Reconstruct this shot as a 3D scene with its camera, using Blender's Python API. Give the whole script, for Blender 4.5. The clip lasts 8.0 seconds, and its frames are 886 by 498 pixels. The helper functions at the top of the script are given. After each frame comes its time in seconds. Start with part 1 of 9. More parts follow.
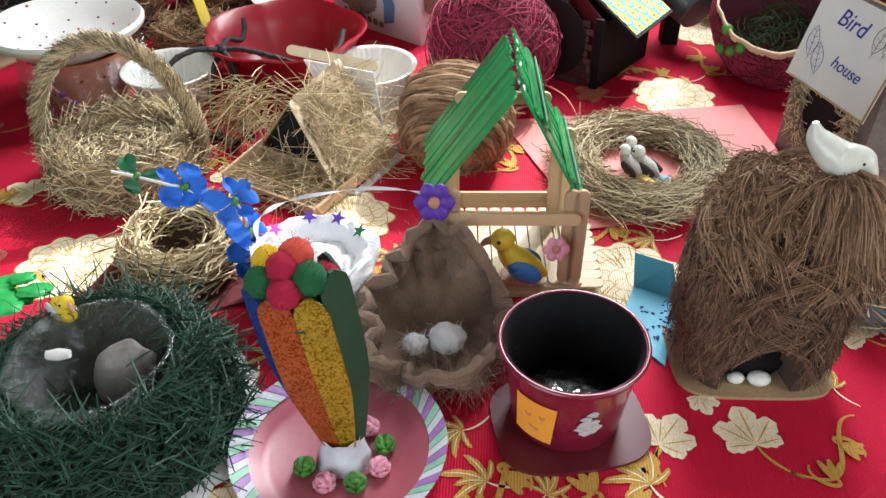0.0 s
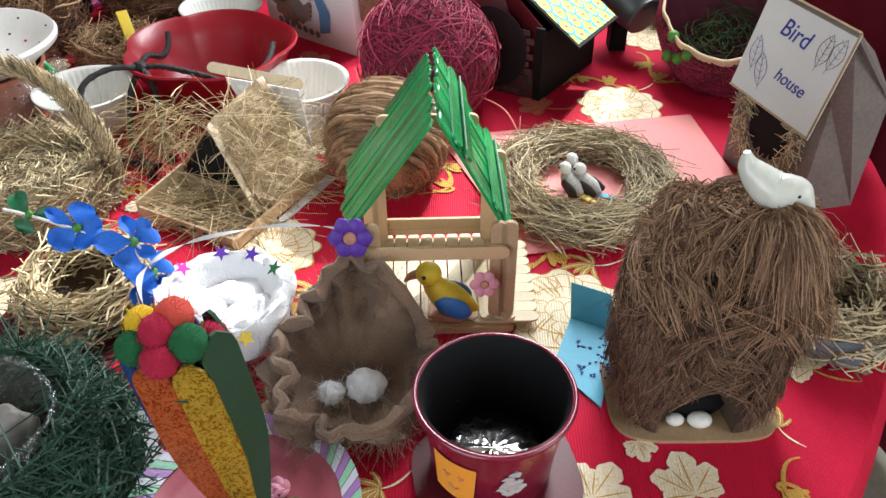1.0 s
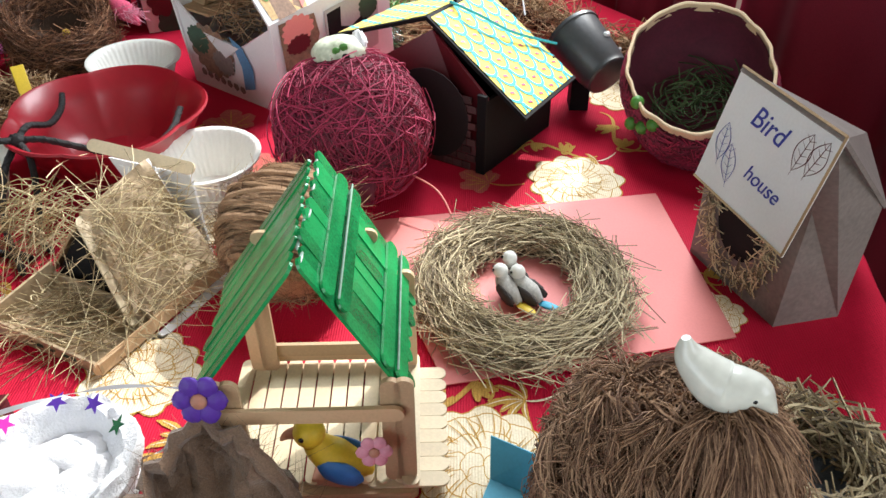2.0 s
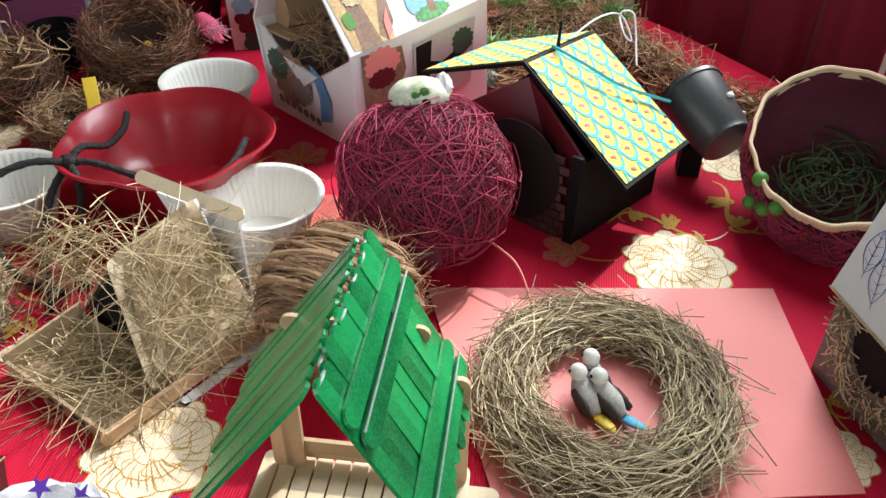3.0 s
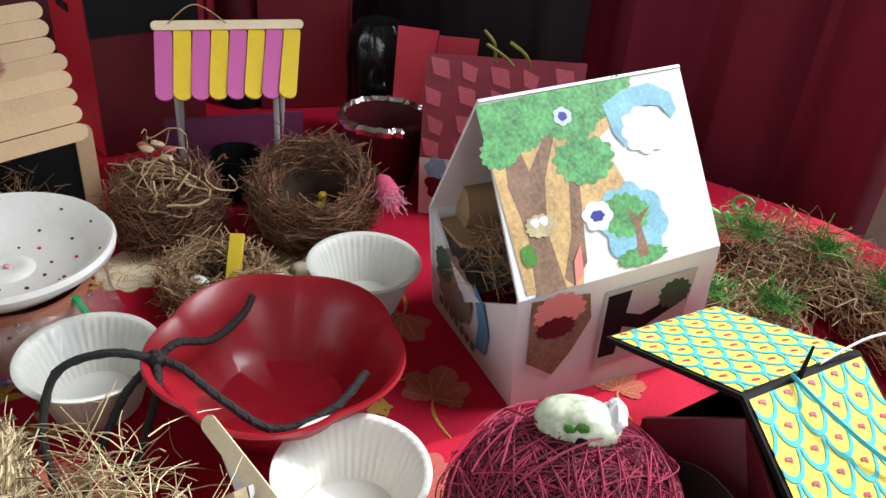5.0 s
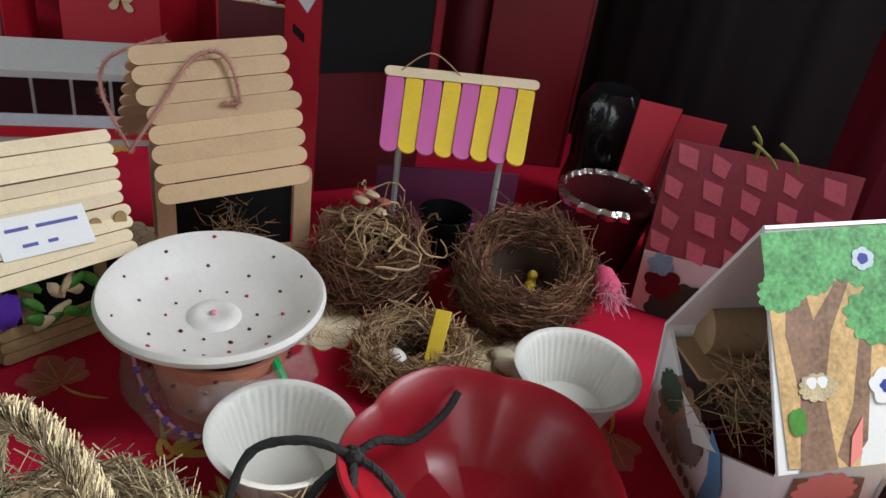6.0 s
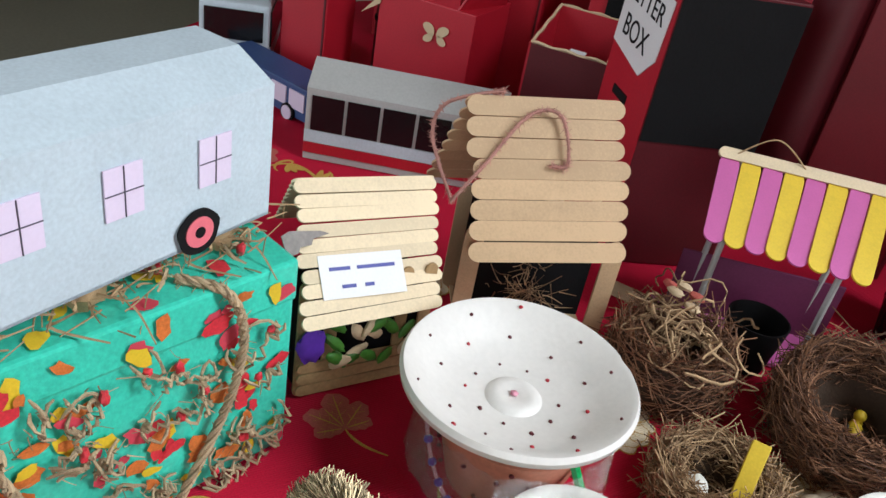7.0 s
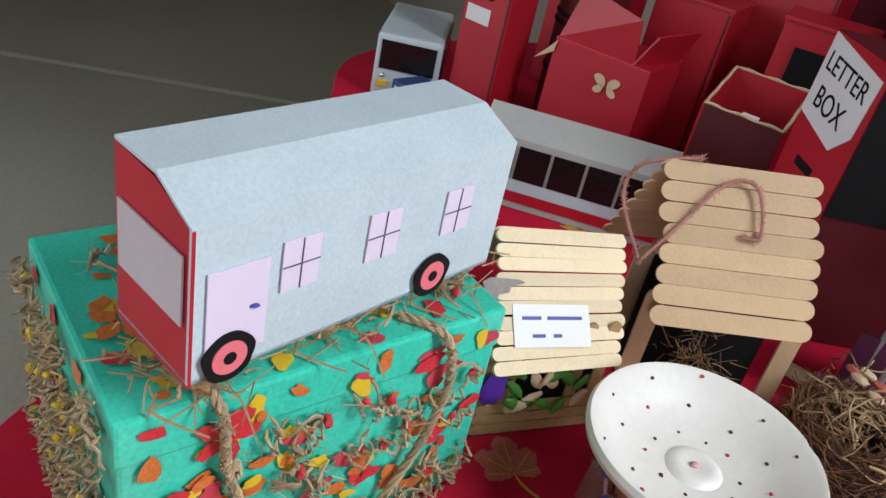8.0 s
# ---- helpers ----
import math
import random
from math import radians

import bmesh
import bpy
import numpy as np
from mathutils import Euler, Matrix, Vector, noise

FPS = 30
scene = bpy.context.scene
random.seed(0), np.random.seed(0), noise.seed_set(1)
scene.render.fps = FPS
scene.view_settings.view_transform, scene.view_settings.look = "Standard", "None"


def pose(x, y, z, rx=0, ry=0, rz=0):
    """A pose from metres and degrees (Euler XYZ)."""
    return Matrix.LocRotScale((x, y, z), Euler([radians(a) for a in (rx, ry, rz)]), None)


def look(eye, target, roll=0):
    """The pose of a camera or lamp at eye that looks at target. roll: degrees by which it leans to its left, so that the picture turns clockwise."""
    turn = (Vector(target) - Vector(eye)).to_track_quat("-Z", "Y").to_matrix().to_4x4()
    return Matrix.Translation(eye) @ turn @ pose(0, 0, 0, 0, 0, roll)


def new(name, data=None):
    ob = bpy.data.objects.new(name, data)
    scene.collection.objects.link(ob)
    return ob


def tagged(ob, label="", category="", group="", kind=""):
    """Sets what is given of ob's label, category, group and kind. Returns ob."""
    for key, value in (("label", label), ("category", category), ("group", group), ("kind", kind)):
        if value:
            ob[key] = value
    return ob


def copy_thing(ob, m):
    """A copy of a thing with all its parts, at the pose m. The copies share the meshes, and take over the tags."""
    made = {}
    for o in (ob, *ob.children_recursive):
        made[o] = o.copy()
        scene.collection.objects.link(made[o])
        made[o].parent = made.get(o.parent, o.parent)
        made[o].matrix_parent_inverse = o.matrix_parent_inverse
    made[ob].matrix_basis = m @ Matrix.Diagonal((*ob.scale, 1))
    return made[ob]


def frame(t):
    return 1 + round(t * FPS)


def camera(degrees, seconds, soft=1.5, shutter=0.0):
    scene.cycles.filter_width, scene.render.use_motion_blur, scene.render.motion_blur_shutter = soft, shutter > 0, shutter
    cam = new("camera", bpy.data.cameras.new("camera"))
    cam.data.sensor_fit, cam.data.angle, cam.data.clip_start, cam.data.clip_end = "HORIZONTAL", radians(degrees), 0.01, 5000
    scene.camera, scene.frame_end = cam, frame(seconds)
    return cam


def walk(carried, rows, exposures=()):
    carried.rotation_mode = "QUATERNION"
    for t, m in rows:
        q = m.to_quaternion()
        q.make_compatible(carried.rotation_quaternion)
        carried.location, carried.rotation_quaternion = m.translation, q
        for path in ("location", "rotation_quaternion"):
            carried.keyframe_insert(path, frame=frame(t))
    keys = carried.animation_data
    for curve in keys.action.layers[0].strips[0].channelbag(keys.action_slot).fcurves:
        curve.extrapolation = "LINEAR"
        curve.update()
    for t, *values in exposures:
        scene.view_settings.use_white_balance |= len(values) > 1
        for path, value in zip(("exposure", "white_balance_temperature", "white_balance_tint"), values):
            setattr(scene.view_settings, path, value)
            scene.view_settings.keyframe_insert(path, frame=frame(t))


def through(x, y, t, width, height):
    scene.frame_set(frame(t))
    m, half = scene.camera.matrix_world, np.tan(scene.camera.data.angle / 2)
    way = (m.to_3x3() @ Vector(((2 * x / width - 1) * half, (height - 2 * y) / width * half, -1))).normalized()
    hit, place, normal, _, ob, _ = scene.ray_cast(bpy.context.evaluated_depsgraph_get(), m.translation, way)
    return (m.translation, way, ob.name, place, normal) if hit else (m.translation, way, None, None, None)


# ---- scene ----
cam = camera(58.5, 8.0)
PATH = [
    (0, (0.09, 0.092, 0.459), (-0.014, 1.663, -0.775), -0.4),
    (0.5, (0.1, 0.113, 0.456), (0.009, 1.682, -0.781), -0.3),
    (1, (0.131, 0.149, 0.456), (0.085, 1.714, -0.788), -0.5),
    (1.5, (0.173, 0.227, 0.454), (0.138, 1.79, -0.794), -0.5),
    (1.7, (0.187, 0.262, 0.454), (0.163, 1.83, -0.786), -0.3),
    (2.8, (0.211, 0.384, 0.441), (-0.016, 1.959, -0.77), 0.3),
    (3, (0.203, 0.409, 0.433), (-0.06, 1.991, -0.762), 0.9),
    (3.5, (0.169, 0.485, 0.447), (-0.14, 2.084, -0.715), 2.7),
    (4, (0.174, 0.55, 0.445), (-0.256, 2.137, -0.695), 3.5),
    (4.2, (0.177, 0.576, 0.449), (-0.323, 2.149, -0.68), 3.7),
    (5.3, (0.144, 0.673, 0.474), (-0.732, 2.14, -0.567), 6.3),
    (5.5, (0.121, 0.684, 0.472), (-0.811, 2.117, -0.567), 7.1),
    (6, (0.045, 0.685, 0.477), (-1.04, 2.003, -0.565), 8.7),
    (6.5, (-0.027, 0.672, 0.474), (-1.295, 1.795, -0.59), 9.4),
    (7, (-0.075, 0.652, 0.467), (-1.494, 1.596, -0.579), 10.8),
    (7.5, (-0.089, 0.614, 0.48), (-1.587, 1.454, -0.545), 11.9),
    (8, (-0.103, 0.576, 0.476), (-1.655, 1.308, -0.552), 12.9),
]
walk(cam, [(t, look(eye, target, roll)) for t, eye, target, roll in PATH], [(0, 0.60), (1.5, 0.58), (3.0, 0.28), (4.0, 0.18), (5.0, 0.05), (5.5, -0.08), (6.0, -0.22), (6.5, 0.20), (7.0, 0.26), (8.0, 0.20)])

# ---- world, sun, window light and added fill ----
world = bpy.data.worlds.new("sky")
scene.world = world
world.use_nodes = True
SUN_WAY = Vector((0.32, 0.58, 0.60)).normalized()
sky = world.node_tree.nodes.new("ShaderNodeTexSky")
sky.sky_type, sky.sun_disc = "NISHITA", False
sky.sun_elevation = math.asin(SUN_WAY.z)
sky.sun_rotation = math.atan2(SUN_WAY.x, SUN_WAY.y)
background = world.node_tree.nodes["Background"]
background.inputs["Strength"].default_value = 0.12
world.node_tree.links.new(sky.outputs[0], background.inputs["Color"])

sun = new("sun", bpy.data.lights.new("sun", "SUN"))
sun.data.energy, sun.data.angle, sun.data.color = 3.0, radians(0.9), (1.0, 0.97, 0.93)
sun.matrix_world = look(SUN_WAY * 6, (0, 0, 0))


def fill_lamp(eye, target, w, h, watts, tint):
    lamp = new("daylight", bpy.data.lights.new("daylight", "AREA"))
    lamp.data.shape, lamp.data.size, lamp.data.size_y = "RECTANGLE", w, h
    lamp.data.energy, lamp.data.color = watts, tint
    lamp.matrix_world = look(eye, target)


# Added fill from the south-west and east; neither source is in view.
fill_lamp((-1.2, -1.27, 0.75), (-0.3, 0.6, 0.1), 1.9, 1.5, 22, (0.88, 0.95, 1.0))
fill_lamp((2.03, -0.45, 1.05), (-0.3, 0.8, 0.1), 1.2, 1.4, 18, (0.92, 0.96, 1.0))
# Sky light through the north window.
fill_lamp((0.64, 1.98, 1.35), (0.5, 1.0, 0.75), 0.9, 1.6, 74, (0.88, 0.95, 1.0))


# ---- mesh helpers ----
class Geo:
    def __init__(self):
        self.v, self.f, self.n = [], [], 0

    def add(self, verts, faces):
        verts = np.asarray(verts, float).reshape(-1, 3)
        self.v.append(verts)
        k = self.n
        self.f.extend([tuple(i + k for i in face) for face in faces])
        self.n += len(verts)
        return self

    def box(self, cx, cy, cz, sx, sy, sz, m=None):
        q = [(cx + a * sx / 2, cy + b * sy / 2, cz + c * sz / 2) for a in (-1, 1) for b in (-1, 1) for c in (-1, 1)]
        if m is not None:
            q = [m @ Vector(p) for p in q]
        return self.add(q, [(0, 1, 3, 2), (4, 6, 7, 5), (0, 4, 5, 1), (2, 3, 7, 6), (0, 2, 6, 4), (1, 5, 7, 3)])

    def tube(self, pts, r, n=6, taper=1.0, cap=True):
        p = np.asarray(pts, float)
        d = np.gradient(p, axis=0)
        d /= np.linalg.norm(d, axis=1)[:, None] + 1e-9
        ref = np.array((0.0, 0.0, 1.0)) if abs(d[:, 2]).mean() < 0.8 else np.array((1.0, 0.0, 0.0))
        u = np.cross(d, ref)
        u /= np.linalg.norm(u, axis=1)[:, None] + 1e-9
        w = np.cross(d, u)
        k = len(p)
        rad = (np.linspace(1, taper, k) * r)[:, None] if np.isscalar(r) else np.asarray(r)[:, None]
        rings = np.stack([p + rad * (math.cos(a) * u + math.sin(a) * w) for a in np.arange(n) * 2 * math.pi / n], 1)
        faces = [(i * n + j, i * n + (j + 1) % n, (i + 1) * n + (j + 1) % n, (i + 1) * n + j) for i in range(k - 1) for j in range(n)]
        if cap:
            faces += [tuple(range(n))[::-1], tuple(range((k - 1) * n, k * n))]
        return self.add(rings.reshape(-1, 3), faces)

    def lathe(self, profile, n=48, m=None, shape=None):
        """Turns a profile of (radius, height) round z; shape(angle, height) scales the radius."""
        q = []
        for r, h in profile:
            for j in range(n):
                a = 2 * math.pi * j / n
                s = r * (shape(a, h) if shape else 1)
                p = Vector((s * math.cos(a), s * math.sin(a), h))
                q.append(m @ p if m is not None else p)
        k = len(profile)
        return self.add(q, [(i * n + j, i * n + (j + 1) % n, (i + 1) * n + (j + 1) % n, (i + 1) * n + j) for i in range(k - 1) for j in range(n)])

    def prism(self, outline, h0, h1, m=None):
        n = len(outline)
        q = [Vector((x, y, h0)) for x, y in outline] + [Vector((x, y, h1)) for x, y in outline]
        if m is not None:
            q = [m @ p for p in q]
        return self.add(q, [tuple(range(n))[::-1], tuple(range(n, 2 * n))] + [(i, (i + 1) % n, n + (i + 1) % n, n + i) for i in range(n)])

    def flat(self, outline, h, m=None):
        q = [Vector((x, y, h)) for x, y in outline]
        if m is not None:
            q = [m @ p for p in q]
        return self.add(q, [tuple(range(len(q)))])

    def ribbon(self, pts, width, h, m=None):
        """A flat band along a line of (x, y); its width tapers to both ends."""
        p = np.asarray(pts, float)
        d = np.gradient(p, axis=0)
        d /= np.linalg.norm(d, axis=1)[:, None] + 1e-9
        k = len(p)
        w = width * (0.25 + 0.75 * np.sin(np.linspace(0.15, math.pi - 0.15, k)))[:, None] / 2
        nrm = np.stack([-d[:, 1], d[:, 0]], 1)
        a, b = p + nrm * w, p - nrm * w
        q = [Vector((x, y, h)) for x, y in np.concatenate([a, b])]
        if m is not None:
            q = [m @ e for e in q]
        return self.add(q, [(k + i, k + i + 1, i + 1, i) for i in range(k - 1)])

    def ball(self, c, r, seg=20, rings=12, bump=0.0, freq=3.0, m=None):
        r = (r, r, r) if np.isscalar(r) else r
        q = []
        for i in range(rings + 1):
            e = math.pi * i / rings
            for j in range(seg):
                a = 2 * math.pi * j / seg
                d = Vector((math.sin(e) * math.cos(a), math.sin(e) * math.sin(a), math.cos(e)))
                s = 1 + bump * noise.noise(d * freq + Vector(c) * 37) if bump else 1
                p = Vector((d.x * r[0] * s, d.y * r[1] * s, d.z * r[2] * s))
                q.append((m @ p if m is not None else p) + Vector(c))
        return self.add(q, [(i * seg + j, (i + 1) * seg + j, (i + 1) * seg + (j + 1) % seg, i * seg + (j + 1) % seg) for i in range(rings) for j in range(seg)])


def thing(name, x, y, z=0.0, rz=0.0, label="", category="", group="", kind=""):
    ob = new(name)
    ob.empty_display_size = 0.02
    ob.matrix_world = pose(x, y, z, 0, 0, rz)
    return tagged(ob, label, category, group, kind)


def part(name, geo, material, parent=None, label="", smooth=True, bevel=0.0, kind="", m=None):
    """Links a Geo as one mesh object, in its parent's own space."""
    me = bpy.data.meshes.new(name)
    v = np.concatenate(geo.v)
    me.from_pydata(v.tolist(), [], geo.f)
    if bevel or smooth:
        bm = bmesh.new()
        bm.from_mesh(me)
        if bevel:
            bmesh.ops.remove_doubles(bm, verts=bm.verts, dist=1e-6)
            bmesh.ops.bevel(bm, geom=[e for e in bm.edges if len(e.link_faces) == 2 and e.calc_face_angle(0) > 0.4], offset=bevel, segments=2, affect="EDGES", profile=0.6)
        for face in bm.faces:
            face.smooth = smooth
        if smooth:
            for e in bm.edges:
                if len(e.link_faces) == 2 and e.calc_face_angle(0) > 0.75:
                    e.smooth = False
        bm.to_mesh(me)
        bm.free()
    me.materials.append(material)
    ob = new(name, me)
    if parent is not None:
        ob.parent = parent
    if m is not None:
        ob.matrix_basis = m
    return tagged(ob, label, kind=kind)


def smooth_line(pts, n):
    p = np.array(pts, float)
    k = len(p)
    out = []
    for i in range(n):
        t = i * (k - 1) / (n - 1)
        a = min(int(t), k - 2)
        u = t - a
        q0, q1, q2, q3 = (p[min(max(a + d, 0), k - 1)] for d in (-1, 0, 1, 2))
        out.append(0.5 * (2 * q1 + (q2 - q0) * u + (2 * q0 - 5 * q1 + 4 * q2 - q3) * u * u + (3 * q1 - q0 - 3 * q2 + q3) * u ** 3))
    return np.array(out)


# ---- materials ----
def mat(name, base, rough=0.6, vary=0.25, fine=400.0, coarse=25.0, bump=0.15, metal=0.0, dark=None, sheen=0.0, through=0.0, island=0.0, each=0.0, coat=0.0, spec=0.5):
    """Base colour varied at two scales, with a fine relief. island/each: how far loose pieces or objects differ."""
    ma = bpy.data.materials.new(name)
    ma.use_nodes = True
    nt = ma.node_tree
    N, L = nt.nodes.new, nt.links.new
    bsdf = nt.nodes["Principled BSDF"]
    bsdf.inputs["Roughness"].default_value = rough
    bsdf.inputs["Metallic"].default_value = metal
    bsdf.inputs["Specular IOR Level"].default_value = spec
    bsdf.inputs["Sheen Weight"].default_value = sheen
    bsdf.inputs["Coat Weight"].default_value = coat
    co = N("ShaderNodeTexCoord")
    big, small = N("ShaderNodeTexNoise"), N("ShaderNodeTexNoise")
    big.inputs["Scale"].default_value, small.inputs["Scale"].default_value = coarse, fine
    big.inputs["Detail"].default_value = 4
    L(co.outputs["Object"], big.inputs["Vector"])
    L(co.outputs["Object"], small.inputs["Vector"])
    add = N("ShaderNodeMath")
    add.operation = "ADD"
    L(big.outputs["Fac"], add.inputs[0])
    L(small.outputs["Fac"], add.inputs[1])
    value = add.outputs[0]
    for amount, sort in ((island, "ShaderNodeNewGeometry"), (each, "ShaderNodeObjectInfo")):
        if amount:
            src, mul, plus = N(sort), N("ShaderNodeMath"), N("ShaderNodeMath")
            mul.operation = "MULTIPLY_ADD"
            mul.inputs[1].default_value, mul.inputs[2].default_value = amount, -amount / 2
            L(src.outputs["Random Per Island" if island and sort.endswith("Geometry") else "Random"], mul.inputs[0])
            L(value, plus.inputs[0])
            L(mul.outputs[0], plus.inputs[1])
            value = plus.outputs[0]
    ramp = N("ShaderNodeMapRange")
    ramp.inputs["From Min"].default_value, ramp.inputs["From Max"].default_value = 0.55, 1.45
    L(value, ramp.inputs["Value"])
    mix = N("ShaderNodeMix")
    mix.data_type = "RGBA"
    lo = dark or [c * (1 - vary) for c in base]
    hi = [min(1.0, c * (1 + vary * 0.7)) for c in base]
    mix.inputs["A"].default_value, mix.inputs["B"].default_value = (*lo, 1), (*hi, 1)
    L(ramp.outputs[0], mix.inputs["Factor"])
    L(mix.outputs["Result"], bsdf.inputs["Base Color"])
    if bump:
        b = N("ShaderNodeBump")
        b.inputs["Strength"].default_value, b.inputs["Distance"].default_value = bump, 0.002
        L(small.outputs["Fac"], b.inputs["Height"])
        L(b.outputs[0], bsdf.inputs["Normal"])
    if through:
        tr, ms = N("ShaderNodeBsdfTranslucent"), N("ShaderNodeMixShader")
        L(mix.outputs["Result"], tr.inputs["Color"])
        ms.inputs[0].default_value = through
        L(bsdf.outputs[0], ms.inputs[1])
        L(tr.outputs[0], ms.inputs[2])
        L(ms.outputs[0], nt.nodes["Material Output"].inputs["Surface"])
    return ma


def woven(name, base, dark, rib=900.0, rough=0.7, sheen=0.2):
    """Ribbed woven cloth: fine parallel cords with a slow mottling."""
    ma = mat(name, base, rough, dark=dark, fine=700, coarse=14, bump=0.1, spec=0.15)
    nt = ma.node_tree
    w, co, b = nt.nodes.new("ShaderNodeTexWave"), nt.nodes.new("ShaderNodeTexCoord"), nt.nodes.new("ShaderNodeBump")
    w.inputs["Scale"].default_value, w.inputs["Distortion"].default_value = rib / 6.0, 0.6
    b.inputs["Strength"].default_value, b.inputs["Distance"].default_value = 0.5, 0.0008
    nt.links.new(co.outputs["Object"], w.inputs["Vector"])
    nt.links.new(w.outputs["Fac"], b.inputs["Height"])
    nt.links.new(b.outputs[0], nt.nodes["Principled BSDF"].inputs["Normal"])
    return ma


def glitter(name, base, spark):
    """Glitter foam: coarse flakes that catch the light at their own angles."""
    ma = mat(name, base, 0.45, 0.35, 1500, 60, 0.0)
    nt = ma.node_tree
    bsdf = nt.nodes["Principled BSDF"]
    vo, co, ml, ramp = (nt.nodes.new(k) for k in ("ShaderNodeTexVoronoi", "ShaderNodeTexCoord", "ShaderNodeMapRange", "ShaderNodeBump"))
    vo.inputs["Scale"].default_value = 900
    nt.links.new(co.outputs["Object"], vo.inputs["Vector"])
    sep = nt.nodes.new("ShaderNodeSeparateColor")
    nt.links.new(vo.outputs["Color"], sep.inputs[0])
    ml.inputs["From Min"].default_value, ml.inputs["From Max"].default_value = 0.55, 0.75
    nt.links.new(sep.outputs[0], ml.inputs["Value"])
    nt.links.new(ml.outputs[0], bsdf.inputs["Metallic"])
    ramp.inputs["Strength"].default_value, ramp.inputs["Distance"].default_value = 1.0, 0.002
    nt.links.new(sep.outputs[1], ramp.inputs["Height"])
    nt.links.new(ramp.outputs[0], bsdf.inputs["Normal"])
    return ma


def clear(name, tint=(0.95, 0.97, 0.97), rough=0.08, mixin=0.25):
    """Thin crumpled clear wrap: mostly open, with glossy creases."""
    ma = bpy.data.materials.new(name)
    ma.use_nodes = True
    nt = ma.node_tree
    g, t, ms = nt.nodes.new("ShaderNodeBsdfGlossy"), nt.nodes.new("ShaderNodeBsdfTransparent"), nt.nodes.new("ShaderNodeMixShader")
    g.inputs["Roughness"].default_value = rough
    t.inputs["Color"].default_value = (*tint, 1)
    nz, b = nt.nodes.new("ShaderNodeTexNoise"), nt.nodes.new("ShaderNodeBump")
    nz.inputs["Scale"].default_value = 60
    b.inputs["Strength"].default_value, b.inputs["Distance"].default_value = 0.8, 0.01
    nt.links.new(nz.outputs["Fac"], b.inputs["Height"])
    nt.links.new(b.outputs[0], g.inputs["Normal"])
    ms.inputs[0].default_value = mixin
    nt.links.new(t.outputs[0], ms.inputs[1])
    nt.links.new(g.outputs[0], ms.inputs[2])
    nt.links.new(ms.outputs[0], nt.nodes["Material Output"].inputs["Surface"])
    return ma


CLOTH = woven("red_cloth", (0.56, 0.010, 0.045), (0.40, 0.006, 0.026))
CREAM = woven("cream_thread", (0.86, 0.77, 0.60), (0.70, 0.56, 0.36))
GOLD = woven("gold_thread", (0.62, 0.38, 0.09), (0.40, 0.20, 0.04))
ROSE = woven("rose_and_shaded_thread", (0.52, 0.14, 0.11), (0.40, 0.08, 0.07))
DRAPE = mat("maroon_curtain", (0.24, 0.014, 0.04), 0.8, 0.35, 900, 3, 0.1, sheen=0.1, through=0.35)
BLACKCLOTHSHADE = mat("black_cloth_and_hole_shade", (0.012, 0.009, 0.011), 0.9, 0.4, 900, 8, 0.1)
FLOOR = mat("stone_floor", (0.34, 0.345, 0.28), 0.35, 0.2, 60, 1.2, 0.03)
WALL = mat("cream_wall", (0.45, 0.40, 0.32), 0.8, 0.12, 90, 2, 0.08)
STICK = mat("craft_stick", (0.56, 0.38, 0.22), 0.6, 0.16, 500, 30, 0.08, each=0.9)
STICKPALE = mat("pale_craft_stick", (0.74, 0.60, 0.40), 0.6, 0.14, 500, 30, 0.08, each=0.8)
WOODBOX = mat("woven_splint", (0.42, 0.27, 0.13), 0.65, 0.3, 300, 40, 0.1)
GREENPAINT = mat("green_poster_paint", (0.010, 0.26, 0.075), 0.24, 0.5, 700, 45, 0.12, each=0.9, spec=0.5)
# Pale tone for glue, with white glints put into the colour.
GLUEGLINT = mat("pale_glue_and_glint", (0.28, 0.42, 0.34), 0.2, 0.3, 300, 60, 0.05)
COIR = mat("coconut_coir", (0.23, 0.13, 0.078), 0.85, 0.35, 900, 60, 0.2, dark=(0.06, 0.034, 0.021), island=1.2)
# For cores: the shade between loose fibres is put into this colour.
COIRSHADE = mat("coir_core_shade", (0.06, 0.034, 0.02), 0.9, 0.4, 500, 60, 0.3)
COIRGOLD = mat("pale_coir", (0.46, 0.31, 0.17), 0.85, 0.35, 900, 60, 0.2, dark=(0.17, 0.095, 0.05), island=1.2)
STRAW = mat("dry_straw", (0.62, 0.52, 0.32), 0.75, 0.3, 900, 60, 0.1, dark=(0.26, 0.19, 0.10), island=1.3)
DULLSTRAW = mat("dull_straw", (0.56, 0.46, 0.28), 0.8, 0.3, 900, 60, 0.1, dark=(0.13, 0.10, 0.06), island=1.4)
REDCOIR = mat("red_brown_coir", (0.26, 0.125, 0.065), 0.85, 0.35, 900, 60, 0.2, dark=(0.075, 0.034, 0.02), island=1.3)
COIRMID = mat("brown_coir_rope", (0.36, 0.22, 0.12), 0.85, 0.35, 900, 60, 0.2, dark=(0.12, 0.065, 0.035), island=1.0)
MOSS = mat("dark_moss", (0.035, 0.06, 0.015), 0.8, 0.4, 500, 60, 0.2, island=1.0)
HAY = mat("grey_hay", (0.54, 0.45, 0.28), 0.8, 0.3, 900, 60, 0.1, dark=(0.15, 0.11, 0.065), island=1.4)
JUTE = mat("jute_twine", (0.42, 0.28, 0.15), 0.9, 0.3, 1200, 90, 0.4, island=0.6)
MAROON = mat("maroon_yarn", (0.26, 0.015, 0.050), 0.7, 0.4, 900, 60, 0.15, dark=(0.08, 0.005, 0.016), island=1.3)
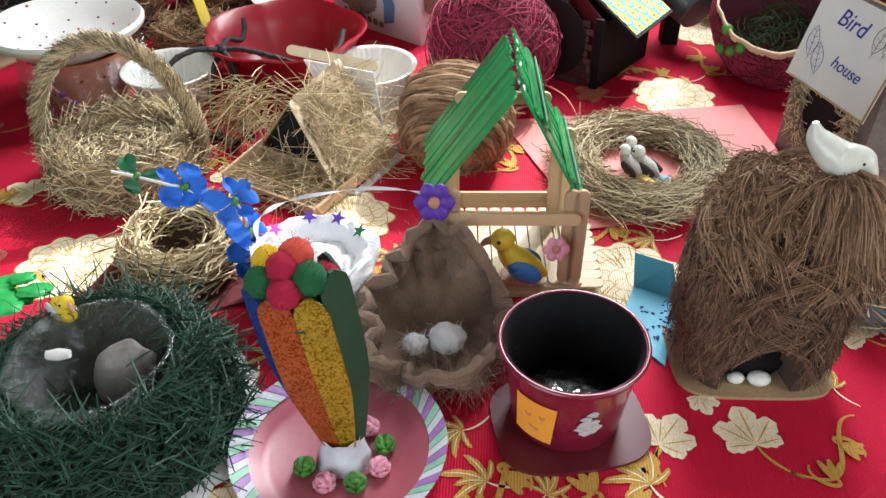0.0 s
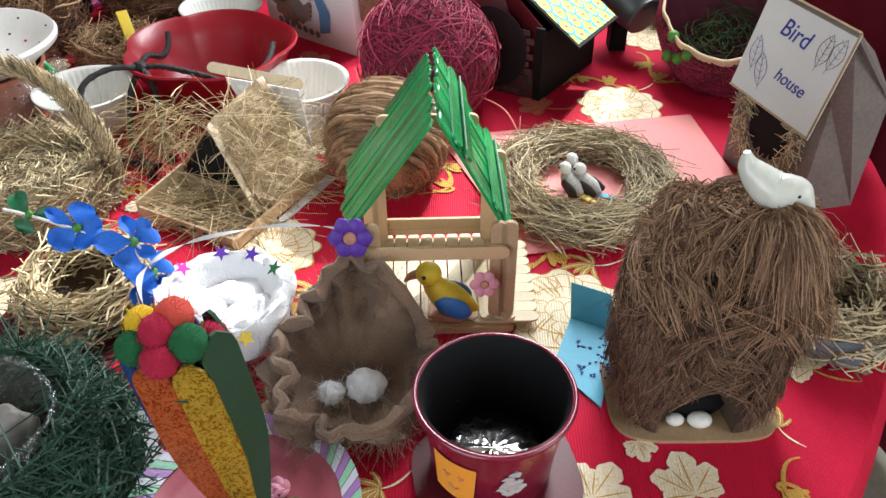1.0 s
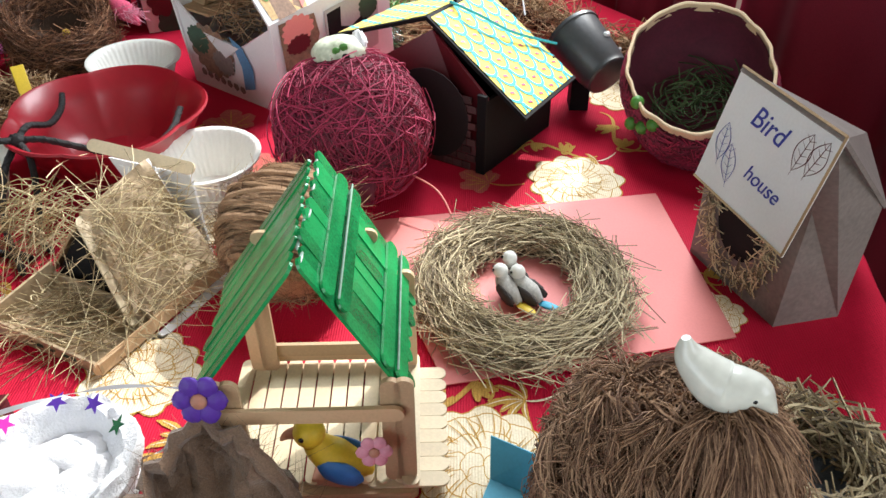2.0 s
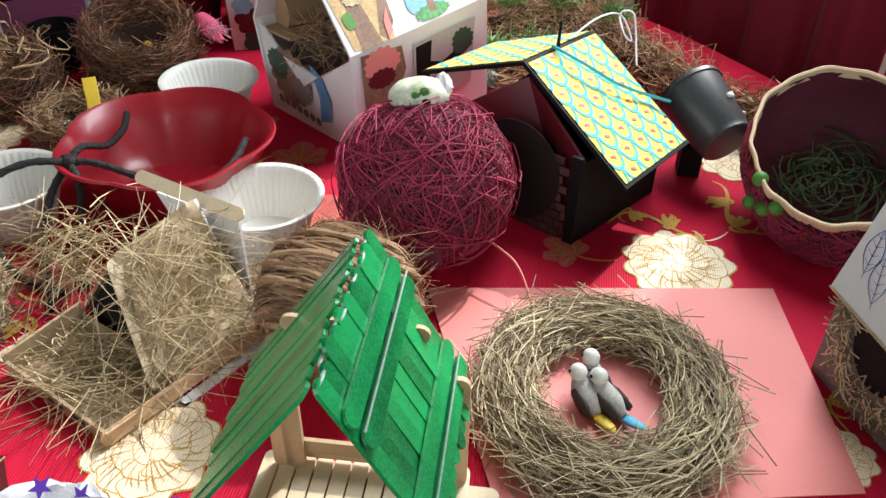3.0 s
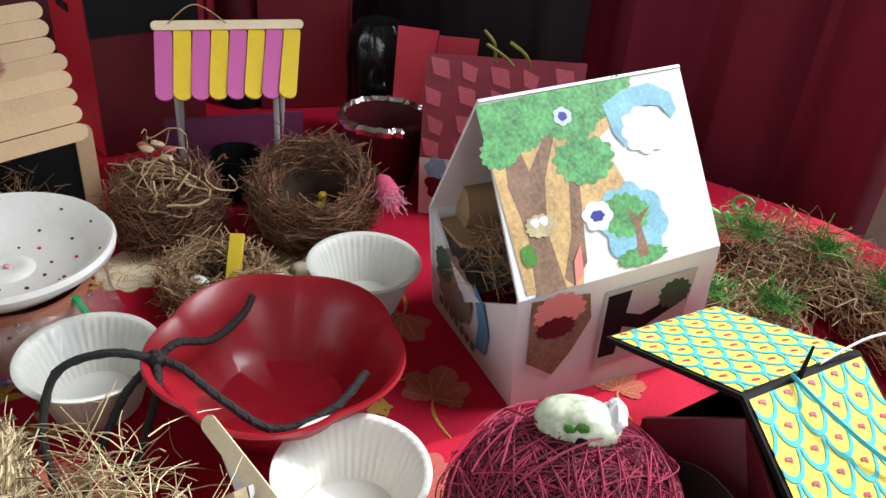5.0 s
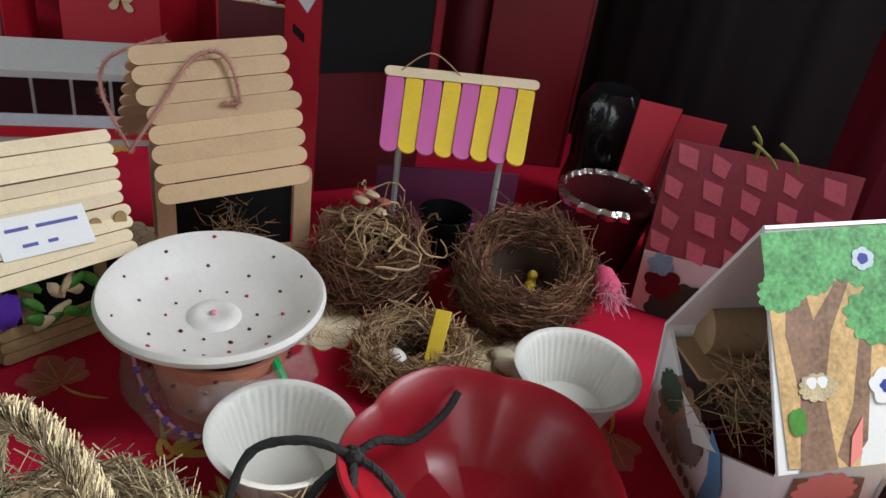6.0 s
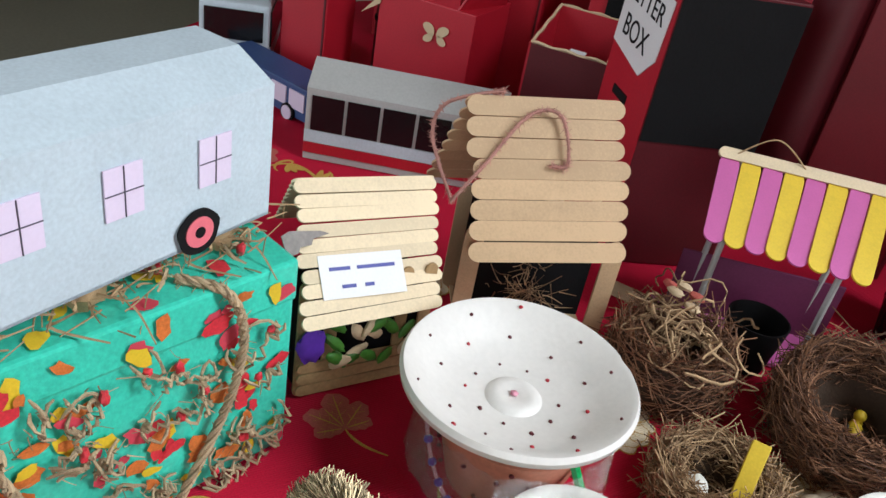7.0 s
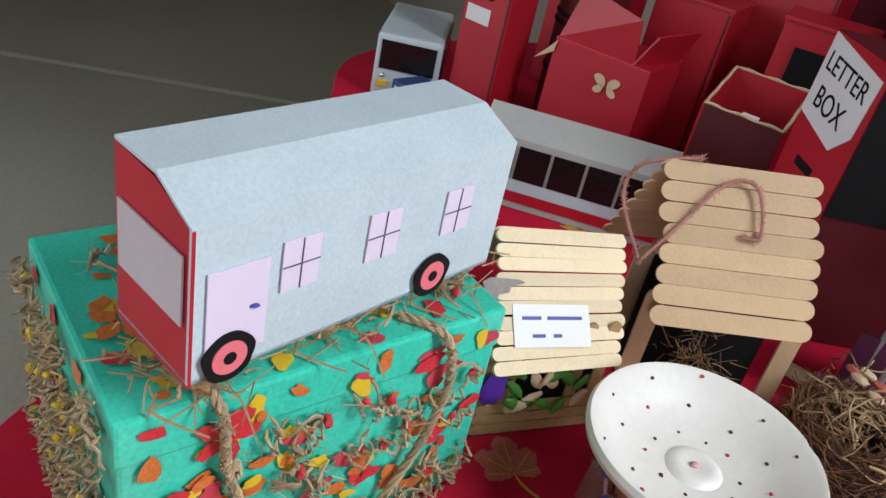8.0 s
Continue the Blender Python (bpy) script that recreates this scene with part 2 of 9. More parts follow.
# Darker maroon that puts shade into yarn gaps and hollows.
MAROONSHADE = mat("maroon_core_shade", (0.09, 0.008, 0.022), 0.8, 0.3, 200, 40, 0.1)
GREENYARN = mat("bottle_green_raffia", (0.018, 0.065, 0.036), 0.6, 0.4, 900, 60, 0.1, island=1.2)
WHITE = mat("white_plastic", (0.80, 0.79, 0.74), 0.35, 0.05, 300, 20, 0.02, through=0.12)
WHITEPAINT = mat("white_paint", (0.78, 0.76, 0.73), 0.4, 0.06, 200, 30, 0.1)
PAPER = mat("white_paper", (0.72, 0.72, 0.73), 0.5, 0.06, 500, 20, 0.05)
REDPLASTIC = mat("glossy_red_plastic", (0.30, 0.006, 0.016), 0.36, 0.15, 120, 10, 0.02, coat=0.10)
REDCARD = mat("red_card", (0.44, 0.010, 0.025), 0.45, 0.18, 400, 12, 0.05)
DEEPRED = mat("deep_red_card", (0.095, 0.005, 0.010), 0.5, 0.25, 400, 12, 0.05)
# Black paint; also colours in the shade of openings and hollows.
BLACK = mat("black_paint_and_shade", (0.006, 0.006, 0.007), 0.75, 0.3, 300, 20, 0.08, spec=0.2)
BLACKGLOSS = mat("glossy_black", (0.008, 0.008, 0.009), 0.15, 0.3, 120, 20, 0.3)
PINKPAPER = mat("salmon_paper", (0.72, 0.22, 0.20), 0.65, 0.06, 500, 12, 0.04)
PINKFOAM = mat("pink_foam", (0.54, 0.11, 0.34), 0.6, 0.1, 700, 30, 0.05)
YELLOW = mat("yellow_paint", (0.72, 0.50, 0.03), 0.5, 0.15, 500, 30, 0.05)
BLUE = mat("blue_clay", (0.03, 0.16, 0.46), 0.5, 0.2, 300, 40, 0.08)
SKYBLUE = mat("pale_blue_card", (0.50, 0.59, 0.65), 0.5, 0.16, 400, 18, 0.10)
CYAN = mat("cyan_paper", (0.06, 0.40, 0.58), 0.55, 0.12, 400, 30, 0.05)
TEAL = mat("teal_gloss_paper", (0.05, 0.62, 0.46), 0.28, 0.25, 300, 16, 0.15, coat=0.2)
GREY = mat("grey_card", (0.42, 0.42, 0.41), 0.55, 0.12, 300, 12, 0.06)
LILAC = mat("lilac_paper", (0.70, 0.60, 0.76), 0.6, 0.05, 400, 20, 0.03)
ROPE = mat("black_cord", (0.012, 0.012, 0.013), 0.7, 0.4, 1500, 200, 0.6)
LEAF = mat("green_leaf", (0.06, 0.22, 0.03), 0.5, 0.35, 300, 60, 0.1, island=0.8)
BEIGE = mat("beige_felt", (0.62, 0.47, 0.30), 0.8, 0.15, 700, 50, 0.2)
FELT = mat("brown_wool", (0.25, 0.16, 0.105), 0.95, 0.55, 900, 30, 0.5, sheen=0.3)
COTTON = mat("cotton_wool", (0.72, 0.72, 0.73), 0.95, 0.06, 500, 30, 0.4, sheen=0.4)
INKBLUE = mat("blue_ink", (0.03, 0.04, 0.28), 0.5, 0.1, 500, 40, 0.0)
BLUSH = mat("terracotta_pink", (0.58, 0.22, 0.14), 0.55, 0.2, 250, 30, 0.1)
CARDBROWN = mat("brown_card", (0.36, 0.24, 0.13), 0.75, 0.2, 300, 20, 0.1)
MUDGREY = mat("painted_grey_card", (0.20, 0.17, 0.155), 0.5, 0.35, 250, 22, 0.15)
SILVER = mat("foil", (0.75, 0.72, 0.72), 0.2, 0.1, 120, 60, 0.6, metal=1.0)
CANRED = mat("maroon_enamel", (0.20, 0.01, 0.035), 0.25, 0.3, 300, 40, 0.08, coat=0.3)
PLATE = mat("dusky_pink_card", (0.42, 0.10, 0.13), 0.35, 0.12, 300, 12, 0.03)
REDFELT = mat("red_pompom", (0.42, 0.008, 0.045), 0.95, 0.25, 1500, 90, 0.6)
GREENFELT = mat("green_pompom", (0.006, 0.11, 0.035), 0.95, 0.25, 1500, 90, 0.6)
CORALFELT = mat("coral_pompom", (0.62, 0.075, 0.05), 0.95, 0.2, 1500, 90, 0.6)
YELLOWFELT = mat("yellow_pompom", (0.80, 0.50, 0.02), 0.95, 0.2, 1500, 90, 0.6)
GLITORANGE = glitter("orange_glitter", (0.36, 0.075, 0.012), 1)
GLITGOLD = glitter("gold_glitter", (0.36, 0.23, 0.015), 1)
GLITBLUE = glitter("blue_glitter", (0.015, 0.05, 0.26), 1)
GLITGREEN = mat("dark_green_foam", (0.015, 0.06, 0.025), 0.6, 0.3, 700, 40, 0.1)
PURPLE = mat("purple_clay", (0.10, 0.03, 0.36), 0.5, 0.2, 300, 40, 0.08)
PINKCLAY = mat("pink_clay", (0.75, 0.32, 0.42), 0.5, 0.15, 300, 40, 0.08)
GREENCLAY = mat("bright_green_clay", (0.03, 0.45, 0.10), 0.45, 0.2, 300, 40, 0.1)
EGG = mat("speckled_shell", (0.72, 0.72, 0.66), 0.4, 0.12, 250, 30, 0.05)
STONE = mat("grey_pebble", (0.22, 0.20, 0.18), 0.5, 0.3, 200, 30, 0.15)
SKIN = mat("tan_clay", (0.55, 0.25, 0.17), 0.5, 0.2, 300, 40, 0.05)
WRAP = clear("clear_wrap")
PINKGLOW = mat("bright_pink_card", (0.80, 0.08, 0.12), 0.5, 0.12, 400, 15, 0.04, through=0.3)
TAN = mat("painted_tan", (0.58, 0.38, 0.17), 0.6, 0.5, 300, 40, 0.0)
TRUNK = mat("painted_brown", (0.24, 0.14, 0.09), 0.6, 0.6, 300, 40, 0.0)
CANOPY = mat("painted_green", (0.10, 0.34, 0.12), 0.6, 0.8, 300, 60, 0.0)
WASH = mat("painted_light_blue", (0.22, 0.46, 0.60), 0.6, 0.35, 300, 40, 0.0)
BROOD = mat("brown_feather", (0.05, 0.04, 0.035), 0.7, 0.3, 500, 60, 0.1)

rnd = random.Random(7)


# ---- the room ----
def wall(name, x0, x1, y0, y1, z0, z1, material, label, category="wall"):
    return tagged(part(name, Geo().box((x0 + x1) / 2, (y0 + y1) / 2, (z0 + z1) / 2, x1 - x0, y1 - y0, z1 - z0), material, smooth=False), label, category, kind="structure")


FZ = -0.75
wall("floor", -6.2, 2.2, -2.6, 3.2, FZ - 0.1, FZ, FLOOR, "grey-green polished stone floor of the room", "floor")
# Thin pale strip lying across the floor.
tagged(part("trim", Geo().add([(-3.38, 0.0, FZ + 0.002), (-3.34, -0.01, FZ + 0.002), (-2.72, 2.0, FZ + 0.002), (-2.76, 2.0, FZ + 0.002)], [(0, 1, 2, 3)]), mat("pale_floor_strip", (0.52, 0.52, 0.46), 0.3, 0.2, 60, 6, 0.03), smooth=False), "pale thin strip across the stone floor", "floor strip", kind="structure")
wall("ceiling", -6.2, 2.2, -2.6, 3.2, 2.75, 2.85, WALL, "plain pale ceiling of the room", "ceiling")
wall("wall_west", -6.2, -6.05, -1.3, 3.05, FZ, 2.75, WALL, "plain cream room wall")
# Out-of-view wall; its opening is added to hold the east fill lamp.
g = Geo()
for y0, y1, z0, z1 in ((-1.3, -1.1, FZ, 2.75), (0.2, 3.05, FZ, 2.75), (-1.1, 0.2, FZ, 0.3), (-1.1, 0.2, 1.8, 2.75)):
    g.box(2.125, (y0 + y1) / 2, (z0 + z1) / 2, 0.15, y1 - y0, z1 - z0)
tagged(part("wall_east", g, mat("cream_side_wall", (0.45, 0.40, 0.32), 0.8, 0.12, 90, 2, 0.08), smooth=False), "unseen cream wall with an opening added for a fill lamp", "wall", kind="structure")


def pierced(name, y0, y1, x0, x1, ox0, ox1, oz0, oz1, label):
    """A wall along x with one opening right through it."""
    g = Geo()
    ym, yd = (y0 + y1) / 2, y1 - y0
    g.box((x0 + ox0) / 2, ym, (FZ + 2.75) / 2, ox0 - x0, yd, 2.75 - FZ)
    g.box((ox1 + x1) / 2, ym, (FZ + 2.75) / 2, x1 - ox1, yd, 2.75 - FZ)
    if oz0 > FZ:
        g.box((ox0 + ox1) / 2, ym, (FZ + oz0) / 2, ox1 - ox0, yd, oz0 - FZ)
    g.box((ox0 + ox1) / 2, ym, (oz1 + 2.75) / 2, ox1 - ox0, yd, 2.75 - oz1)
    return tagged(part(name, g, WALL, smooth=False), label, "wall", kind="structure")


pierced("wall_north", 2.0, 2.15, -6.05, 2.05, -0.22, 0.96, 0.2, 2.55, "cream wall with a window behind curtains")
# Out-of-view south wall, pierced only to hold its fill lamp.
pierced("wall_south", -1.45, -1.3, -6.2, 2.2, -2.2, -0.2, -0.05, 1.55, "unseen cream wall with a wide opening added for a fill lamp")


def drape(name, line, top, bottom, material, label, waves=9, depth=0.03, phase=0.0):
    """A curtain hung along a plan line, its folds deeper towards the hem."""
    p = np.array(line, float)
    t = np.linspace(0, len(p) - 1, 160)
    x, y = np.interp(t, np.arange(len(p)), p[:, 0]), np.interp(t, np.arange(len(p)), p[:, 1])
    dx, dy = np.gradient(x), np.gradient(y)
    ln = np.hypot(dx, dy)
    s = np.cumsum(ln) / ln.sum()
    rows = 16
    q = []
    for side in (0, 0.004):
        for i in range(rows):
            k = i / (rows - 1)
            fold = depth * (0.5 + 0.5 * k) * (np.sin(2 * math.pi * waves * s + phase + 0.5 * k) + 0.35 * np.sin(2 * math.pi * waves * 2.3 * s + 1 + k)) + side
            q += [(a - fo * d2, b + fo * d1, top + (bottom - top) * k) for a, b, fo, d1, d2 in zip(x, y, fold, dx / ln, dy / ln)]
    n = 160
    f = [(i * n + j, i * n + j + 1, (i + 1) * n + j + 1, (i + 1) * n + j) for i in range(rows - 1) for j in range(n - 1)]
    f += [tuple(rows * n + a for a in r[::-1]) for r in f]
    return tagged(part(name, Geo().add(q, f), material), label, "curtain", kind="structure")


# Curtain heights above the view are chosen to let sun in or block it.
drape("curtain_1", [(-1.9, 1.86), (-0.9, 1.84), (0.235, 1.80)], 2.2, -0.70, DRAPE, "dark maroon cloth curtain behind the table", 13, 0.028)
drape("curtain_2", [(0.285, 1.80), (0.40, 1.66), (0.56, 1.50), (0.592, 1.465)], 0.42, -0.72, DRAPE, "maroon curtain pulled round the table corner", 4, 0.024, 1.2)
# Unseen upper part is added to keep sun off the table's right side.
drape("curtain_4", [(0.597, 1.458), (0.78, 1.25), (0.90, 1.08), (1.0, 0.88), (1.06, 0.62)], 2.2, -0.72, DRAPE, "maroon curtain beside the table, its unseen height added to block sun", 5, 0.024, 0.3)
drape("curtain_3", [(-0.92, 1.775), (-0.55, 1.765), (-0.21, 1.755)], 0.85, -0.70, BLACKCLOTHSHADE, "black cloth hung in front of the curtain", 5, 0.016, 0.4)

# ---- table and cloth ----
EDGE = [(0.0, 0.24), (0.24, 0.30), (0.338, 0.422), (0.39, 0.475), (0.487, 0.632), (0.543, 0.752), (0.562, 0.873), (0.57, 1.05), (0.54, 1.28), (0.42, 1.48), (0.25, 1.65), (0.0, 1.70),
        (-0.6, 1.71), (-1.3, 1.70), (-1.62, 1.62), (-1.60, 1.20), (-1.46, 0.96), (-1.26, 0.875), (-1.0, 0.79), (-0.80, 0.66), (-0.68, 0.56), (-0.60, 0.495), (-0.50, 0.42), (-0.42, 0.31), (-0.2, 0.24)]


def smooth_loop(pts, n):
    p = np.array(pts, float)
    k = len(p)
    out = []
    for i in range(n):
        t = i * k / n
        a, u = int(t), t - int(t)
        q0, q1, q2, q3 = (p[(a + d) % k] for d in (-1, 0, 1, 2))
        out.append(0.5 * (2 * q1 + (q2 - q0) * u + (2 * q0 - 5 * q1 + 4 * q2 - q3) * u * u + (3 * q1 - q0 - 3 * q2 + q3) * u ** 3))
    return np.array(out)


loop = smooth_loop(EDGE, 240)
mid = np.array((-0.45, 1.05))
table = thing("table", -0.45, 1.05, FZ, 0, "plain wooden table hidden under the red cloth", "table")
g = Geo().prism([tuple((p - mid) * 0.985) for p in loop[::4]], 0.715, 0.745)
part("tabletop", g, CARDBROWN, table)
for lx, ly in ((0.75, 0.3), (-0.8, 0.3), (0.3, -0.55), (-0.1, -0.5)):
    part("leg", Geo().box(lx, ly, 0.355, 0.05, 0.05, 0.71), CARDBROWN, table, smooth=False)

cloth = thing("tablecloth", 0, 0, 0, 0, "red brocade tablecloth with cream flowers and gold scrolls", "tablecloth")
rings = [0.02, 0.3, 0.6, 0.85, 0.97]
q = [(*(mid + (p - mid) * r), 0.0) for r in rings for p in loop]
out = loop - mid
out /= np.linalg.norm(out, axis=1)[:, None]
for drop, push in ((0.0015, 0.006), (0.008, 0.012), (0.04, 0.016), (0.15, 0.02), (0.4, 0.03), (0.72, 0.045)):
    for i, p in enumerate(loop):
        w = 0.03 * min(1, drop * 3) * math.sin(i * 2 * math.pi / 240 * 46) + 0.012 * min(1, drop * 3) * math.sin(i * 0.9)
        q.append((*(p + out[i] * (push + w)), -drop))
n = 240
f = [(i * n + (j + 1) % n, i * n + j, (i + 1) * n + j, (i + 1) * n + (j + 1) % n)[::-1] for i in range(len(rings) + 5) for j in range(n)]
f = [tuple(a) for a in f] + [tuple(range(n))]
part("cloth", Geo().add(q, f), CLOTH, cloth)


def scallop(r, lobes, depth, seed, n=60, squash=1.0):
    rr = random.Random(seed)
    ph = rr.random() * 6
    return [((r * (1 - depth + depth * abs(math.cos(lobes * a / 2 + ph)) + 0.05 * math.sin(3 * a + ph))) * math.cos(a), squash * (r * (1 - depth + depth * abs(math.cos(lobes * a / 2 + ph)))) * math.sin(a)) for a in (2 * math.pi * i / n for i in range(n))]


def peony(x, y, r, turn, seed, body=None, line=None):
    """A printed flower: gold outlines under smaller cream petals, fanned out from a low heart."""
    body, line = body or CREAM, line or GOLD
    gold, cream = Geo(), Geo()
    m = pose(x, y, 0, 0, 0, turn)
    rr = random.Random(seed)
    gold.flat(scallop(r * 1.0, 11, 0.16, seed), 0.0006, m)
    cream.flat(scallop(r * 0.97, 11, 0.16, seed), 0.0010, m)
    h = 0.0010
    for ring, (count, dist, size) in enumerate(((9, 0.62, 0.30), (7, 0.36, 0.26), (4, 0.14, 0.20))):
        for k in range(count):
            a = 2 * math.pi * (k + 0.5 * ring) / count + rr.uniform(-0.15, 0.15)
            c = pose(dist * r * math.cos(a), dist * r * math.sin(a), 0, 0, 0, math.degrees(a) + 90)
            h += 0.00004
            shape = scallop(r * size, 5, 0.14, seed + k + 10 * ring, 30, 0.72)
            gold.flat([(px * 1.07, py * 1.09) for px, py in shape], h, m @ c)
            cream.flat(shape, h + 0.00002, m @ c)
    for k in range(34):
        a = 2 * math.pi * k / 34 + rr.uniform(-0.08, 0.08)
        r0, r1 = rr.uniform(0.15, 0.5) * r, rr.uniform(0.6, 0.9) * r
        gold.ribbon([(x2, y2) for x2, y2 in (((r0 + (r1 - r0) * u) * math.cos(a + 0.2 * u), (r0 + (r1 - r0) * u) * math.sin(a + 0.2 * u)) for u in np.linspace(0, 1, 5))], r * 0.017, h + 0.0002, m)
    part("flower_outline", gold, line, cloth, smooth=False)
    part("printed_flower", cream, body, cloth, smooth=False)


def scroll(x, y, size, turn, flip=1, material=None):
    """A printed gold scroll: a curling stem with feathered leaves."""
    g = Geo()
    m = pose(x, y, 0, 0, 0, turn)
    stem = [(size * (t - 0.5), flip * size * 0.22 * math.sin(t * 5.2)) for t in np.linspace(0, 1, 22)]
    g.ribbon(stem, size * 0.045, 0.0009, m)
    for s, sg in ((0.28, 1), (0.62, -1)):
        bx, by = size * (s - 0.5), flip * size * 0.22 * math.sin(s * 5.2)
        g.ribbon([(bx + size * 0.17 * k * math.cos(k * 4.2) * sg, by + flip * sg * size * 0.2 * k * math.sin(k * 4.2 + 0.4)) for k in np.linspace(0.05, 1, 20)], size * 0.04, 0.0011, m)
        for k in range(3):
            a = 0.5 + 0.5 * k
            g.ribbon([(bx + size * 0.2 * t * math.cos(a * sg), by - flip * sg * size * 0.2 * t * math.sin(a) - 0.02 * size * math.sin(3 * t)) for t in np.linspace(0, 1, 9)], size * 0.07, 0.0013 + 0.0001 * k, m)
    part("printed_scroll", g, material or GOLD, cloth, smooth=False)


FLOWERS = [(0.218, 0.640, 0.056), (0.318, 1.0, 0.052), (-0.046, 0.720, 0.048), (-0.289, 0.633, 0.05), (-0.286, 1.19, 0.05), (-0.05, 0.93, 0.055),
           (0.03, 0.54, 0.05), (-0.06, 0.36, 0.06), (0.44, 0.70, 0.03), (0.41, 0.80, 0.03), (0.40, 1.20, 0.05), (-0.52, 1.32, 0.05), (-0.66, 1.0, 0.05), (-0.80, 1.25, 0.05), (-0.42, 1.09, 0.04)
           ]


def sprig(x, y, r, turn, body, veins, fat=0.44):
    """A printed leaf cluster: five pointed lobes on a bent stem, with fine veins."""
    leaf, vein = Geo(), Geo()
    bend = 0.0 if fat > 0.3 else 0.55
    m = pose(x, y, 0, 0, 0, turn)
    for k, (a, ln) in enumerate(((84, 1.0), (42, 0.82), (133, 0.86), (4, 0.58), (174, 0.62), (108, 0.70))):
        lm = m @ pose(0, 0, 0.00002 * k, 0, 0, a)
        edge = [(r * ln * u, r * fat * ln * math.sqrt(max(0.0, u * (1.02 - u))) * 1.5 * (0.55 + 0.45 * u) * (1 + 0.10 * math.sin(19 * u + k))) for u in np.linspace(0, 1, 20)]
        both = edge + [(px, -py) for px, py in edge[-2:0:-1]]
        leaf.flat([(px, py + bend * px * px / r) for px, py in both], 0.0009, lm)
        vein.ribbon([(r * ln * u, bend * r * (ln * u) ** 2) for u in np.linspace(0.1, 0.9, 6)], r * 0.03, 0.0013, lm)
        for u in (0.35, 0.6) if not bend else ():
            for sg in (-1, 1):
                vein.ribbon([(r * ln * u, 0), (r * ln * (u + 0.12), sg * r * 0.16 * ln)], r * 0.018, 0.0013, lm)
    vein.ribbon([(0.5 * r * u * u, -r * 0.9 * u) for u in np.linspace(0, 1, 8)], r * 0.07, 0.0009, m)
    part("printed_leaf", leaf, body, cloth, smooth=False)
    part("leaf_vein", vein, veins, cloth, smooth=False)


for fx, fy, fr, turn in ((0.219, 0.458, 0.034, -30), (0.288, 0.462, 0.036, 15), (0.403, 0.577, 0.034, 40), (0.256, 0.505, 0.018, 200), (-0.378, 0.744, 0.036, 70), (-0.171, 0.796, 0.036, 120), (0.46, 0.70, 0.03, 80)):
    sprig(fx, fy, fr, turn, CREAM, GOLD)
for fx, fy, fr, turn in ((0.208, 0.424, 0.034, 20), (0.097, 0.420, 0.030, 60), (0.137, 0.412, 0.022, -40), (0.079, 0.463, 0.026, 100), (0.008, 0.655, 0.03, 30), (0.25, 0.700, 0.03, 80), (-0.087, 0.490, 0.032, 150), (0.345, 1.04, 0.03, 100), (-0.293, 0.893, 0.03, 40), (0.36, 0.52, 0.022, 10)):
    sprig(fx, fy, fr, turn, GOLD, CREAM, 0.22)
# Rose tone puts the shade over these leaf clusters into the thread.
for fx, fy, fr, turn in ((-0.154, 1.19, 0.05, 190), (-0.068, 1.105, 0.046, 20), (0.228, 0.995, 0.036, 60), (-0.486, 0.865, 0.042, 90), (-0.60, 0.90, 0.04, 30), (0.063, 1.21, 0.036, 10), (-0.237, 0.855, 0.04, 50)):
    sprig(fx, fy, fr, turn, ROSE, GOLD)
for i, (fx, fy, fr) in enumerate(FLOWERS):
    peony(fx, fy, fr, 40 * i, 100 + i)
for i, (fx, fy, fr) in enumerate([(-0.03, 1.02, 0.034), (-0.40, 0.62, 0.05), (-0.98, 0.92, 0.05), (0.36, 0.90, 0.03)]):
    peony(fx, fy, fr, 55 * i, 300 + i, ROSE, ROSE)
for i, (sx, sy, ss, st) in enumerate([(0.16, 0.445, 0.10, 60), (0.21, 0.43, 0.09, 100), (0.10, 0.42, 0.1, 30), (0.01, 0.63, 0.12, 30), (0.20, 0.715, 0.10, 5), (0.30, 1.06, 0.09, 10), (-0.26, 0.72, 0.11, 150), (-0.31, 0.60, 0.1, 60),
                                       (-0.35, 0.93, 0.12, 20), (-0.24, 1.10, 0.1, 80), (-0.12, 1.06, 0.11, 45), (-0.08, 0.52, 0.1, 80), (0.34, 0.46, 0.08, 30), (0.43, 0.62, 0.07, 60), (-0.23, 0.80, 0.1, 170), (-0.42, 0.73, 0.1, 20),
                                       (0.11, 0.85, 0.09, 60), (-0.25, 1.23, 0.1, 10), (0.05, 1.0, 0.1, 120), (-0.90, 0.98, 0.12, 60), (-1.05, 0.93, 0.12, 100), (-0.85, 1.10, 0.1, 140), (-0.46, 1.05, 0.1, 140), (0.38, 1.10, 0.1, 130), (0.02, 0.47, 0.09, 20), (0.44, 0.86, 0.08, 70)]):
    scroll(sx, sy, ss, st, 1 if i % 2 else -1)


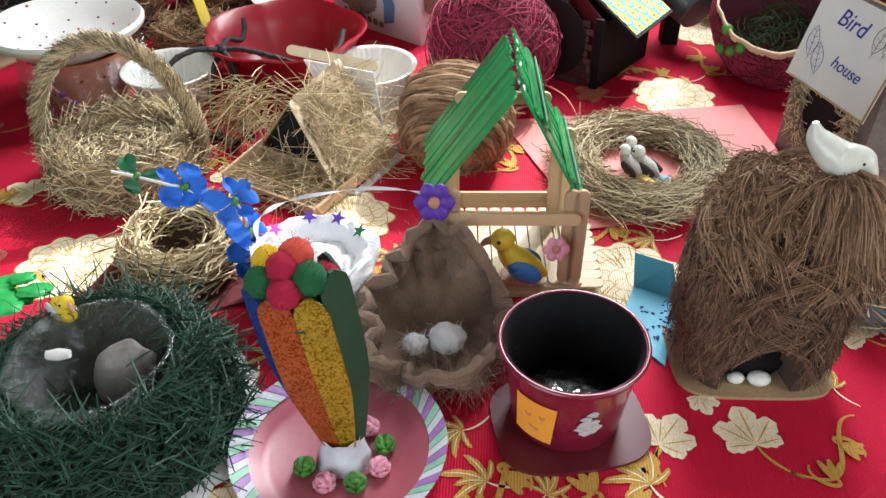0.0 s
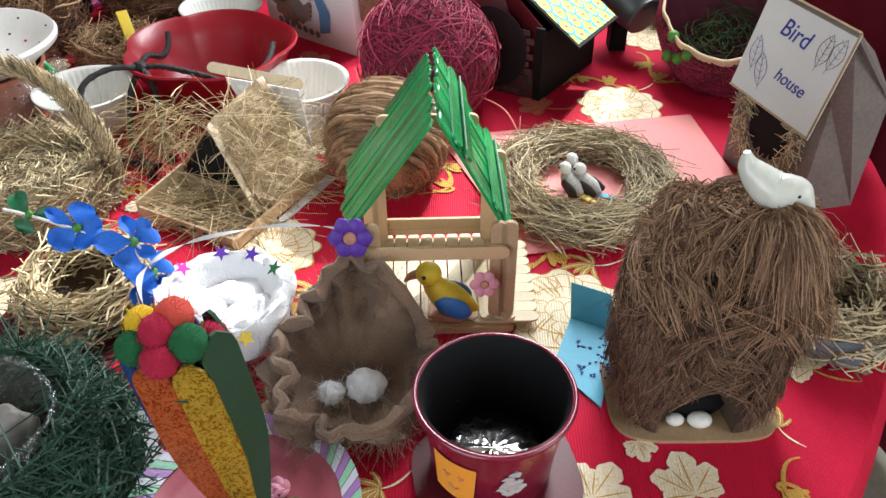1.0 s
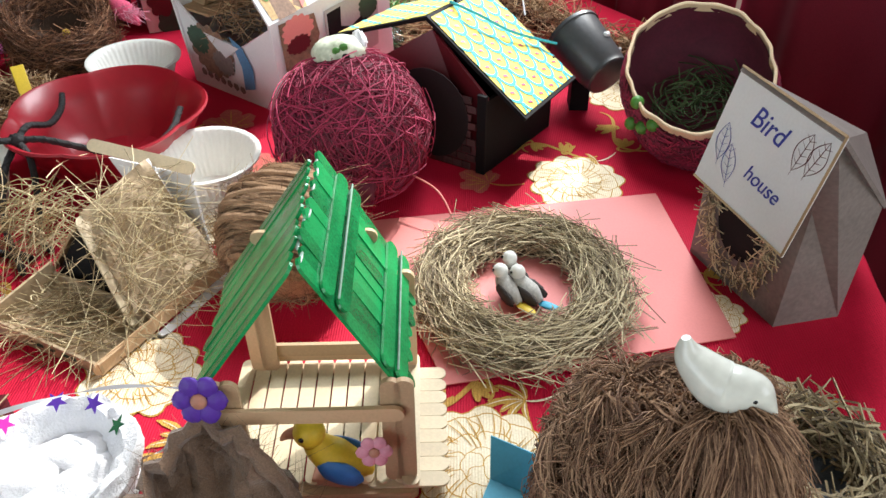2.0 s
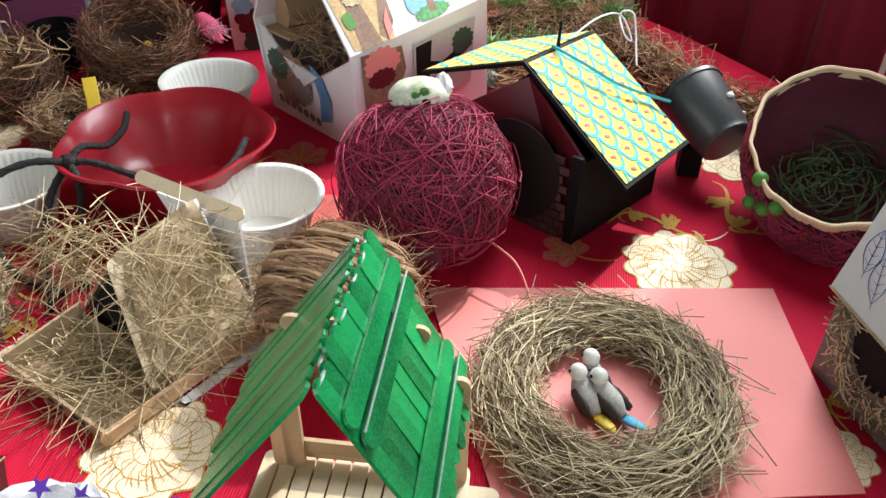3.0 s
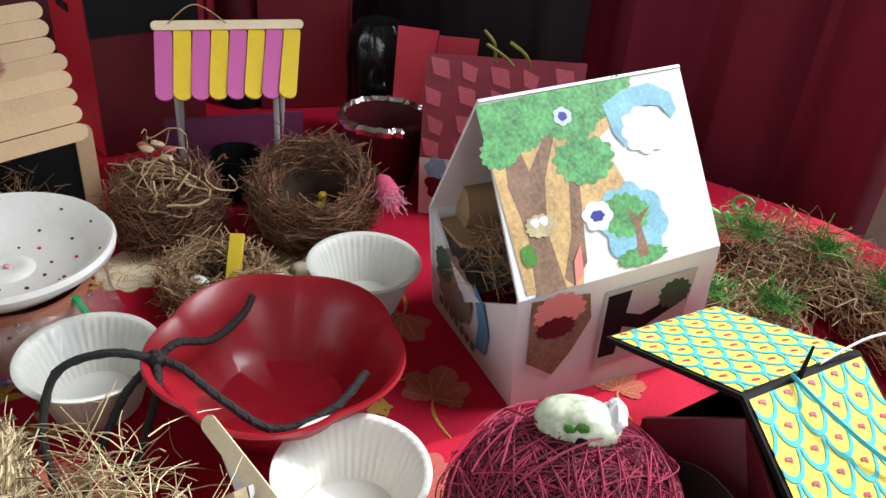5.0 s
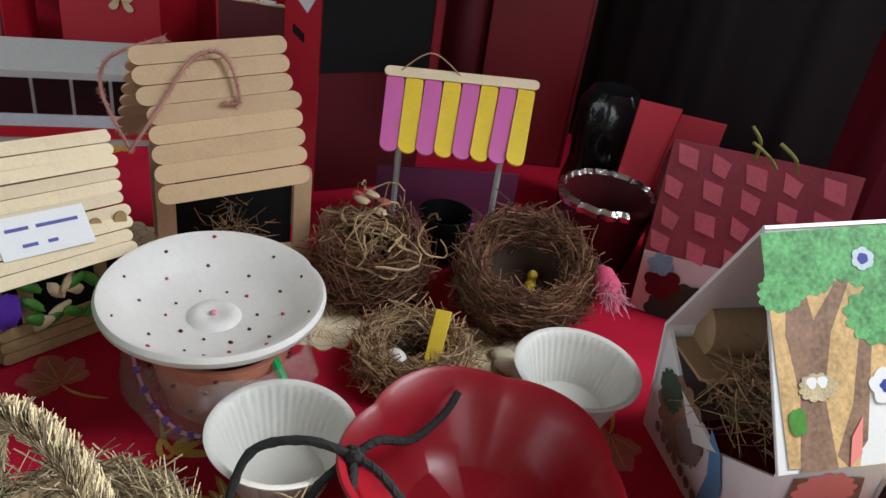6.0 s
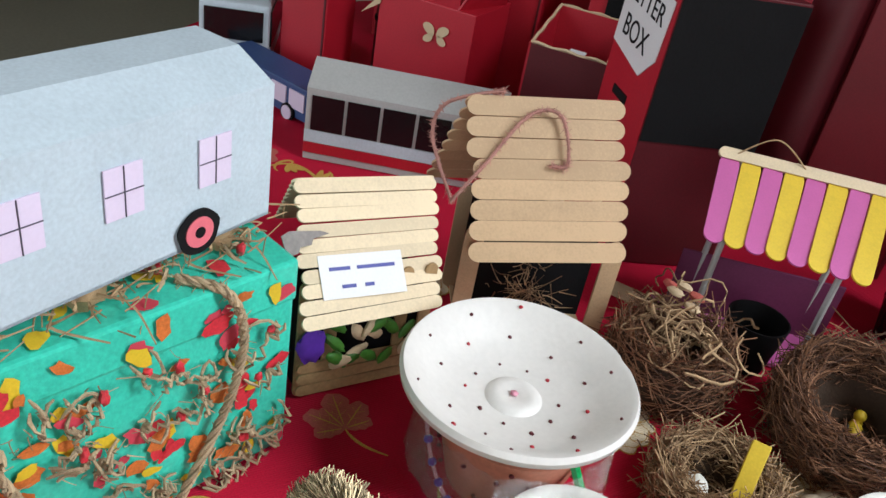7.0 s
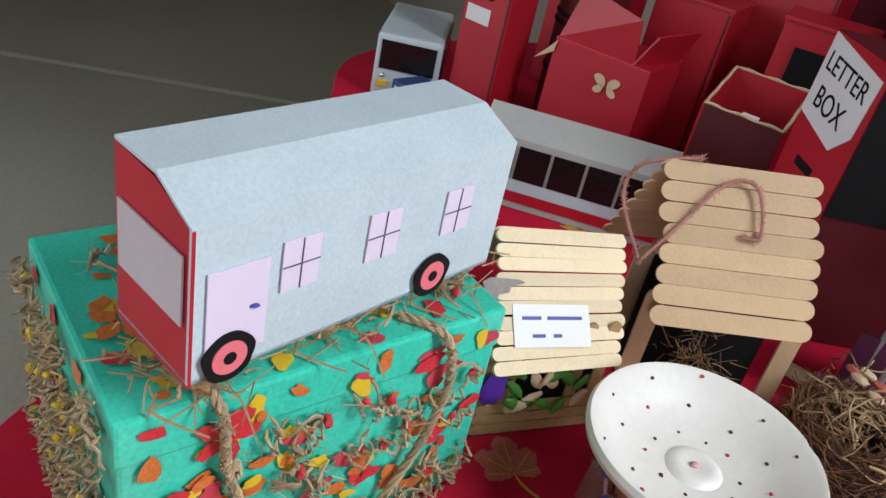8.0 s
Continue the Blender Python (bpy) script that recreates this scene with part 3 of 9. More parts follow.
# ---- fibre helpers ----
def ring_strands(g, count, R, wide, high, thick, span=(0.5, 1.4), seed=1, flare=0.35, z0=0.0, squash=1.0, loose=0.0, sides=3):
    """Straws wound round a ring of radius R, with a heaped cross-section; loose ends stick out."""
    rr = random.Random(seed)
    for _ in range(count):
        a0, sp = rr.uniform(0, 2 * math.pi), rr.uniform(*span) * rr.choice((-1, 1))
        th = rr.uniform(0, 2 * math.pi)
        d = math.sqrt(rr.random())
        off, zc = wide * d * math.cos(th), z0 + high * (0.5 + 0.5 * d * math.sin(th))
        drift, lift = rr.uniform(-1, 1) * wide * flare, rr.uniform(-1, 1) * high * flare * 0.5
        pts = []
        for k in range(6):
            u = k / 5
            a = a0 + sp * u
            r = R + off + drift * (u - 0.5) * 2 + rr.uniform(-1, 1) * thick * 0.8
            if loose and k == 5 and rr.random() < 0.5:
                r += loose * rr.uniform(0.2, 1)
            pts.append((r * math.cos(a), squash * r * math.sin(a), max(thick, zc + lift * (u - 0.5) * 2 + rr.uniform(-1, 1) * thick)))
        g.tube(pts, thick * rr.uniform(0.6, 1.3), sides, cap=False)
    return g


def sphere_strands(g, count, c, r, thick, seed, span=(0.6, 2.0), axis=None, tilt=1.5, lift=0.03):
    """Yarn wound over a ball; axis and tilt say how far the windings run alike."""
    rr = random.Random(seed)
    c = Vector(c)
    for _ in range(count):
        ax = Vector((rr.gauss(0, 1), rr.gauss(0, 1), rr.gauss(0, 1))) * tilt + (Vector(axis) * 2 if axis else Vector())
        if ax.length < 1e-3:
            continue
        ax.normalize()
        u = ax.orthogonal().normalized()
        w = ax.cross(u)
        a0, sp = rr.uniform(0, 6.28), rr.uniform(*span)
        h = rr.uniform(-0.75, 0.75)
        k = 12
        rad = math.sqrt(1 - h * h)
        s = 1 + rr.uniform(0, lift)
        pts = []
        for i in range(k):
            a = a0 + sp * i / (k - 1)
            d = (u * math.cos(a) + w * math.sin(a)) * rad + ax * h
            pts.append(c + Vector((d.x * r[0], d.y * r[1], d.z * r[2])) * s)
        if min(p.z for p in pts) > thick:
            g.tube(pts, thick * rr.uniform(0.7, 1.3), 4, cap=False)
    return g


def scatter_strands(g, count, at, length, thick, seed, bend=0.3, down=0.0):
    """Loose straws: at(rr) gives a start and a way."""
    rr = random.Random(seed)
    for _ in range(count):
        p, d = at(rr)
        p, d = Vector(p), Vector(d).normalized()
        side = Vector((rr.gauss(0, 1), rr.gauss(0, 1), rr.gauss(0, 1))) * bend
        ln = length * rr.uniform(0.5, 1.2)
        pts = [p + d * ln * u + side * ln * u * (1 - u * 0.4) * u - Vector((0, 0, down * ln * u * u)) for u in (0, 0.25, 0.5, 0.75, 1)]
        g.tube([(q.x, q.y, max(q.z, 0.001)) for q in pts], thick * rr.uniform(0.6, 1.3), 3, taper=0.6, cap=False)
    return g


def stick_outline(length, width, n=7):
    r, h = width / 2, length / 2 - width / 2
    return [(h + r * math.sin(math.pi * i / n), -r * math.cos(math.pi * i / n)) for i in range(n + 1)] + [(-h - r * math.sin(math.pi * i / n), r * math.cos(math.pi * i / n)) for i in range(n + 1)]


def stick(parent, m, length, width=0.0175, thick=0.0018, material=None, name="stick", label=""):
    """One round-ended craft stick, lying along its own x."""
    key = (length, width, thick)
    if key not in STICKS:
        STICKS[key] = part(name, Geo().prism(stick_outline(length, width), -thick / 2, thick / 2), STICK, smooth=False).data
        bpy.data.objects.remove([o for o in scene.objects if o.data is STICKS[key]][0])
    ob = new(name, STICKS[key])
    ob.parent, ob.matrix_basis = parent, m
    ob.material_slots[0].link = "OBJECT"
    ob.material_slots[0].material = material or STICK
    return tagged(ob, label)


STICKS = {}


def along(p0, p1, up=(0, 0, 1)):
    """The pose whose x runs from p0 to p1, at their middle, its z as near as may be to up."""
    a, b = Vector(p0), Vector(p1)
    x = (b - a).normalized()
    z = (Vector(up) - x * Vector(up).dot(x)).normalized()
    y = z.cross(x)
    m = Matrix((x, y, z)).transposed().to_4x4()
    m.translation = (a + b) / 2
    return m


# ---- green-roofed stick house ----
def green_house():
    t = thing("stick_birdhouse", 0.105, 0.667, 0, 3, "open craft-stick bird house with a glossy green painted roof", "bird house")
    m = lambda a, b, up=(0, 0, 1): along(a, b, up)
    # deck
    for k in range(11):
        x = -0.062 + 0.0118 * k
        stick(t, m((x, -0.052, 0.012), (x, 0.062, 0.012)), 0.114, 0.0105, 0.002, STICKPALE, "floor_stick")
    for k in range(9):
        stick(t, m((0.042, -0.048 + 0.0118 * k, 0.0095), (0.078, -0.048 + 0.0118 * k, 0.0095)), 0.055, 0.0115, 0.002, STICKPALE, "floor_stick")
    for y in (-0.052, 0.0, 0.056):
        for lv in range(2):
            stick(t, m((-0.062, y, 0.003 + 0.0035 * lv), (0.066, y, 0.003 + 0.0035 * lv)), 0.13, 0.011, 0.0032, STICK, "beam")
    stick(t, m((0.062, -0.058, 0.0145), (0.062, 0.064, 0.0145)), 0.12, 0.012, 0.003, STICKPALE, "rail")
    # posts and rails
    for x in (-0.052, 0.052):
        for y in (-0.048, 0.052):
            h = 0.107
            for dx in (0, 0.008):
                stick(t, m((x + dx, y, 0.012), (x + dx, y, h), (0, 1, 0)), h - 0.012, 0.0125, 0.0035, STICK, "post")
    stick(t, m((-0.055, -0.053, 0.082), (0.060, -0.053, 0.082), (0, 1, 0)), 0.115, 0.0115, 0.003, STICK, "rail")
    stick(t, m((-0.045, 0.055, 0.135), (0.045, 0.055, 0.135), (0, 1, 0)), 0.085, 0.0115, 0.003, STICK, "rail")
    stick(t, m((-0.052, 0.055, 0.030), (0.058, 0.055, 0.030), (0, 1, 0)), 0.114, 0.0115, 0.003, STICK, "rail")
    stick(t, m((-0.052, 0.058, 0.022), (0.058, 0.058, 0.022), (0, 1, 0)), 0.114, 0.0115, 0.003, STICK, "rail")
    # roof: two slopes of sticks laid from ridge to eave
    rr = random.Random(3)
    for side in (-1, 1):
        ex, ez = (0.062, 0.085) if side > 0 else (-0.072, 0.082)
        for k in range(11):
            y = -0.040 + 0.0107 * k
            up = (side * 0.85, 0, 0.55)
            e = rr.uniform(-0.004, 0.004)
            stick(t, m((0.0012 * side + 0.006, y, 0.191 + rr.uniform(-0.001, 0.001)), (ex + e * side, y + rr.uniform(-0.001, 0.001), ez - e), up), 0.125, 0.0108, 0.0022, GREENPAINT, "roof_stick", "green painted stick")
        for u in (0.26, 0.80):
            x, z = 0.006 + (ex - 0.006) * u, 0.190 + (ez - 0.190) * u
            if side > 0:
                for d in (-0.007, 0.007):
                    stick(t, m((x + d * 0.55 + 0.004, -0.045, z - d * 0.85 + 0.003), (x + d * 0.55 + 0.004, 0.072, z - d * 0.85 + 0.003), (0.85, 0, 0.55)), 0.117, 0.011, 0.002, GREENPAINT, "roof_batten", "green painted stick")
                # Pale glue line doubles as painted glare on the slope.
                g = Geo().tube([(x + 0.0065, -0.043, z + 0.004), (x + 0.0065, 0.070, z + 0.004)], 0.0007, 4)
                part("glue_line", g, GLUEGLINT, t)
    # Beads of glue also paint the white glints along the ridge.
    g = Geo()
    for k in range(9):
        g.ball((0.007 + rr.uniform(-0.002, 0.002), -0.040 + 0.012 * k + rr.uniform(-0.004, 0.004), 0.1905), (0.0011, 0.0052, 0.0006), 8, 6, 0.4)
    part("glue_seam", g, GLUEGLINT, t, "hardened glue with painted pale glints along the ridge")


green_house()


def clay_flower(x, y, z, r, face, petals, heart, pm, hm, label):
    t = thing("clay_flower", x, y, z, 0, label, "flower")
    t.matrix_world = look((x, y, z), (x - face[0], y - face[1], z - face[2]))
    for k in range(petals):
        a = 2 * math.pi * k / petals
        part("petal", Geo().ball((r * 0.62 * math.cos(a), r * 0.62 * math.sin(a), 0), (r * 0.42, r * 0.42, r * 0.16), 12, 8, 0.15), pm, t)
    part("heart", Geo().ball((0, 0, r * 0.12), (r * 0.32, r * 0.32, r * 0.16), 12, 8), hm, t)


clay_flower(0.049, 0.609, 0.100, 0.016, (0, -1, 0.35), 6, 1, PURPLE, SKIN, "purple clay flower with coral heart on the railing")
clay_flower(0.149, 0.607, 0.058, 0.011, (0.1, -1, 0.3), 6, 1, PINKCLAY, SKIN, "pale pink clay flower stuck on a post")


def bird(name, x, y, z, turn, size, body, wing, beak, label, tail=None, belly=None, tilt=0.0):
    """A small moulded bird facing its own +x."""
    t = thing(name, x, y, z, turn, label, "bird ornament")
    s = size
    part("body", Geo().ball((0, 0, s * 0.42), (s * 0.62, s * 0.36, s * 0.40), 18, 12, 0.08, 2, pose(0, 0, 0, 0, 12 + tilt, 0)), body, t)
    part("head", Geo().ball((s * 0.42, 0, s * 0.98), s * 0.27, 16, 12), belly or body, t)
    part("neck", Geo().tube([(s * 0.30, 0, s * 0.55), (s * 0.38, 0, s * 0.75), (s * 0.42, 0, s * 0.92)], [s * 0.27, s * 0.21, s * 0.2], 12), body, t)
    part("beak", Geo().tube([(s * 0.62, 0, s * 0.97), (s * 0.78, 0, s * 0.90), (s * 0.92, 0, s * 0.78)], [s * 0.12, s * 0.085, s * 0.02], 8), beak, t)
    for side in (-1, 1):
        part("wing", Geo().ball((-s * 0.15, side * s * 0.31, s * 0.45), (s * 0.45, s * 0.09, s * 0.26), 14, 10, 0.1, 2, pose(0, 0, 0, 0, 20, 0)), wing, t)
        part("eye", Geo().ball((s * 0.50, side * s * 0.235, s * 1.04), s * 0.05, 8, 6), BLACKGLOSS, t)
    part("tail", Geo().ball((-s * 0.72, 0, s * 0.25), (s * 0.32, s * 0.13, s * 0.08), 12, 8, 0.1, 2, pose(0, 0, 0, 0, -22, 0)), tail or wing, t)
    return t



def clay_bird():
    t = thing("clay_bird", 0.119, 0.624, 0.009, 176, "plump yellow clay bird with blue wings on the stick deck", "bird ornament")
    t.matrix_world = pose(0.119, 0.624, 0.009, 0, 0, 176) @ Matrix.Scale(1.08, 4)
    part("foot_block", Geo().box(0, 0, 0.003, 0.026, 0.016, 0.006), SKIN, t, "small brown clay perch", smooth=False, bevel=0.001)
    line = smooth_line([(-0.024, 0, 0.009), (-0.014, 0, 0.013), (-0.002, 0, 0.019), (0.006, 0, 0.026), (0.0105, 0, 0.034)], 24)
    rad = smooth_line([(v, 0, 0) for v in (0.0024, 0.0085, 0.0118, 0.0098, 0.0074)], 24)[:, 0]
    part("body", Geo().tube(line, rad, 20), YELLOW, t)
    part("head", Geo().ball((0.0125, 0, 0.0405), (0.0098, 0.0092, 0.0092), 20, 14), YELLOW, t)
    part("beak", Geo().tube(smooth_line([(0.019, 0, 0.040), (0.026, 0, 0.037), (0.031, 0, 0.031)], 8), [0.0042, 0.0040, 0.0036, 0.0032, 0.0027, 0.0021, 0.0014, 0.0005], 10), SKIN, t)
    for s in (-1, 1):
        part("wing", Geo().ball((-0.006, s * 0.0095, 0.0165), (0.0145, 0.0040, 0.0092), 18, 12, 0.08, 2, pose(0, 0, 0, 0, -24, 0)), BLUE, t)
        part("eye", Geo().ball((0.0150, s * 0.0082, 0.0430), (0.0018, 0.0012, 0.0018), 10, 8), BLACKGLOSS, t)


clay_bird()



# ---- coir hut with white bird ----
def coir_hut():
    t = thing("coir_hut", 0.300, 0.553, 0, 2, "shaggy coconut-fibre hut with a low doorway on a card base", "bird house")

    def block(a, w, d, p=0.6):
        return w * math.copysign(abs(math.cos(a)) ** p, math.cos(a)), d * math.copysign(abs(math.sin(a)) ** p, math.sin(a))
    base = [block(2 * math.pi * i / 40, 0.061, 0.048, 0.45) for i in range(40)]
    part("base", Geo().prism(base, 0.0, 0.003), CARDBROWN, t)
    rr = random.Random(5)
    # matted wall round a dark doorway
    n, rows = 72, 16
    q = []
    for i in range(rows):
        z = 0.003 + 0.115 * i / (rows - 1)
        for j in range(n):
            a = 2 * math.pi * j / n
            x, y = block(a, 0.0515, 0.0425)
            k = 1 + 0.05 * noise.noise(Vector((x * 60, y * 60, z * 22)))
            if y < -0.02 and abs(x + 0.004) < 0.025 and z < 0.043 * math.sqrt(max(0.0, 1 - ((x + 0.004) / 0.027) ** 2)):
                y += 0.034
            q.append((x * k, y * k, z))
    f = [(i * n + j, i * n + (j + 1) % n, (i + 1) * n + (j + 1) % n, (i + 1) * n + j) for i in range(rows - 1) for j in range(n)] + [tuple(range((rows - 1) * n, rows * n))]
    part("wall", Geo().add(q, f), COIRSHADE, t)
    # Black ball puts the doorway's inner shade into colour.
    part("doorway", Geo().ball((-0.004, -0.020, 0.020), (0.028, 0.010, 0.026), 20, 12), BLACK, t, "black ball painting the shade inside the doorway")
    g = Geo()

    def lock(spine, count, spread, wave):
        """One lock of fibres that share a line and fan out towards its tip."""
        n_ = len(spine)
        for _ in range(count):
            o = Vector((rr.gauss(0, 1), rr.gauss(0, 1), rr.gauss(0, 1)))
            k0 = rr.randrange(0, 2)
            end = rr.randrange(n_ - 2, n_ + 1)
            sw = rr.gauss(0, wave)
            ax = Vector((rr.gauss(0, 1), rr.gauss(0, 1), rr.gauss(0, 0.4)))
            pts = [spine[k] + o * spread * (0.35 + 0.65 * k / n_) + ax * sw * math.sin(2.5 * k / n_ * 3.1 + o.x) for k in range(k0, end)]
            if len(pts) > 2:
                g.tube(pts, rr.uniform(0.0002, 0.00055), 3, taper=0.5, cap=False)

    for _ in range(620):
        a = rr.uniform(0, 6.283)
        z1 = rr.uniform(0.03, 0.122)
        z2 = max(0.004, z1 - rr.uniform(0.02, 0.045))
        lift = rr.uniform(0.0, 0.005)
        sway = rr.gauss(0, 0.32)
        x0, y0 = block(a, 0.052, 0.043)
        spine = []
        for k in range(7):
            u = k / 6
            x, y = block(a + sway * u, 0.0520 + lift * (0.6 + u), 0.0430 + lift * (0.6 + u))
            zk = z1 + (z2 - z1) * u
            if y < -0.02 and zk < 0.008 + 0.042 * math.sqrt(max(0.0, 1 - ((x + 0.004) / 0.028) ** 2)):
                break
            spine.append(Vector((x, y, zk)))
        if len(spine) > 3:
            lock(spine, 15, 0.0021, 0.0016)
    part("wall_fibres", g, COIR, t, kind="stuff")
    # hipped thatch hanging from a short ridge
    def slope(a, u, off):
        ex, ey = block(a, 0.059, 0.055, 0.75)
        rx = max(-0.022, min(0.034, ex * 0.55 + 0.006))
        w = 0.02 + 0.98 * u
        return rx + (ex + 0.006 - rx) * w + off * math.cos(a), 0.010 * (1 - w) + (ey - 0.002) * w + off * math.sin(a), 0.172 - 0.066 * u ** 1.15 - 0.006 * math.cos(a) * u + off
    n, rows = 48, 10
    q = [slope(2 * math.pi * j / n, i / (rows - 1) * 0.92, -0.003) for i in range(rows) for j in range(n)]
    f = [(i * n + j, i * n + (j + 1) % n, (i + 1) * n + (j + 1) % n, (i + 1) * n + j) for i in range(rows - 1) for j in range(n)]
    part("roof_core", Geo().add(q, f), COIRSHADE, t)
    g = Geo()
    for k in range(640):
        a = rr.uniform(0, 6.283)
        u0 = rr.uniform(-0.02, 0.76)
        u1 = min(1.0 + 0.14 * rr.random(), u0 + rr.uniform(0.16, 0.42))
        tw = rr.gauss(0, 0.42)
        off = rr.uniform(0.001, 0.010)
        lock([Vector(slope(a + tw * i_ / 6, max(0, u0 + (u1 - u0) * i_ / 6), off * math.sin(0.5 + 2.2 * i_ / 6))) for i_ in range(7)], 15, 0.0022, 0.0020)
    # a tuft tied under the bird falls over the front
    for k in range(60):
        a = rr.uniform(-2.4, -0.1)
        top = Vector((0.020 + rr.gauss(0, 0.004), -0.004 + rr.gauss(0, 0.003), 0.172))
        tip = Vector((0.020 + 0.050 * math.cos(a) * rr.uniform(0.6, 1.1), -0.004 + 0.062 * math.sin(a) * rr.uniform(0.5, 0.95), 0.128 + rr.uniform(-0.014, 0.02)))
        lock([top.lerp(tip, u) + Vector((0, -0.004, 0.020)) * math.sin(math.pi * u) for u in np.linspace(0, 1, 7)], 20, 0.0024, 0.0020)
    for _ in range(900):
        x = rr.uniform(-0.030, 0.040)
        y, a = 0.010 + rr.gauss(0, 0.006), rr.gauss(0, 0.9)
        ln = rr.uniform(0.010, 0.022) * rr.choice((-1, 1))
        c, s_ = math.cos(a), math.sin(a)
        g.tube([(x + ln * c * u, y + ln * s_ * u, 0.1675 + 0.006 * math.sin(2.4 * u) - 0.006 * u * u + rr.uniform(-0.001, 0.002)) for u in (-0.5, 0, 0.5, 1)], rr.uniform(0.00025, 0.0006), 3, cap=False)
    part("ridge_roll", Geo().tube([(-0.026, 0.010, 0.161), (0.006, 0.010, 0.164), (0.038, 0.010, 0.161)], [0.006, 0.0075, 0.006], 10), COIRSHADE, t)
    part("thatch", g, HUTTHATCH, t, "shaggy fibre thatch gathered to a tuft", kind="stuff")
    for x, y, r in ((-0.015, -0.033, 0.0056), (0.002, -0.034, 0.0074)):
        e = thing("egg", 0.300 + x, 0.553 + y, 0.003, 0, "small white egg in the hut doorway", "egg")
        part("shell", Geo().ball((0, 0, r * 0.8), (r * 1.2, r * 0.9, r * 0.8), 16, 10), EGG, e)


HUTTHATCH = mat("tousled_thatch", (0.34, 0.205, 0.12), 0.85, 0.35, 900, 60, 0.2, dark=(0.11, 0.055, 0.032), island=1.2)
coir_hut()


def white_bird():
    t = thing("foam_bird", 0.319, 0.548, 0.187, -24, "white glossy carved bird with dark eye on thatch", "bird ornament")
    t.matrix_world = pose(0.319, 0.548, 0.187, 0, 0, -24) @ Matrix.Scale(0.92, 4)
    pts = [(-0.0225, 0, 0.0230), (-0.0190, 0, 0.0130), (-0.0090, 0, 0.0040), (0.0, 0, -0.0004), (0.0084, 0, 0.0020), (0.0150, 0, 0.0026), (0.0205, 0, -0.0018), (0.0268, 0, -0.0085)]
    rad = smooth_line([(v, 0, 0) for v in (0.0022, 0.0076, 0.0116, 0.0130, 0.0106, 0.0084, 0.0050, 0.0007)], 44)[:, 0]
    g = Geo().tube(smooth_line(pts, 44), rad, 28)
    part("body", g, BIRDWHITE, t)
    for s in (-1, 1):
        part("eye", Geo().ball((0.0150, s * 0.0079, 0.0036), (0.0014, 0.0010, 0.0014), 10, 8), BLACKGLOSS, t)


BIRDWHITE = mat("white_glazed_foam", (0.66, 0.67, 0.60), 0.22, 0.12, 160, 40, 0.06)
white_bird()


# ---- maroon pot ----
def pot():
    t = thing("maroon_pot", 0.153, 0.482, 0, 0, "deep maroon enamel pot, black inside, with orange label", "pot")
    prof = [(0.0, 0.006), (0.037, 0.006), (0.040, 0.009), (0.0435, 0.045), (0.0475, 0.072), (0.0505, 0.0735), (0.0505, 0.0775), (0.0485, 0.079)]
    part("outside", Geo().lathe(prof, 64), CANRED, t)
    # Inner surface is black, unlike the maroon outside.
    part("inside", Geo().lathe([(0.0485, 0.0789), (0.0462, 0.076), (0.042, 0.045), (0.0375, 0.012), (0.0, 0.011)], 64), BLACK, t, "black inner surface")
    part("rim", Geo().lathe([(0.0505 + 0.0017 * math.cos(a), 0.0775 + 0.0017 * math.sin(a)) for a in np.linspace(0, 2 * math.pi, 10)], 64), CANRED, t)
    part("foil_bottom", Geo().ball((0, -0.002, 0.020), (0.032, 0.026, 0.004), 40, 16, 0.4, 9), SILVER, t, "crumpled silver foil in the bottom")
    lab = Geo()
    q = []
    for z, da in ((0.016, 0.0), (0.056, 0.06)):
        for k in range(7):
            a = math.radians(212 + 40 * k / 6) + da
            r = 0.0407 + (z - 0.009) * 0.098 + 0.0009
            q.append((r * math.cos(a), r * math.sin(a), z))
    lab.add(q, [(k, k + 1, 8 + k, 7 + k) for k in range(6)])
    part("label", lab, mat("orange_paper", (0.85, 0.36, 0.04), 0.6, 0.08, 400, 20, 0.02), t, "orange paper label with a drawn face")
    ink = Geo()
    for z, a0, w in ((0.042, 226, 6), (0.044, 240, 5), (0.030, 230, 10)):
        a = [math.radians(a0 + w * k / 5) for k in range(6)]
        ink.tube([((0.0425 + (z - 0.009) * 0.098) * math.cos(b), (0.0425 + (z - 0.009) * 0.098) * math.sin(b), z - 0.003 * math.sin(math.pi * k / 5)) for k, b in enumerate(a)], 0.0005, 4)
    part("drawn_line", ink, SKIN, t)
    patch = Geo()
    rr = random.Random(4)
    for _ in range(16):
        a, z = math.radians(rr.gauss(283, 5)), rr.gauss(0.042, 0.005)
        r = 0.0405 + (z - 0.009) * 0.1 + 0.0008
        patch.ball((r * math.cos(a), r * math.sin(a), z), (0.004, 0.0012, 0.0026), 8, 6, 0.5, 3, pose(0, 0, 0, 0, 0, 13))
    part("chipped_paint", patch, GREY, t, "patch of chipped grey paint")
    b = thing("card_mat", 0.156, 0.474, 0, 12, "maroon cardboard mat with curled edges under the pot", "mat")
    o = [(0.056 * math.copysign(abs(math.cos(a)) ** 0.6, math.cos(a)), 0.045 * math.copysign(abs(math.sin(a)) ** 0.6, math.sin(a))) for a in (2 * math.pi * i / 36 for i in range(36))]
    part("mat", Geo().prism(o, 0.002, 0.005), DEEPRED, b)


pot()


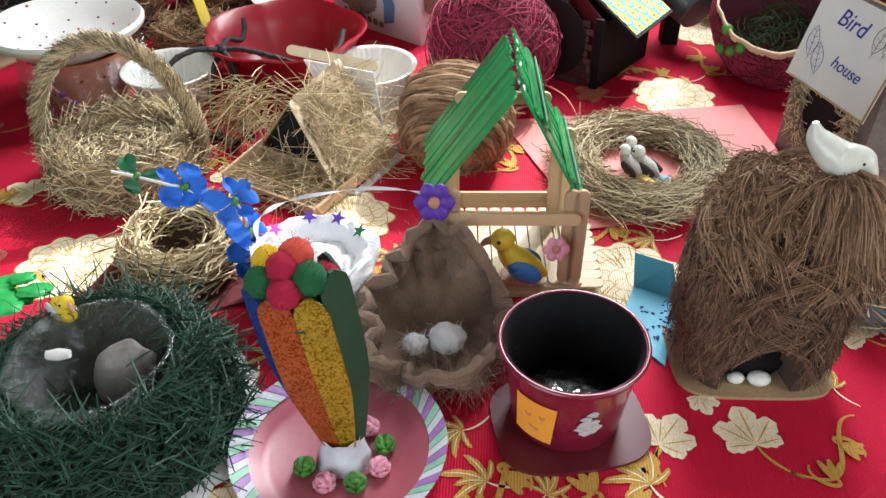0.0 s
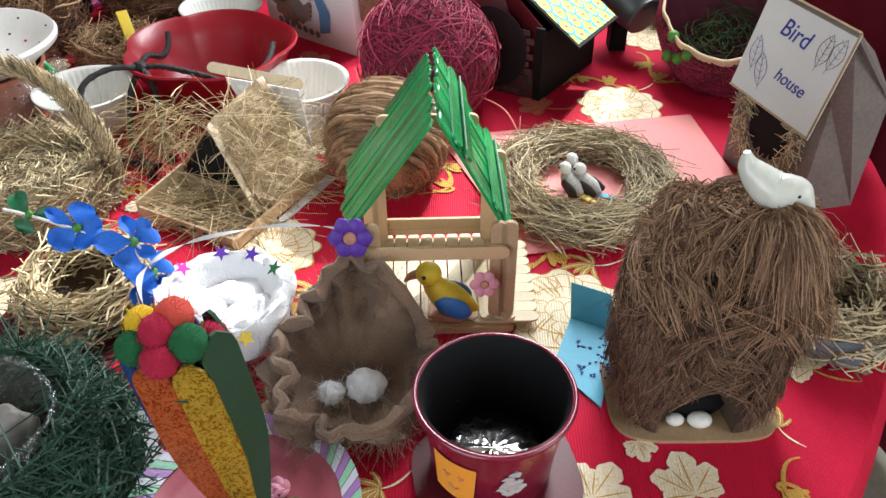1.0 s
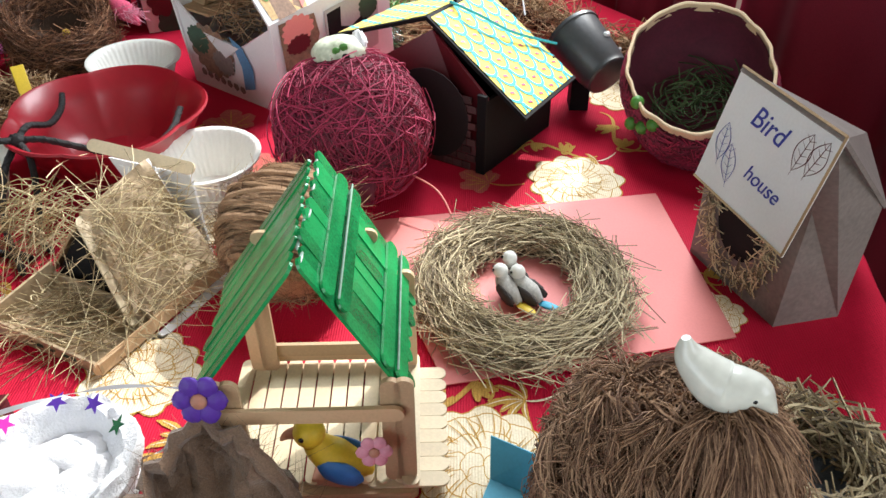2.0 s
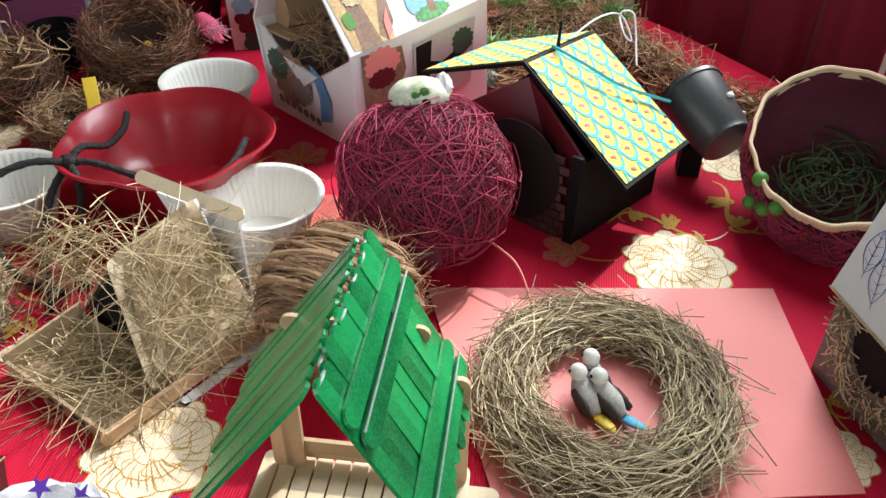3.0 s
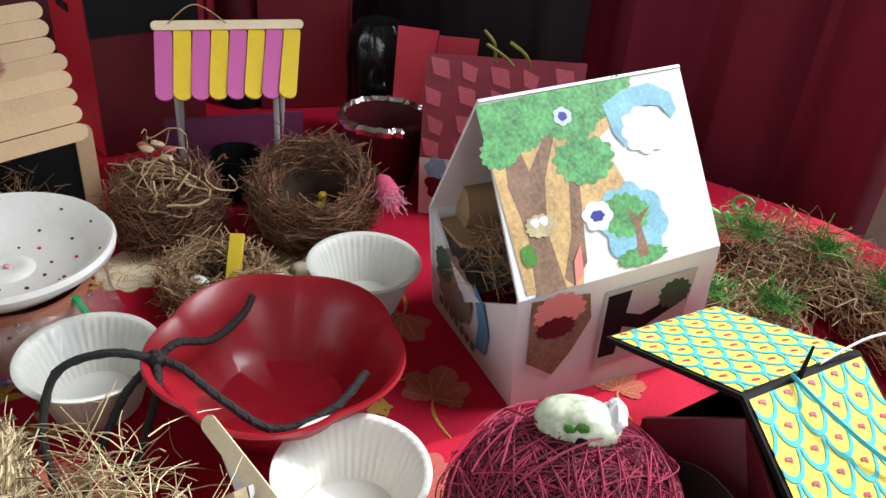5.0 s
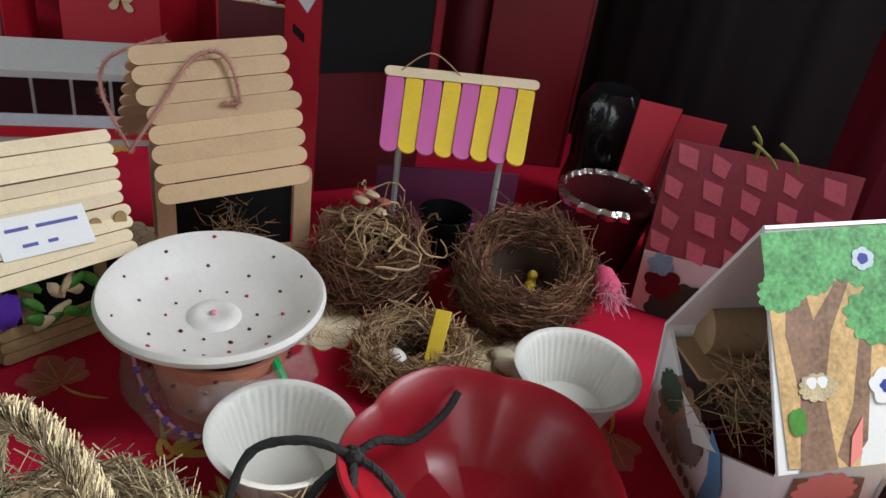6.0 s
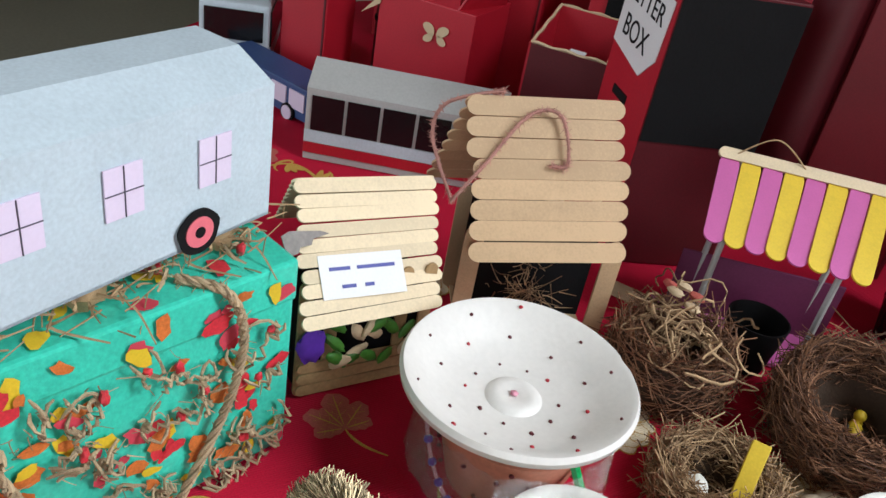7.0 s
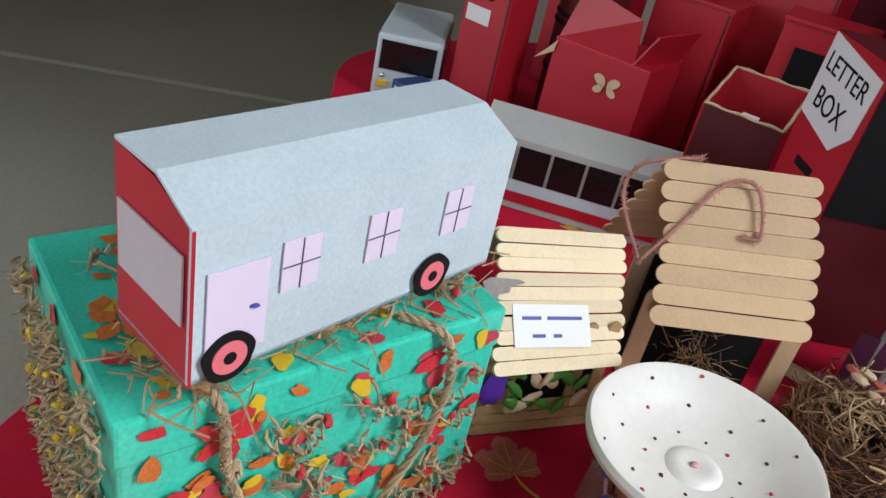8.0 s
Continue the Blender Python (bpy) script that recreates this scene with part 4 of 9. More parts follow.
# ---- brown wool nest ----
def wool_nest():
    t = thing("wool_nest", 0.052, 0.548, 0, 0, "brown felted wool nest pulled up into a hood", "nest")
    n, rows = 56, 26
    q = []
    for i in range(rows):
        u = i / (rows - 1)
        for j in range(n):
            a = 2 * math.pi * j / n
            back = max(0.0, math.sin(a + 0.12)) ** 4
            side = max(0.0, math.sin(a)) ** 0.8
            top = 0.026 + 0.016 * side + 0.030 * back
            if u < 0.55:
                k = u / 0.55
                r, z = 0.046 + 0.016 * math.sin(k * math.pi * 0.75), 0.002 + (top - 0.002) * k
            else:
                k = (u - 0.55) / 0.45
                r, z = 0.0575 - 0.008 * k - 0.046 * max(0, k - 0.6) / 0.4, top + 0.004 * math.sin(k * math.pi) - (top - 0.008) * k ** 0.9
            d = Vector((math.cos(a), math.sin(a), z * 30))
            s = 1 + 0.07 * math.sin(6 * a + 5 * u) + 0.06 * math.sin(13 * a + 3 * math.sin(3 * a) + 4 * u) * (1.6 if u > 0.6 else 0.8) + 0.18 * noise.noise(d * 1.8) + 0.16 * noise.noise(d * 4.5) + 0.05 * noise.noise(d * 11)
            zz = z * (1 + 0.40 * noise.noise(Vector((math.cos(a) * 2, math.sin(a) * 2, 4 + u))))
            q.append((r * s * math.cos(a) * 1.02, r * s * math.sin(a) * 1.0, max(0.001, zz)))
    f = [(i * n + j, i * n + (j + 1) % n, (i + 1) * n + (j + 1) % n, (i + 1) * n + j) for i in range(rows - 1) for j in range(n)] + [tuple(range((rows - 1) * n, rows * n))]
    part("wool", Geo().add(q, f), FELT, t)
    edge = [Vector(q[int(rows * 0.55) * n + j % n]) for j in range(n + 1)]
    lip = [p + Vector((0.004 * noise.noise(p * 120), 0.004 * noise.noise(p * 130 + Vector((3, 0, 0))), 0.002 + 0.006 * noise.noise(p * 90))) for p in edge]
    part("rolled_lip", Geo().tube(lip, [0.0052 + 0.0035 * noise.noise(p * 110) for p in edge], 8), FELT, t, "lumpy rolled wool lip")
    g = Geo()
    rr = random.Random(9)

    def at(r):
        i = r.randrange(n * 2, n * 25)
        return q[i], (r.gauss(0, 1), r.gauss(0, 1), r.gauss(0.2, 1))
    scatter_strands(g, 4200, at, 0.013, 0.00016, 9, 1.2)
    part("loose_fuzz", g, FELT, t, kind="stuff")
    for x, y, r in ((-0.013, -0.022, 0.0085), (0.012, -0.018, 0.0125)):
        e = thing("cotton_egg", 0.052 + x, 0.548 + y, 0.016, 0, "fluffy cotton-wool ball lying in the brown nest", "cotton ball")
        part("cotton", Geo().ball((0, 0, r * 0.9), (r * 1.1, r, r * 0.9), 32, 22, 0.22, 2.2), COTTON, e)
        part("fluff", scatter_strands(Geo(), 260, lambda q, r=r: ((lambda d: (Vector((d.x * r * 1.05, d.y * r, r * 0.9 + d.z * r * 0.85)), d + Vector((q.gauss(0, .8), q.gauss(0, .8), q.gauss(0, .8)))))(Vector((q.gauss(0, 1), q.gauss(0, 1), q.gauss(0, 1))).normalized())), 0.004, 0.00012, 5, 1.2), COTTON, e, kind="stuff")


wool_nest()


# ---- glitter cone vase on a plate ----
def vase():
    p = thing("paper_plate", -0.006, 0.436, 0, 0, "dusky pink card plate with a striped glitter rim", "plate")
    part("plate", Geo().lathe([(0.0, 0.0), (0.05, 0.0), (0.056, 0.003), (0.071, 0.013), (0.074, 0.0135), (0.0735, 0.0148), (0.070, 0.0142), (0.055, 0.005), (0.049, 0.002), (0.0, 0.002)], 56), PLATE, p)
    cols = (mat("mint_glitter", (0.30, 0.60, 0.42), 0.3, 0.3, 1200, 60, 0.3), mat("violet_glitter", (0.40, 0.20, 0.50), 0.3, 0.3, 1200, 60, 0.3), mat("silver_glitter", (0.65, 0.66, 0.72), 0.3, 0.3, 1200, 60, 0.3))
    for c in range(3):
        for k in range(60):
            if k % 3 != c:
                continue
            g = Geo()
            q = []
            for da in (0, 0.9):
                a = 2 * math.pi * (k + da) / 60
                for r, z, sk in ((0.0625, 0.0112, 0.0), (0.0755, 0.0168, 0.14)):
                    q.append((r * math.cos(a + sk), r * math.sin(a + sk), z))
            g.add(q, [(0, 1, 3, 2)])
            part("rim_stripe", g, cols[c], p, smooth=False)
    t = thing("glitter_vase", -0.003, 0.434, 0.002, 0, "hand-made vase of glitter foam strips filled with pompoms", "vase")
    part("foot", Geo().lathe([(0.0, 0.0), (0.019, 0.0), (0.016, 0.010), (0.0125, 0.020), (0.014, 0.028)], 28, shape=lambda a, h: 1 + 0.05 * math.sin(9 * a + 200 * h)), cols[2], t, "crinkled silver-violet wrapped foot")
    lean = Vector((-0.021, 0.013, 0))
    # flat foam tongues stand side by side round an oval body, the front pair widest
    strips = ((-0.0255, -0.004, 228, GLITBLUE, 0.126, 0.0105), (-0.0095, -0.0150, 264, GLITORANGE, 0.127, 0.0112), (0.0115, -0.0145, 278, GLITGOLD, 0.128, 0.0105), (0.024, -0.003, 328, GLITGREEN, 0.140, 0.0115), (0.018, 0.014, 50, GLITGREEN, 0.138, 0.0115), (-0.004, 0.019, 96, GLITBLUE, 0.134, 0.0115), (-0.022, 0.014, 150, GLITBLUE, 0.128, 0.011))
    for sx, sy, ang, ma, ln, half in strips:
        a = math.radians(ang)
        c, s = math.cos(a), math.sin(a)
        q = []
        rows = 22
        for th in (0, 0.0024):
            for i in range(rows):
                u = i / (rows - 1)
                z = 0.022 + ln * u
                flare = 0.46 + 0.54 * math.sin(min(1, u * 1.5) * math.pi * 0.5)
                w = half * (0.52 + 0.48 * min(1, u * 2.4)) * (1 if u < 0.90 else math.sqrt(max(0.03, 1 - ((u - 0.90) / 0.102) ** 2)))
                for sd in (-1, 1):
                    q.append((sx * flare + th * c - sd * w * s + lean.x * u, sy * flare + th * s + sd * w * c + lean.y * u, z))
        k = rows * 2
        f = [(2 * i, 2 * i + 1, 2 * i + 3, 2 * i + 2) for i in range(rows - 1)]
        f += [tuple(k + b for b in x[::-1]) for x in f]
        f += [(2 * i, 2 * i + 2, k + 2 * i + 2, k + 2 * i) for i in range(rows - 1)] + [(2 * i + 3, 2 * i + 1, k + 2 * i + 1, k + 2 * i + 3) for i in range(rows - 1)] + [(k - 2, k - 1, 2 * k - 1, 2 * k - 2)]
        part("foam_strip", Geo().add(q, f), ma, t, smooth=False)
    part("lining", Geo().lathe([(0.010, 0.020), (0.016, 0.06), (0.018, 0.128)], 24, Matrix.Shear("XY", 4, (-0.13, 0.08))), GLITGREEN, t)
    for x, y, z, r, ma, w in ((-0.024, 0.008, 0.158, 0.0100, REDFELT, "red"), (-0.037, 0.004, 0.150, 0.0100, GREENFELT, "green"), (-0.022, -0.003, 0.148, 0.0100, REDFELT, "red"), (-0.008, 0.005, 0.153, 0.0105, GREENFELT, "green"), (-0.018, 0.018, 0.160, 0.0105, CORALFELT, "coral"), (-0.035, 0.016, 0.157, 0.0092, YELLOWFELT, "yellow"), (-0.002, 0.020, 0.142, 0.010, REDFELT, "red")):
        b = thing("pompom", -0.003 + x, 0.434 + y, 0.008 + z - r, 0, w + " felt pompom in the mouth of the vase", "pompom", "pompoms in the vase")
        part("felt_ball", Geo().ball((0, 0, r), r, 24, 16, 0.1, 5), ma, b)
        g = scatter_strands(Geo(), 150, lambda q, r=r: ((lambda d: (d * r * 0.97 + Vector((0, 0, r)), d + Vector((q.gauss(0, .6), q.gauss(0, .6), q.gauss(0, .6)))))(Vector((q.gauss(0, 1), q.gauss(0, 1), q.gauss(0, 1))).normalized())), 0.004, 0.00018, 3, 0.9)
        part("fuzz", g, ma, b, kind="stuff")
    for k in range(7):
        a = math.radians(-150 + 42 * k)
        x, y = 0.029 * math.cos(a), 0.027 * math.sin(a)
        r = thing("fabric_rose", -0.003 + x, 0.434 + y, 0.003, 50 * k, ("pale pink" if k % 2 else "green") + " little fabric rose round the vase foot", "flower", "roses round the vase")
        ma = PINKCLAY if k % 2 else LEAF
        for ring, (cnt, rad, h) in enumerate(((5, 0.0055, 0.003), (4, 0.0035, 0.006), (2, 0.0014, 0.008))):
            for j in range(cnt):
                b = 2 * math.pi * (j + 0.5 * ring) / cnt
                part("petal", Geo().ball((rad * math.cos(b), rad * math.sin(b), h), (0.0022, 0.0042, 0.0042), 10, 7, 0.2, 3, pose(0, 0, 0, 0, 25, math.degrees(b))), ma, r)


vase()


# ---- bottle-green nest ----
def green_nest():
    t = thing("green_nest", -0.175, 0.455, 0, 0, "bottle-green raffia nest built round a clear plastic tub", "nest")
    part("lace_mat", Geo().lathe([(0.0, 0.0), (0.098, 0.0), (0.104, 0.003), (0.098, 0.006), (0.0, 0.005)], 60, shape=lambda a, h: 1 + 0.025 * math.sin(26 * a)), COTTON, t, "white lace edge under the nest")
    part("tub", Geo().lathe([(0.0, 0.006), (0.043, 0.006), (0.047, 0.05), (0.0525, 0.073), (0.0545, 0.0745), (0.051, 0.073), (0.045, 0.05), (0.041, 0.009), (0.0, 0.009)], 40, shape=lambda a, h: 1 + 0.03 * math.sin(5 * a + h * 90)), WRAP, t, "clear crumpled plastic tub")
    # Dark green core carries the shade between the raffia strands.
    part("core", Geo().lathe([(0.094, 0.005), (0.085, 0.03), (0.065, 0.058), (0.055, 0.066), (0.050, 0.060), (0.046, 0.02), (0.040, 0.0065), (0.0, 0.0065)], 40), mat("green_core_shade", (0.012, 0.03, 0.02), 0.8, 0.4, 200, 40, 0.3), t)
    g = Geo()
    ring_strands(g, 1500, 0.077, 0.018, 0.05, 0.0008, (0.15, 0.5), 11, 0.5, 0.006, loose=0.010)
    rr = random.Random(12)

    def at(r):
        a, u = r.uniform(0, 6.283), r.random()
        rad = 0.061 + 0.037 * u
        return (rad * math.cos(a), rad * math.sin(a), 0.068 - 0.062 * u ** 1.4 + 0.004), (r.gauss(0, 1), r.gauss(0, 1), r.gauss(0, 0.25))
    scatter_strands(g, 3600, at, 0.012, 0.0007, 13, 1.8)
    part("raffia", g, GREENYARN, t, kind="stuff")
    for x, y, z, r, la in ((0.014, 0.010, 0.032, (0.021, 0.016, 0.034), "large grey pebble leaning inside the green nest"), (-0.012, -0.012, 0.010, (0.010, 0.008, 0.006), "small grey pebble in the green nest"), (0.0, -0.018, 0.010, (0.008, 0.007, 0.005), "small grey pebble in the green nest")):
        s = thing("pebble", -0.175 + x, 0.455 + y, 0.0095, 20, la, "pebble")
        part("stone", Geo().ball((0, 0, r[2]), r, 20, 14, 0.18, 1.8, pose(0, 0, 0, 12, 14, 0)), STONE, s)
    b = bird("clay_bird", -0.214, 0.500, 0.062, -35, 0.021, YELLOW, SKYBLUE, SKIN, "tiny yellow clay bird with blue-white wings on the nest")
    l = thing("clay_leaf", -0.262, 0.515, 0.060, 0, "bright green clay leaf cluster on the green nest", "leaf")
    for k, (x, y, r) in enumerate(((0, 0, 0.016), (0.016, 0.006, 0.013), (-0.013, 0.010, 0.015), (0.006, -0.015, 0.014), (0.002, 0.016, 0.012))):
        part("lobe", Geo().ball((x, y, 0.008 + 0.001 * k), (r, r * 0.8, 0.004), 16, 8, 0.3, 3, pose(0, 0, 0, 10 * k - 20, 15, 40 * k)), GREENCLAY, l)
    c = thing("white_bead", -0.2, 0.458, 0.064, 0, "small white plastic stopper stuck in the raffia", "bead")
    part("bead", Geo().tube([(-0.008, 0, 0.003), (0, 0, 0.004), (0.008, 0.001, 0.004)], [0.003, 0.0045, 0.003], 10), WHITE, c)


green_nest()


# ---- straw nest on its red mat ----
def straw_nest():
    t = thing("straw_nest", -0.18, 0.637, 0.002, 0, "golden straw nest lying on a dark red mat", "nest")
    g = Geo()
    ring_strands(g, 900, 0.042, 0.014, 0.045, 0.0008, (0.4, 1.3), 21, 0.5, 0.0, 1.05, 0.016)
    ring_strands(g, 260, 0.022, 0.016, 0.012, 0.0008, (0.4, 1.5), 22, 0.5, 0.0)
    part("straw", g, STRAW, t, kind="stuff")
    part("core", Geo().lathe([(0.050, 0.002), (0.052, 0.02), (0.042, 0.034), (0.034, 0.02), (0.02, 0.006), (0.0, 0.004)], 30), COIRSHADE, t)
    m = thing("red_mat", -0.18, 0.628, 0, 20, "dark red folded fabric mat under the straw nest", "mat")
    part("fabric", Geo().prism([(-0.075, -0.05), (-0.02, -0.062), (0.06, -0.058), (0.078, 0.0), (0.06, 0.05), (-0.05, 0.055), (-0.082, 0.0)], 0.001, 0.003), DEEPRED, m)


straw_nest()


# ---- straw basket with a hooped handle ----
def straw_basket():
    t = thing("straw_basket", -0.288, 0.785, 0, 8, "straw nest basket with a tall bound hoop handle", "basket")
    g = Geo()
    ring_strands(g, 3200, 0.066, 0.015, 0.056, 0.0005, (0.2, 0.7), 31, 0.7, 0.0, 1.0, 0.012)
    ring_strands(g, 1400, 0.034, 0.03, 0.012, 0.0005, (0.3, 1.4), 32, 0.6, 0.03)
    part("bowl", g, DULLSTRAW, t, kind="stuff")
    part("core", Geo().lathe([(0.05, 0.001), (0.074, 0.02), (0.074, 0.044), (0.062, 0.05), (0.052, 0.034), (0.0, 0.026)], 30), CARDBROWN, t)
    h = Geo()
    rr = random.Random(33)
    arc = [(0.080 * math.cos(a), 0.0, 0.035 + 0.118 * math.sin(a)) for a in np.linspace(-0.1, math.pi + 0.1, 26)]
    h.tube(arc, 0.0042, 8)
    part("handle_core", h, CARDBROWN, t)
    s = Geo()
    for k in range(4200):
        i = rr.uniform(0.5, 24.5)
        a = np.array(arc[int(i)])
        b = np.array(arc[int(i) + 1])
        p = a + (b - a) * (i - int(i))
        d = (b - a) / np.linalg.norm(b - a)
        e = np.array((rr.gauss(0, 1), rr.gauss(0, 1), rr.gauss(0, 1)))
        e -= d * e.dot(d)
        e /= np.linalg.norm(e)
        w = np.cross(d, e)
        tw, ww = rr.uniform(0.5, 2.6), rr.random()
        s.tube([p + (e * math.cos(tw * u) + w * math.sin(tw * u)) * (0.0042 + 0.0022 * ww + (0.0015 + 0.004 * ww * ww) * u * u) + d * 0.017 * (u - 0.5) for u in (0, 0.33, 0.66, 1)], rr.uniform(0.0002, 0.00045), 3, cap=False)
    part("handle_straw", s, DULLSTRAW, t, kind="stuff")


straw_basket()


# ---- cotton nest with stars ----
def cotton_nest():
    t = thing("cotton_nest", -0.052, 0.602, 0, 0, "fluffy white cotton-wool bowl stuck with foil stars", "nest")
    n, rows = 60, 26
    q = []
    prof = [(0.034, 0.001), (0.044, 0.012), (0.050, 0.03), (0.0535, 0.046), (0.050, 0.054), (0.043, 0.053), (0.036, 0.042), (0.028, 0.026), (0.014, 0.018), (0.0, 0.017)]
    pr = np.array(prof)
    for i in range(rows):
        u = i / (rows - 1) * (len(prof) - 1)
        r, z = np.interp(u, range(len(prof)), pr[:, 0]), np.interp(u, range(len(prof)), pr[:, 1])
        for j in range(n):
            a = 2 * math.pi * j / n
            k = noise.noise(Vector((math.cos(a) * 2.2, math.sin(a) * 2.2, i * 0.25)))
            k2 = noise.noise(Vector((math.cos(a) * 6, math.sin(a) * 6, i * 0.6)))
            r2 = r * (1 + 0.09 * k + 0.03 * k2)
            q.append((r2 * math.cos(a), r2 * math.sin(a), max(0.001, z + 0.006 * k2 * (i > 3) + 0.004 * k)))
    f = [(i * n + j, i * n + (j + 1) % n, (i + 1) * n + (j + 1) % n, (i + 1) * n + j) for i in range(rows - 1) for j in range(n)]
    part("cotton", Geo().add(q, f), COTTON, t)
    for k in range(6):
        a = k * 1.05 + 0.3
        part("tuft", Geo().ball((0.021 * math.cos(a), 0.021 * math.sin(a), 0.027 + 0.002 * (k % 2)), (0.022, 0.019, 0.011), 30, 20, 0.35, 1.3, pose(0, 0, 0, 0, 0, 60 * k)), COTTON, t)
    part("pink_lining", Geo().ball((0, -0.002, 0.016), (0.016, 0.016, 0.006), 16, 8), PINKCLAY, t)
    part("foil_base", Geo().lathe([(0.037, 0.0), (0.046, 0.012), (0.049, 0.02)], 40), SILVER, t)
    star = [((0.0072 if i % 2 == 0 else 0.003) * math.cos(math.pi / 2 + math.pi * i / 5), (0.0072 if i % 2 == 0 else 0.003) * math.sin(math.pi / 2 + math.pi * i / 5)) for i in range(10)]
    cols = ((105, PURPLE), (70, PURPLE), (32, GREENFELT), (150, mat("magenta_foil", (0.6, 0.03, 0.35), 0.3, 0.1, 200, 20, 0)), (255, CYAN), (300, YELLOW), (225, YELLOW))
    for ang, ma in cols:
        a = math.radians(ang)
        inner = math.sin(a) > -0.2
        p = Vector((math.cos(a) * (0.043 if inner else 0.0535), math.sin(a) * (0.043 if inner else 0.0535), 0.056 if inner else 0.048))
        nrm = Vector((-math.cos(a) * 0.55, -math.sin(a) * 0.55, 0.8)) if inner else Vector((math.cos(a), math.sin(a), 0.9))
        m = look(p, p - nrm) @ pose(0, 0, 0.0015, 0, 0, ang)
        part("foil_star", Geo().prism(star, 0.0, 0.0006, m), ma, t, smooth=False)


cotton_nest()


# ---- salmon sheet with the hay ring ----
def hay_ring():
    s = thing("paper_sheet", 0.26, 0.85, 0, 0, "salmon pink paper sheet lying on the cloth", "paper")
    o = [(0.137, 0.127), (0.164, -0.08), (-0.07, -0.137), (-0.155, 0.072)]
    part("sheet", Geo().prism(o, 0.0015, 0.0025), PINKPAPER, s, smooth=False)
    t = thing("hay_nest", 0.253, 0.818, 0.0025, 0, "wide flat ring of tangled grey hay on pink paper", "nest")
    g = Geo()
    ring_strands(g, 2700, 0.070, 0.024, 0.026, 0.00043, (0.35, 1.2), 41, 0.6, 0.0, 1.08, 0.02)
    part("hay", g, HAY, t, kind="stuff")
    part("core", Geo().lathe([(0.090, 0.001), (0.080, 0.009), (0.068, 0.011), (0.052, 0.002)], 36), COIRSHADE, t)
    for x, y, turn, tail in ((0.240, 0.812, 128, YELLOW), (0.256, 0.812, 140, CYAN), (0.247, 0.828, 118, BROOD)):
        b = thing("toy_bird", x, y, 0.003, turn, "small white-headed toy bird with black wings in the hay", "bird ornament", "toy birds in the hay nest")
        part("body", Geo().tube(smooth_line([(-0.016, 0, 0.006), (-0.006, 0, 0.009), (0.004, 0, 0.014), (0.009, 0, 0.020)], 16), smooth_line([(v, 0, 0) for v in (0.003, 0.0085, 0.0078, 0.0052)], 16)[:, 0], 14), DULLWHITE, b, "dull white breast")
        part("head", Geo().ball((0.010, 0, 0.0245), (0.0068, 0.0064, 0.0064), 16, 12), EGG, b)
        part("beak", Geo().tube([(0.0155, 0, 0.0245), (0.020, 0, 0.023)], [0.0020, 0.0004], 6), BLACK, b)
        part("tail", Geo().ball((-0.024, 0, 0.006), (0.012, 0.0045, 0.0016), 12, 8, 0.2, 3, pose(0, 0, 0, 0, 8, 0)), tail, b)
        for sd in (-1, 1):
            part("wing", Geo().ball((-0.005, sd * 0.0072, 0.0105), (0.012, 0.0028, 0.0058), 14, 10, 0.2, 3, pose(0, 0, 0, 0, -18, 0)), BROOD, b)
            part("eye", Geo().ball((0.0125, sd * 0.0056, 0.0258), 0.0015, 8, 6), BLACKGLOSS, b)


DULLWHITE = mat("dull_white_feather", (0.48, 0.46, 0.42), 0.8, 0.35, 500, 90, 0.2)


hay_ring()


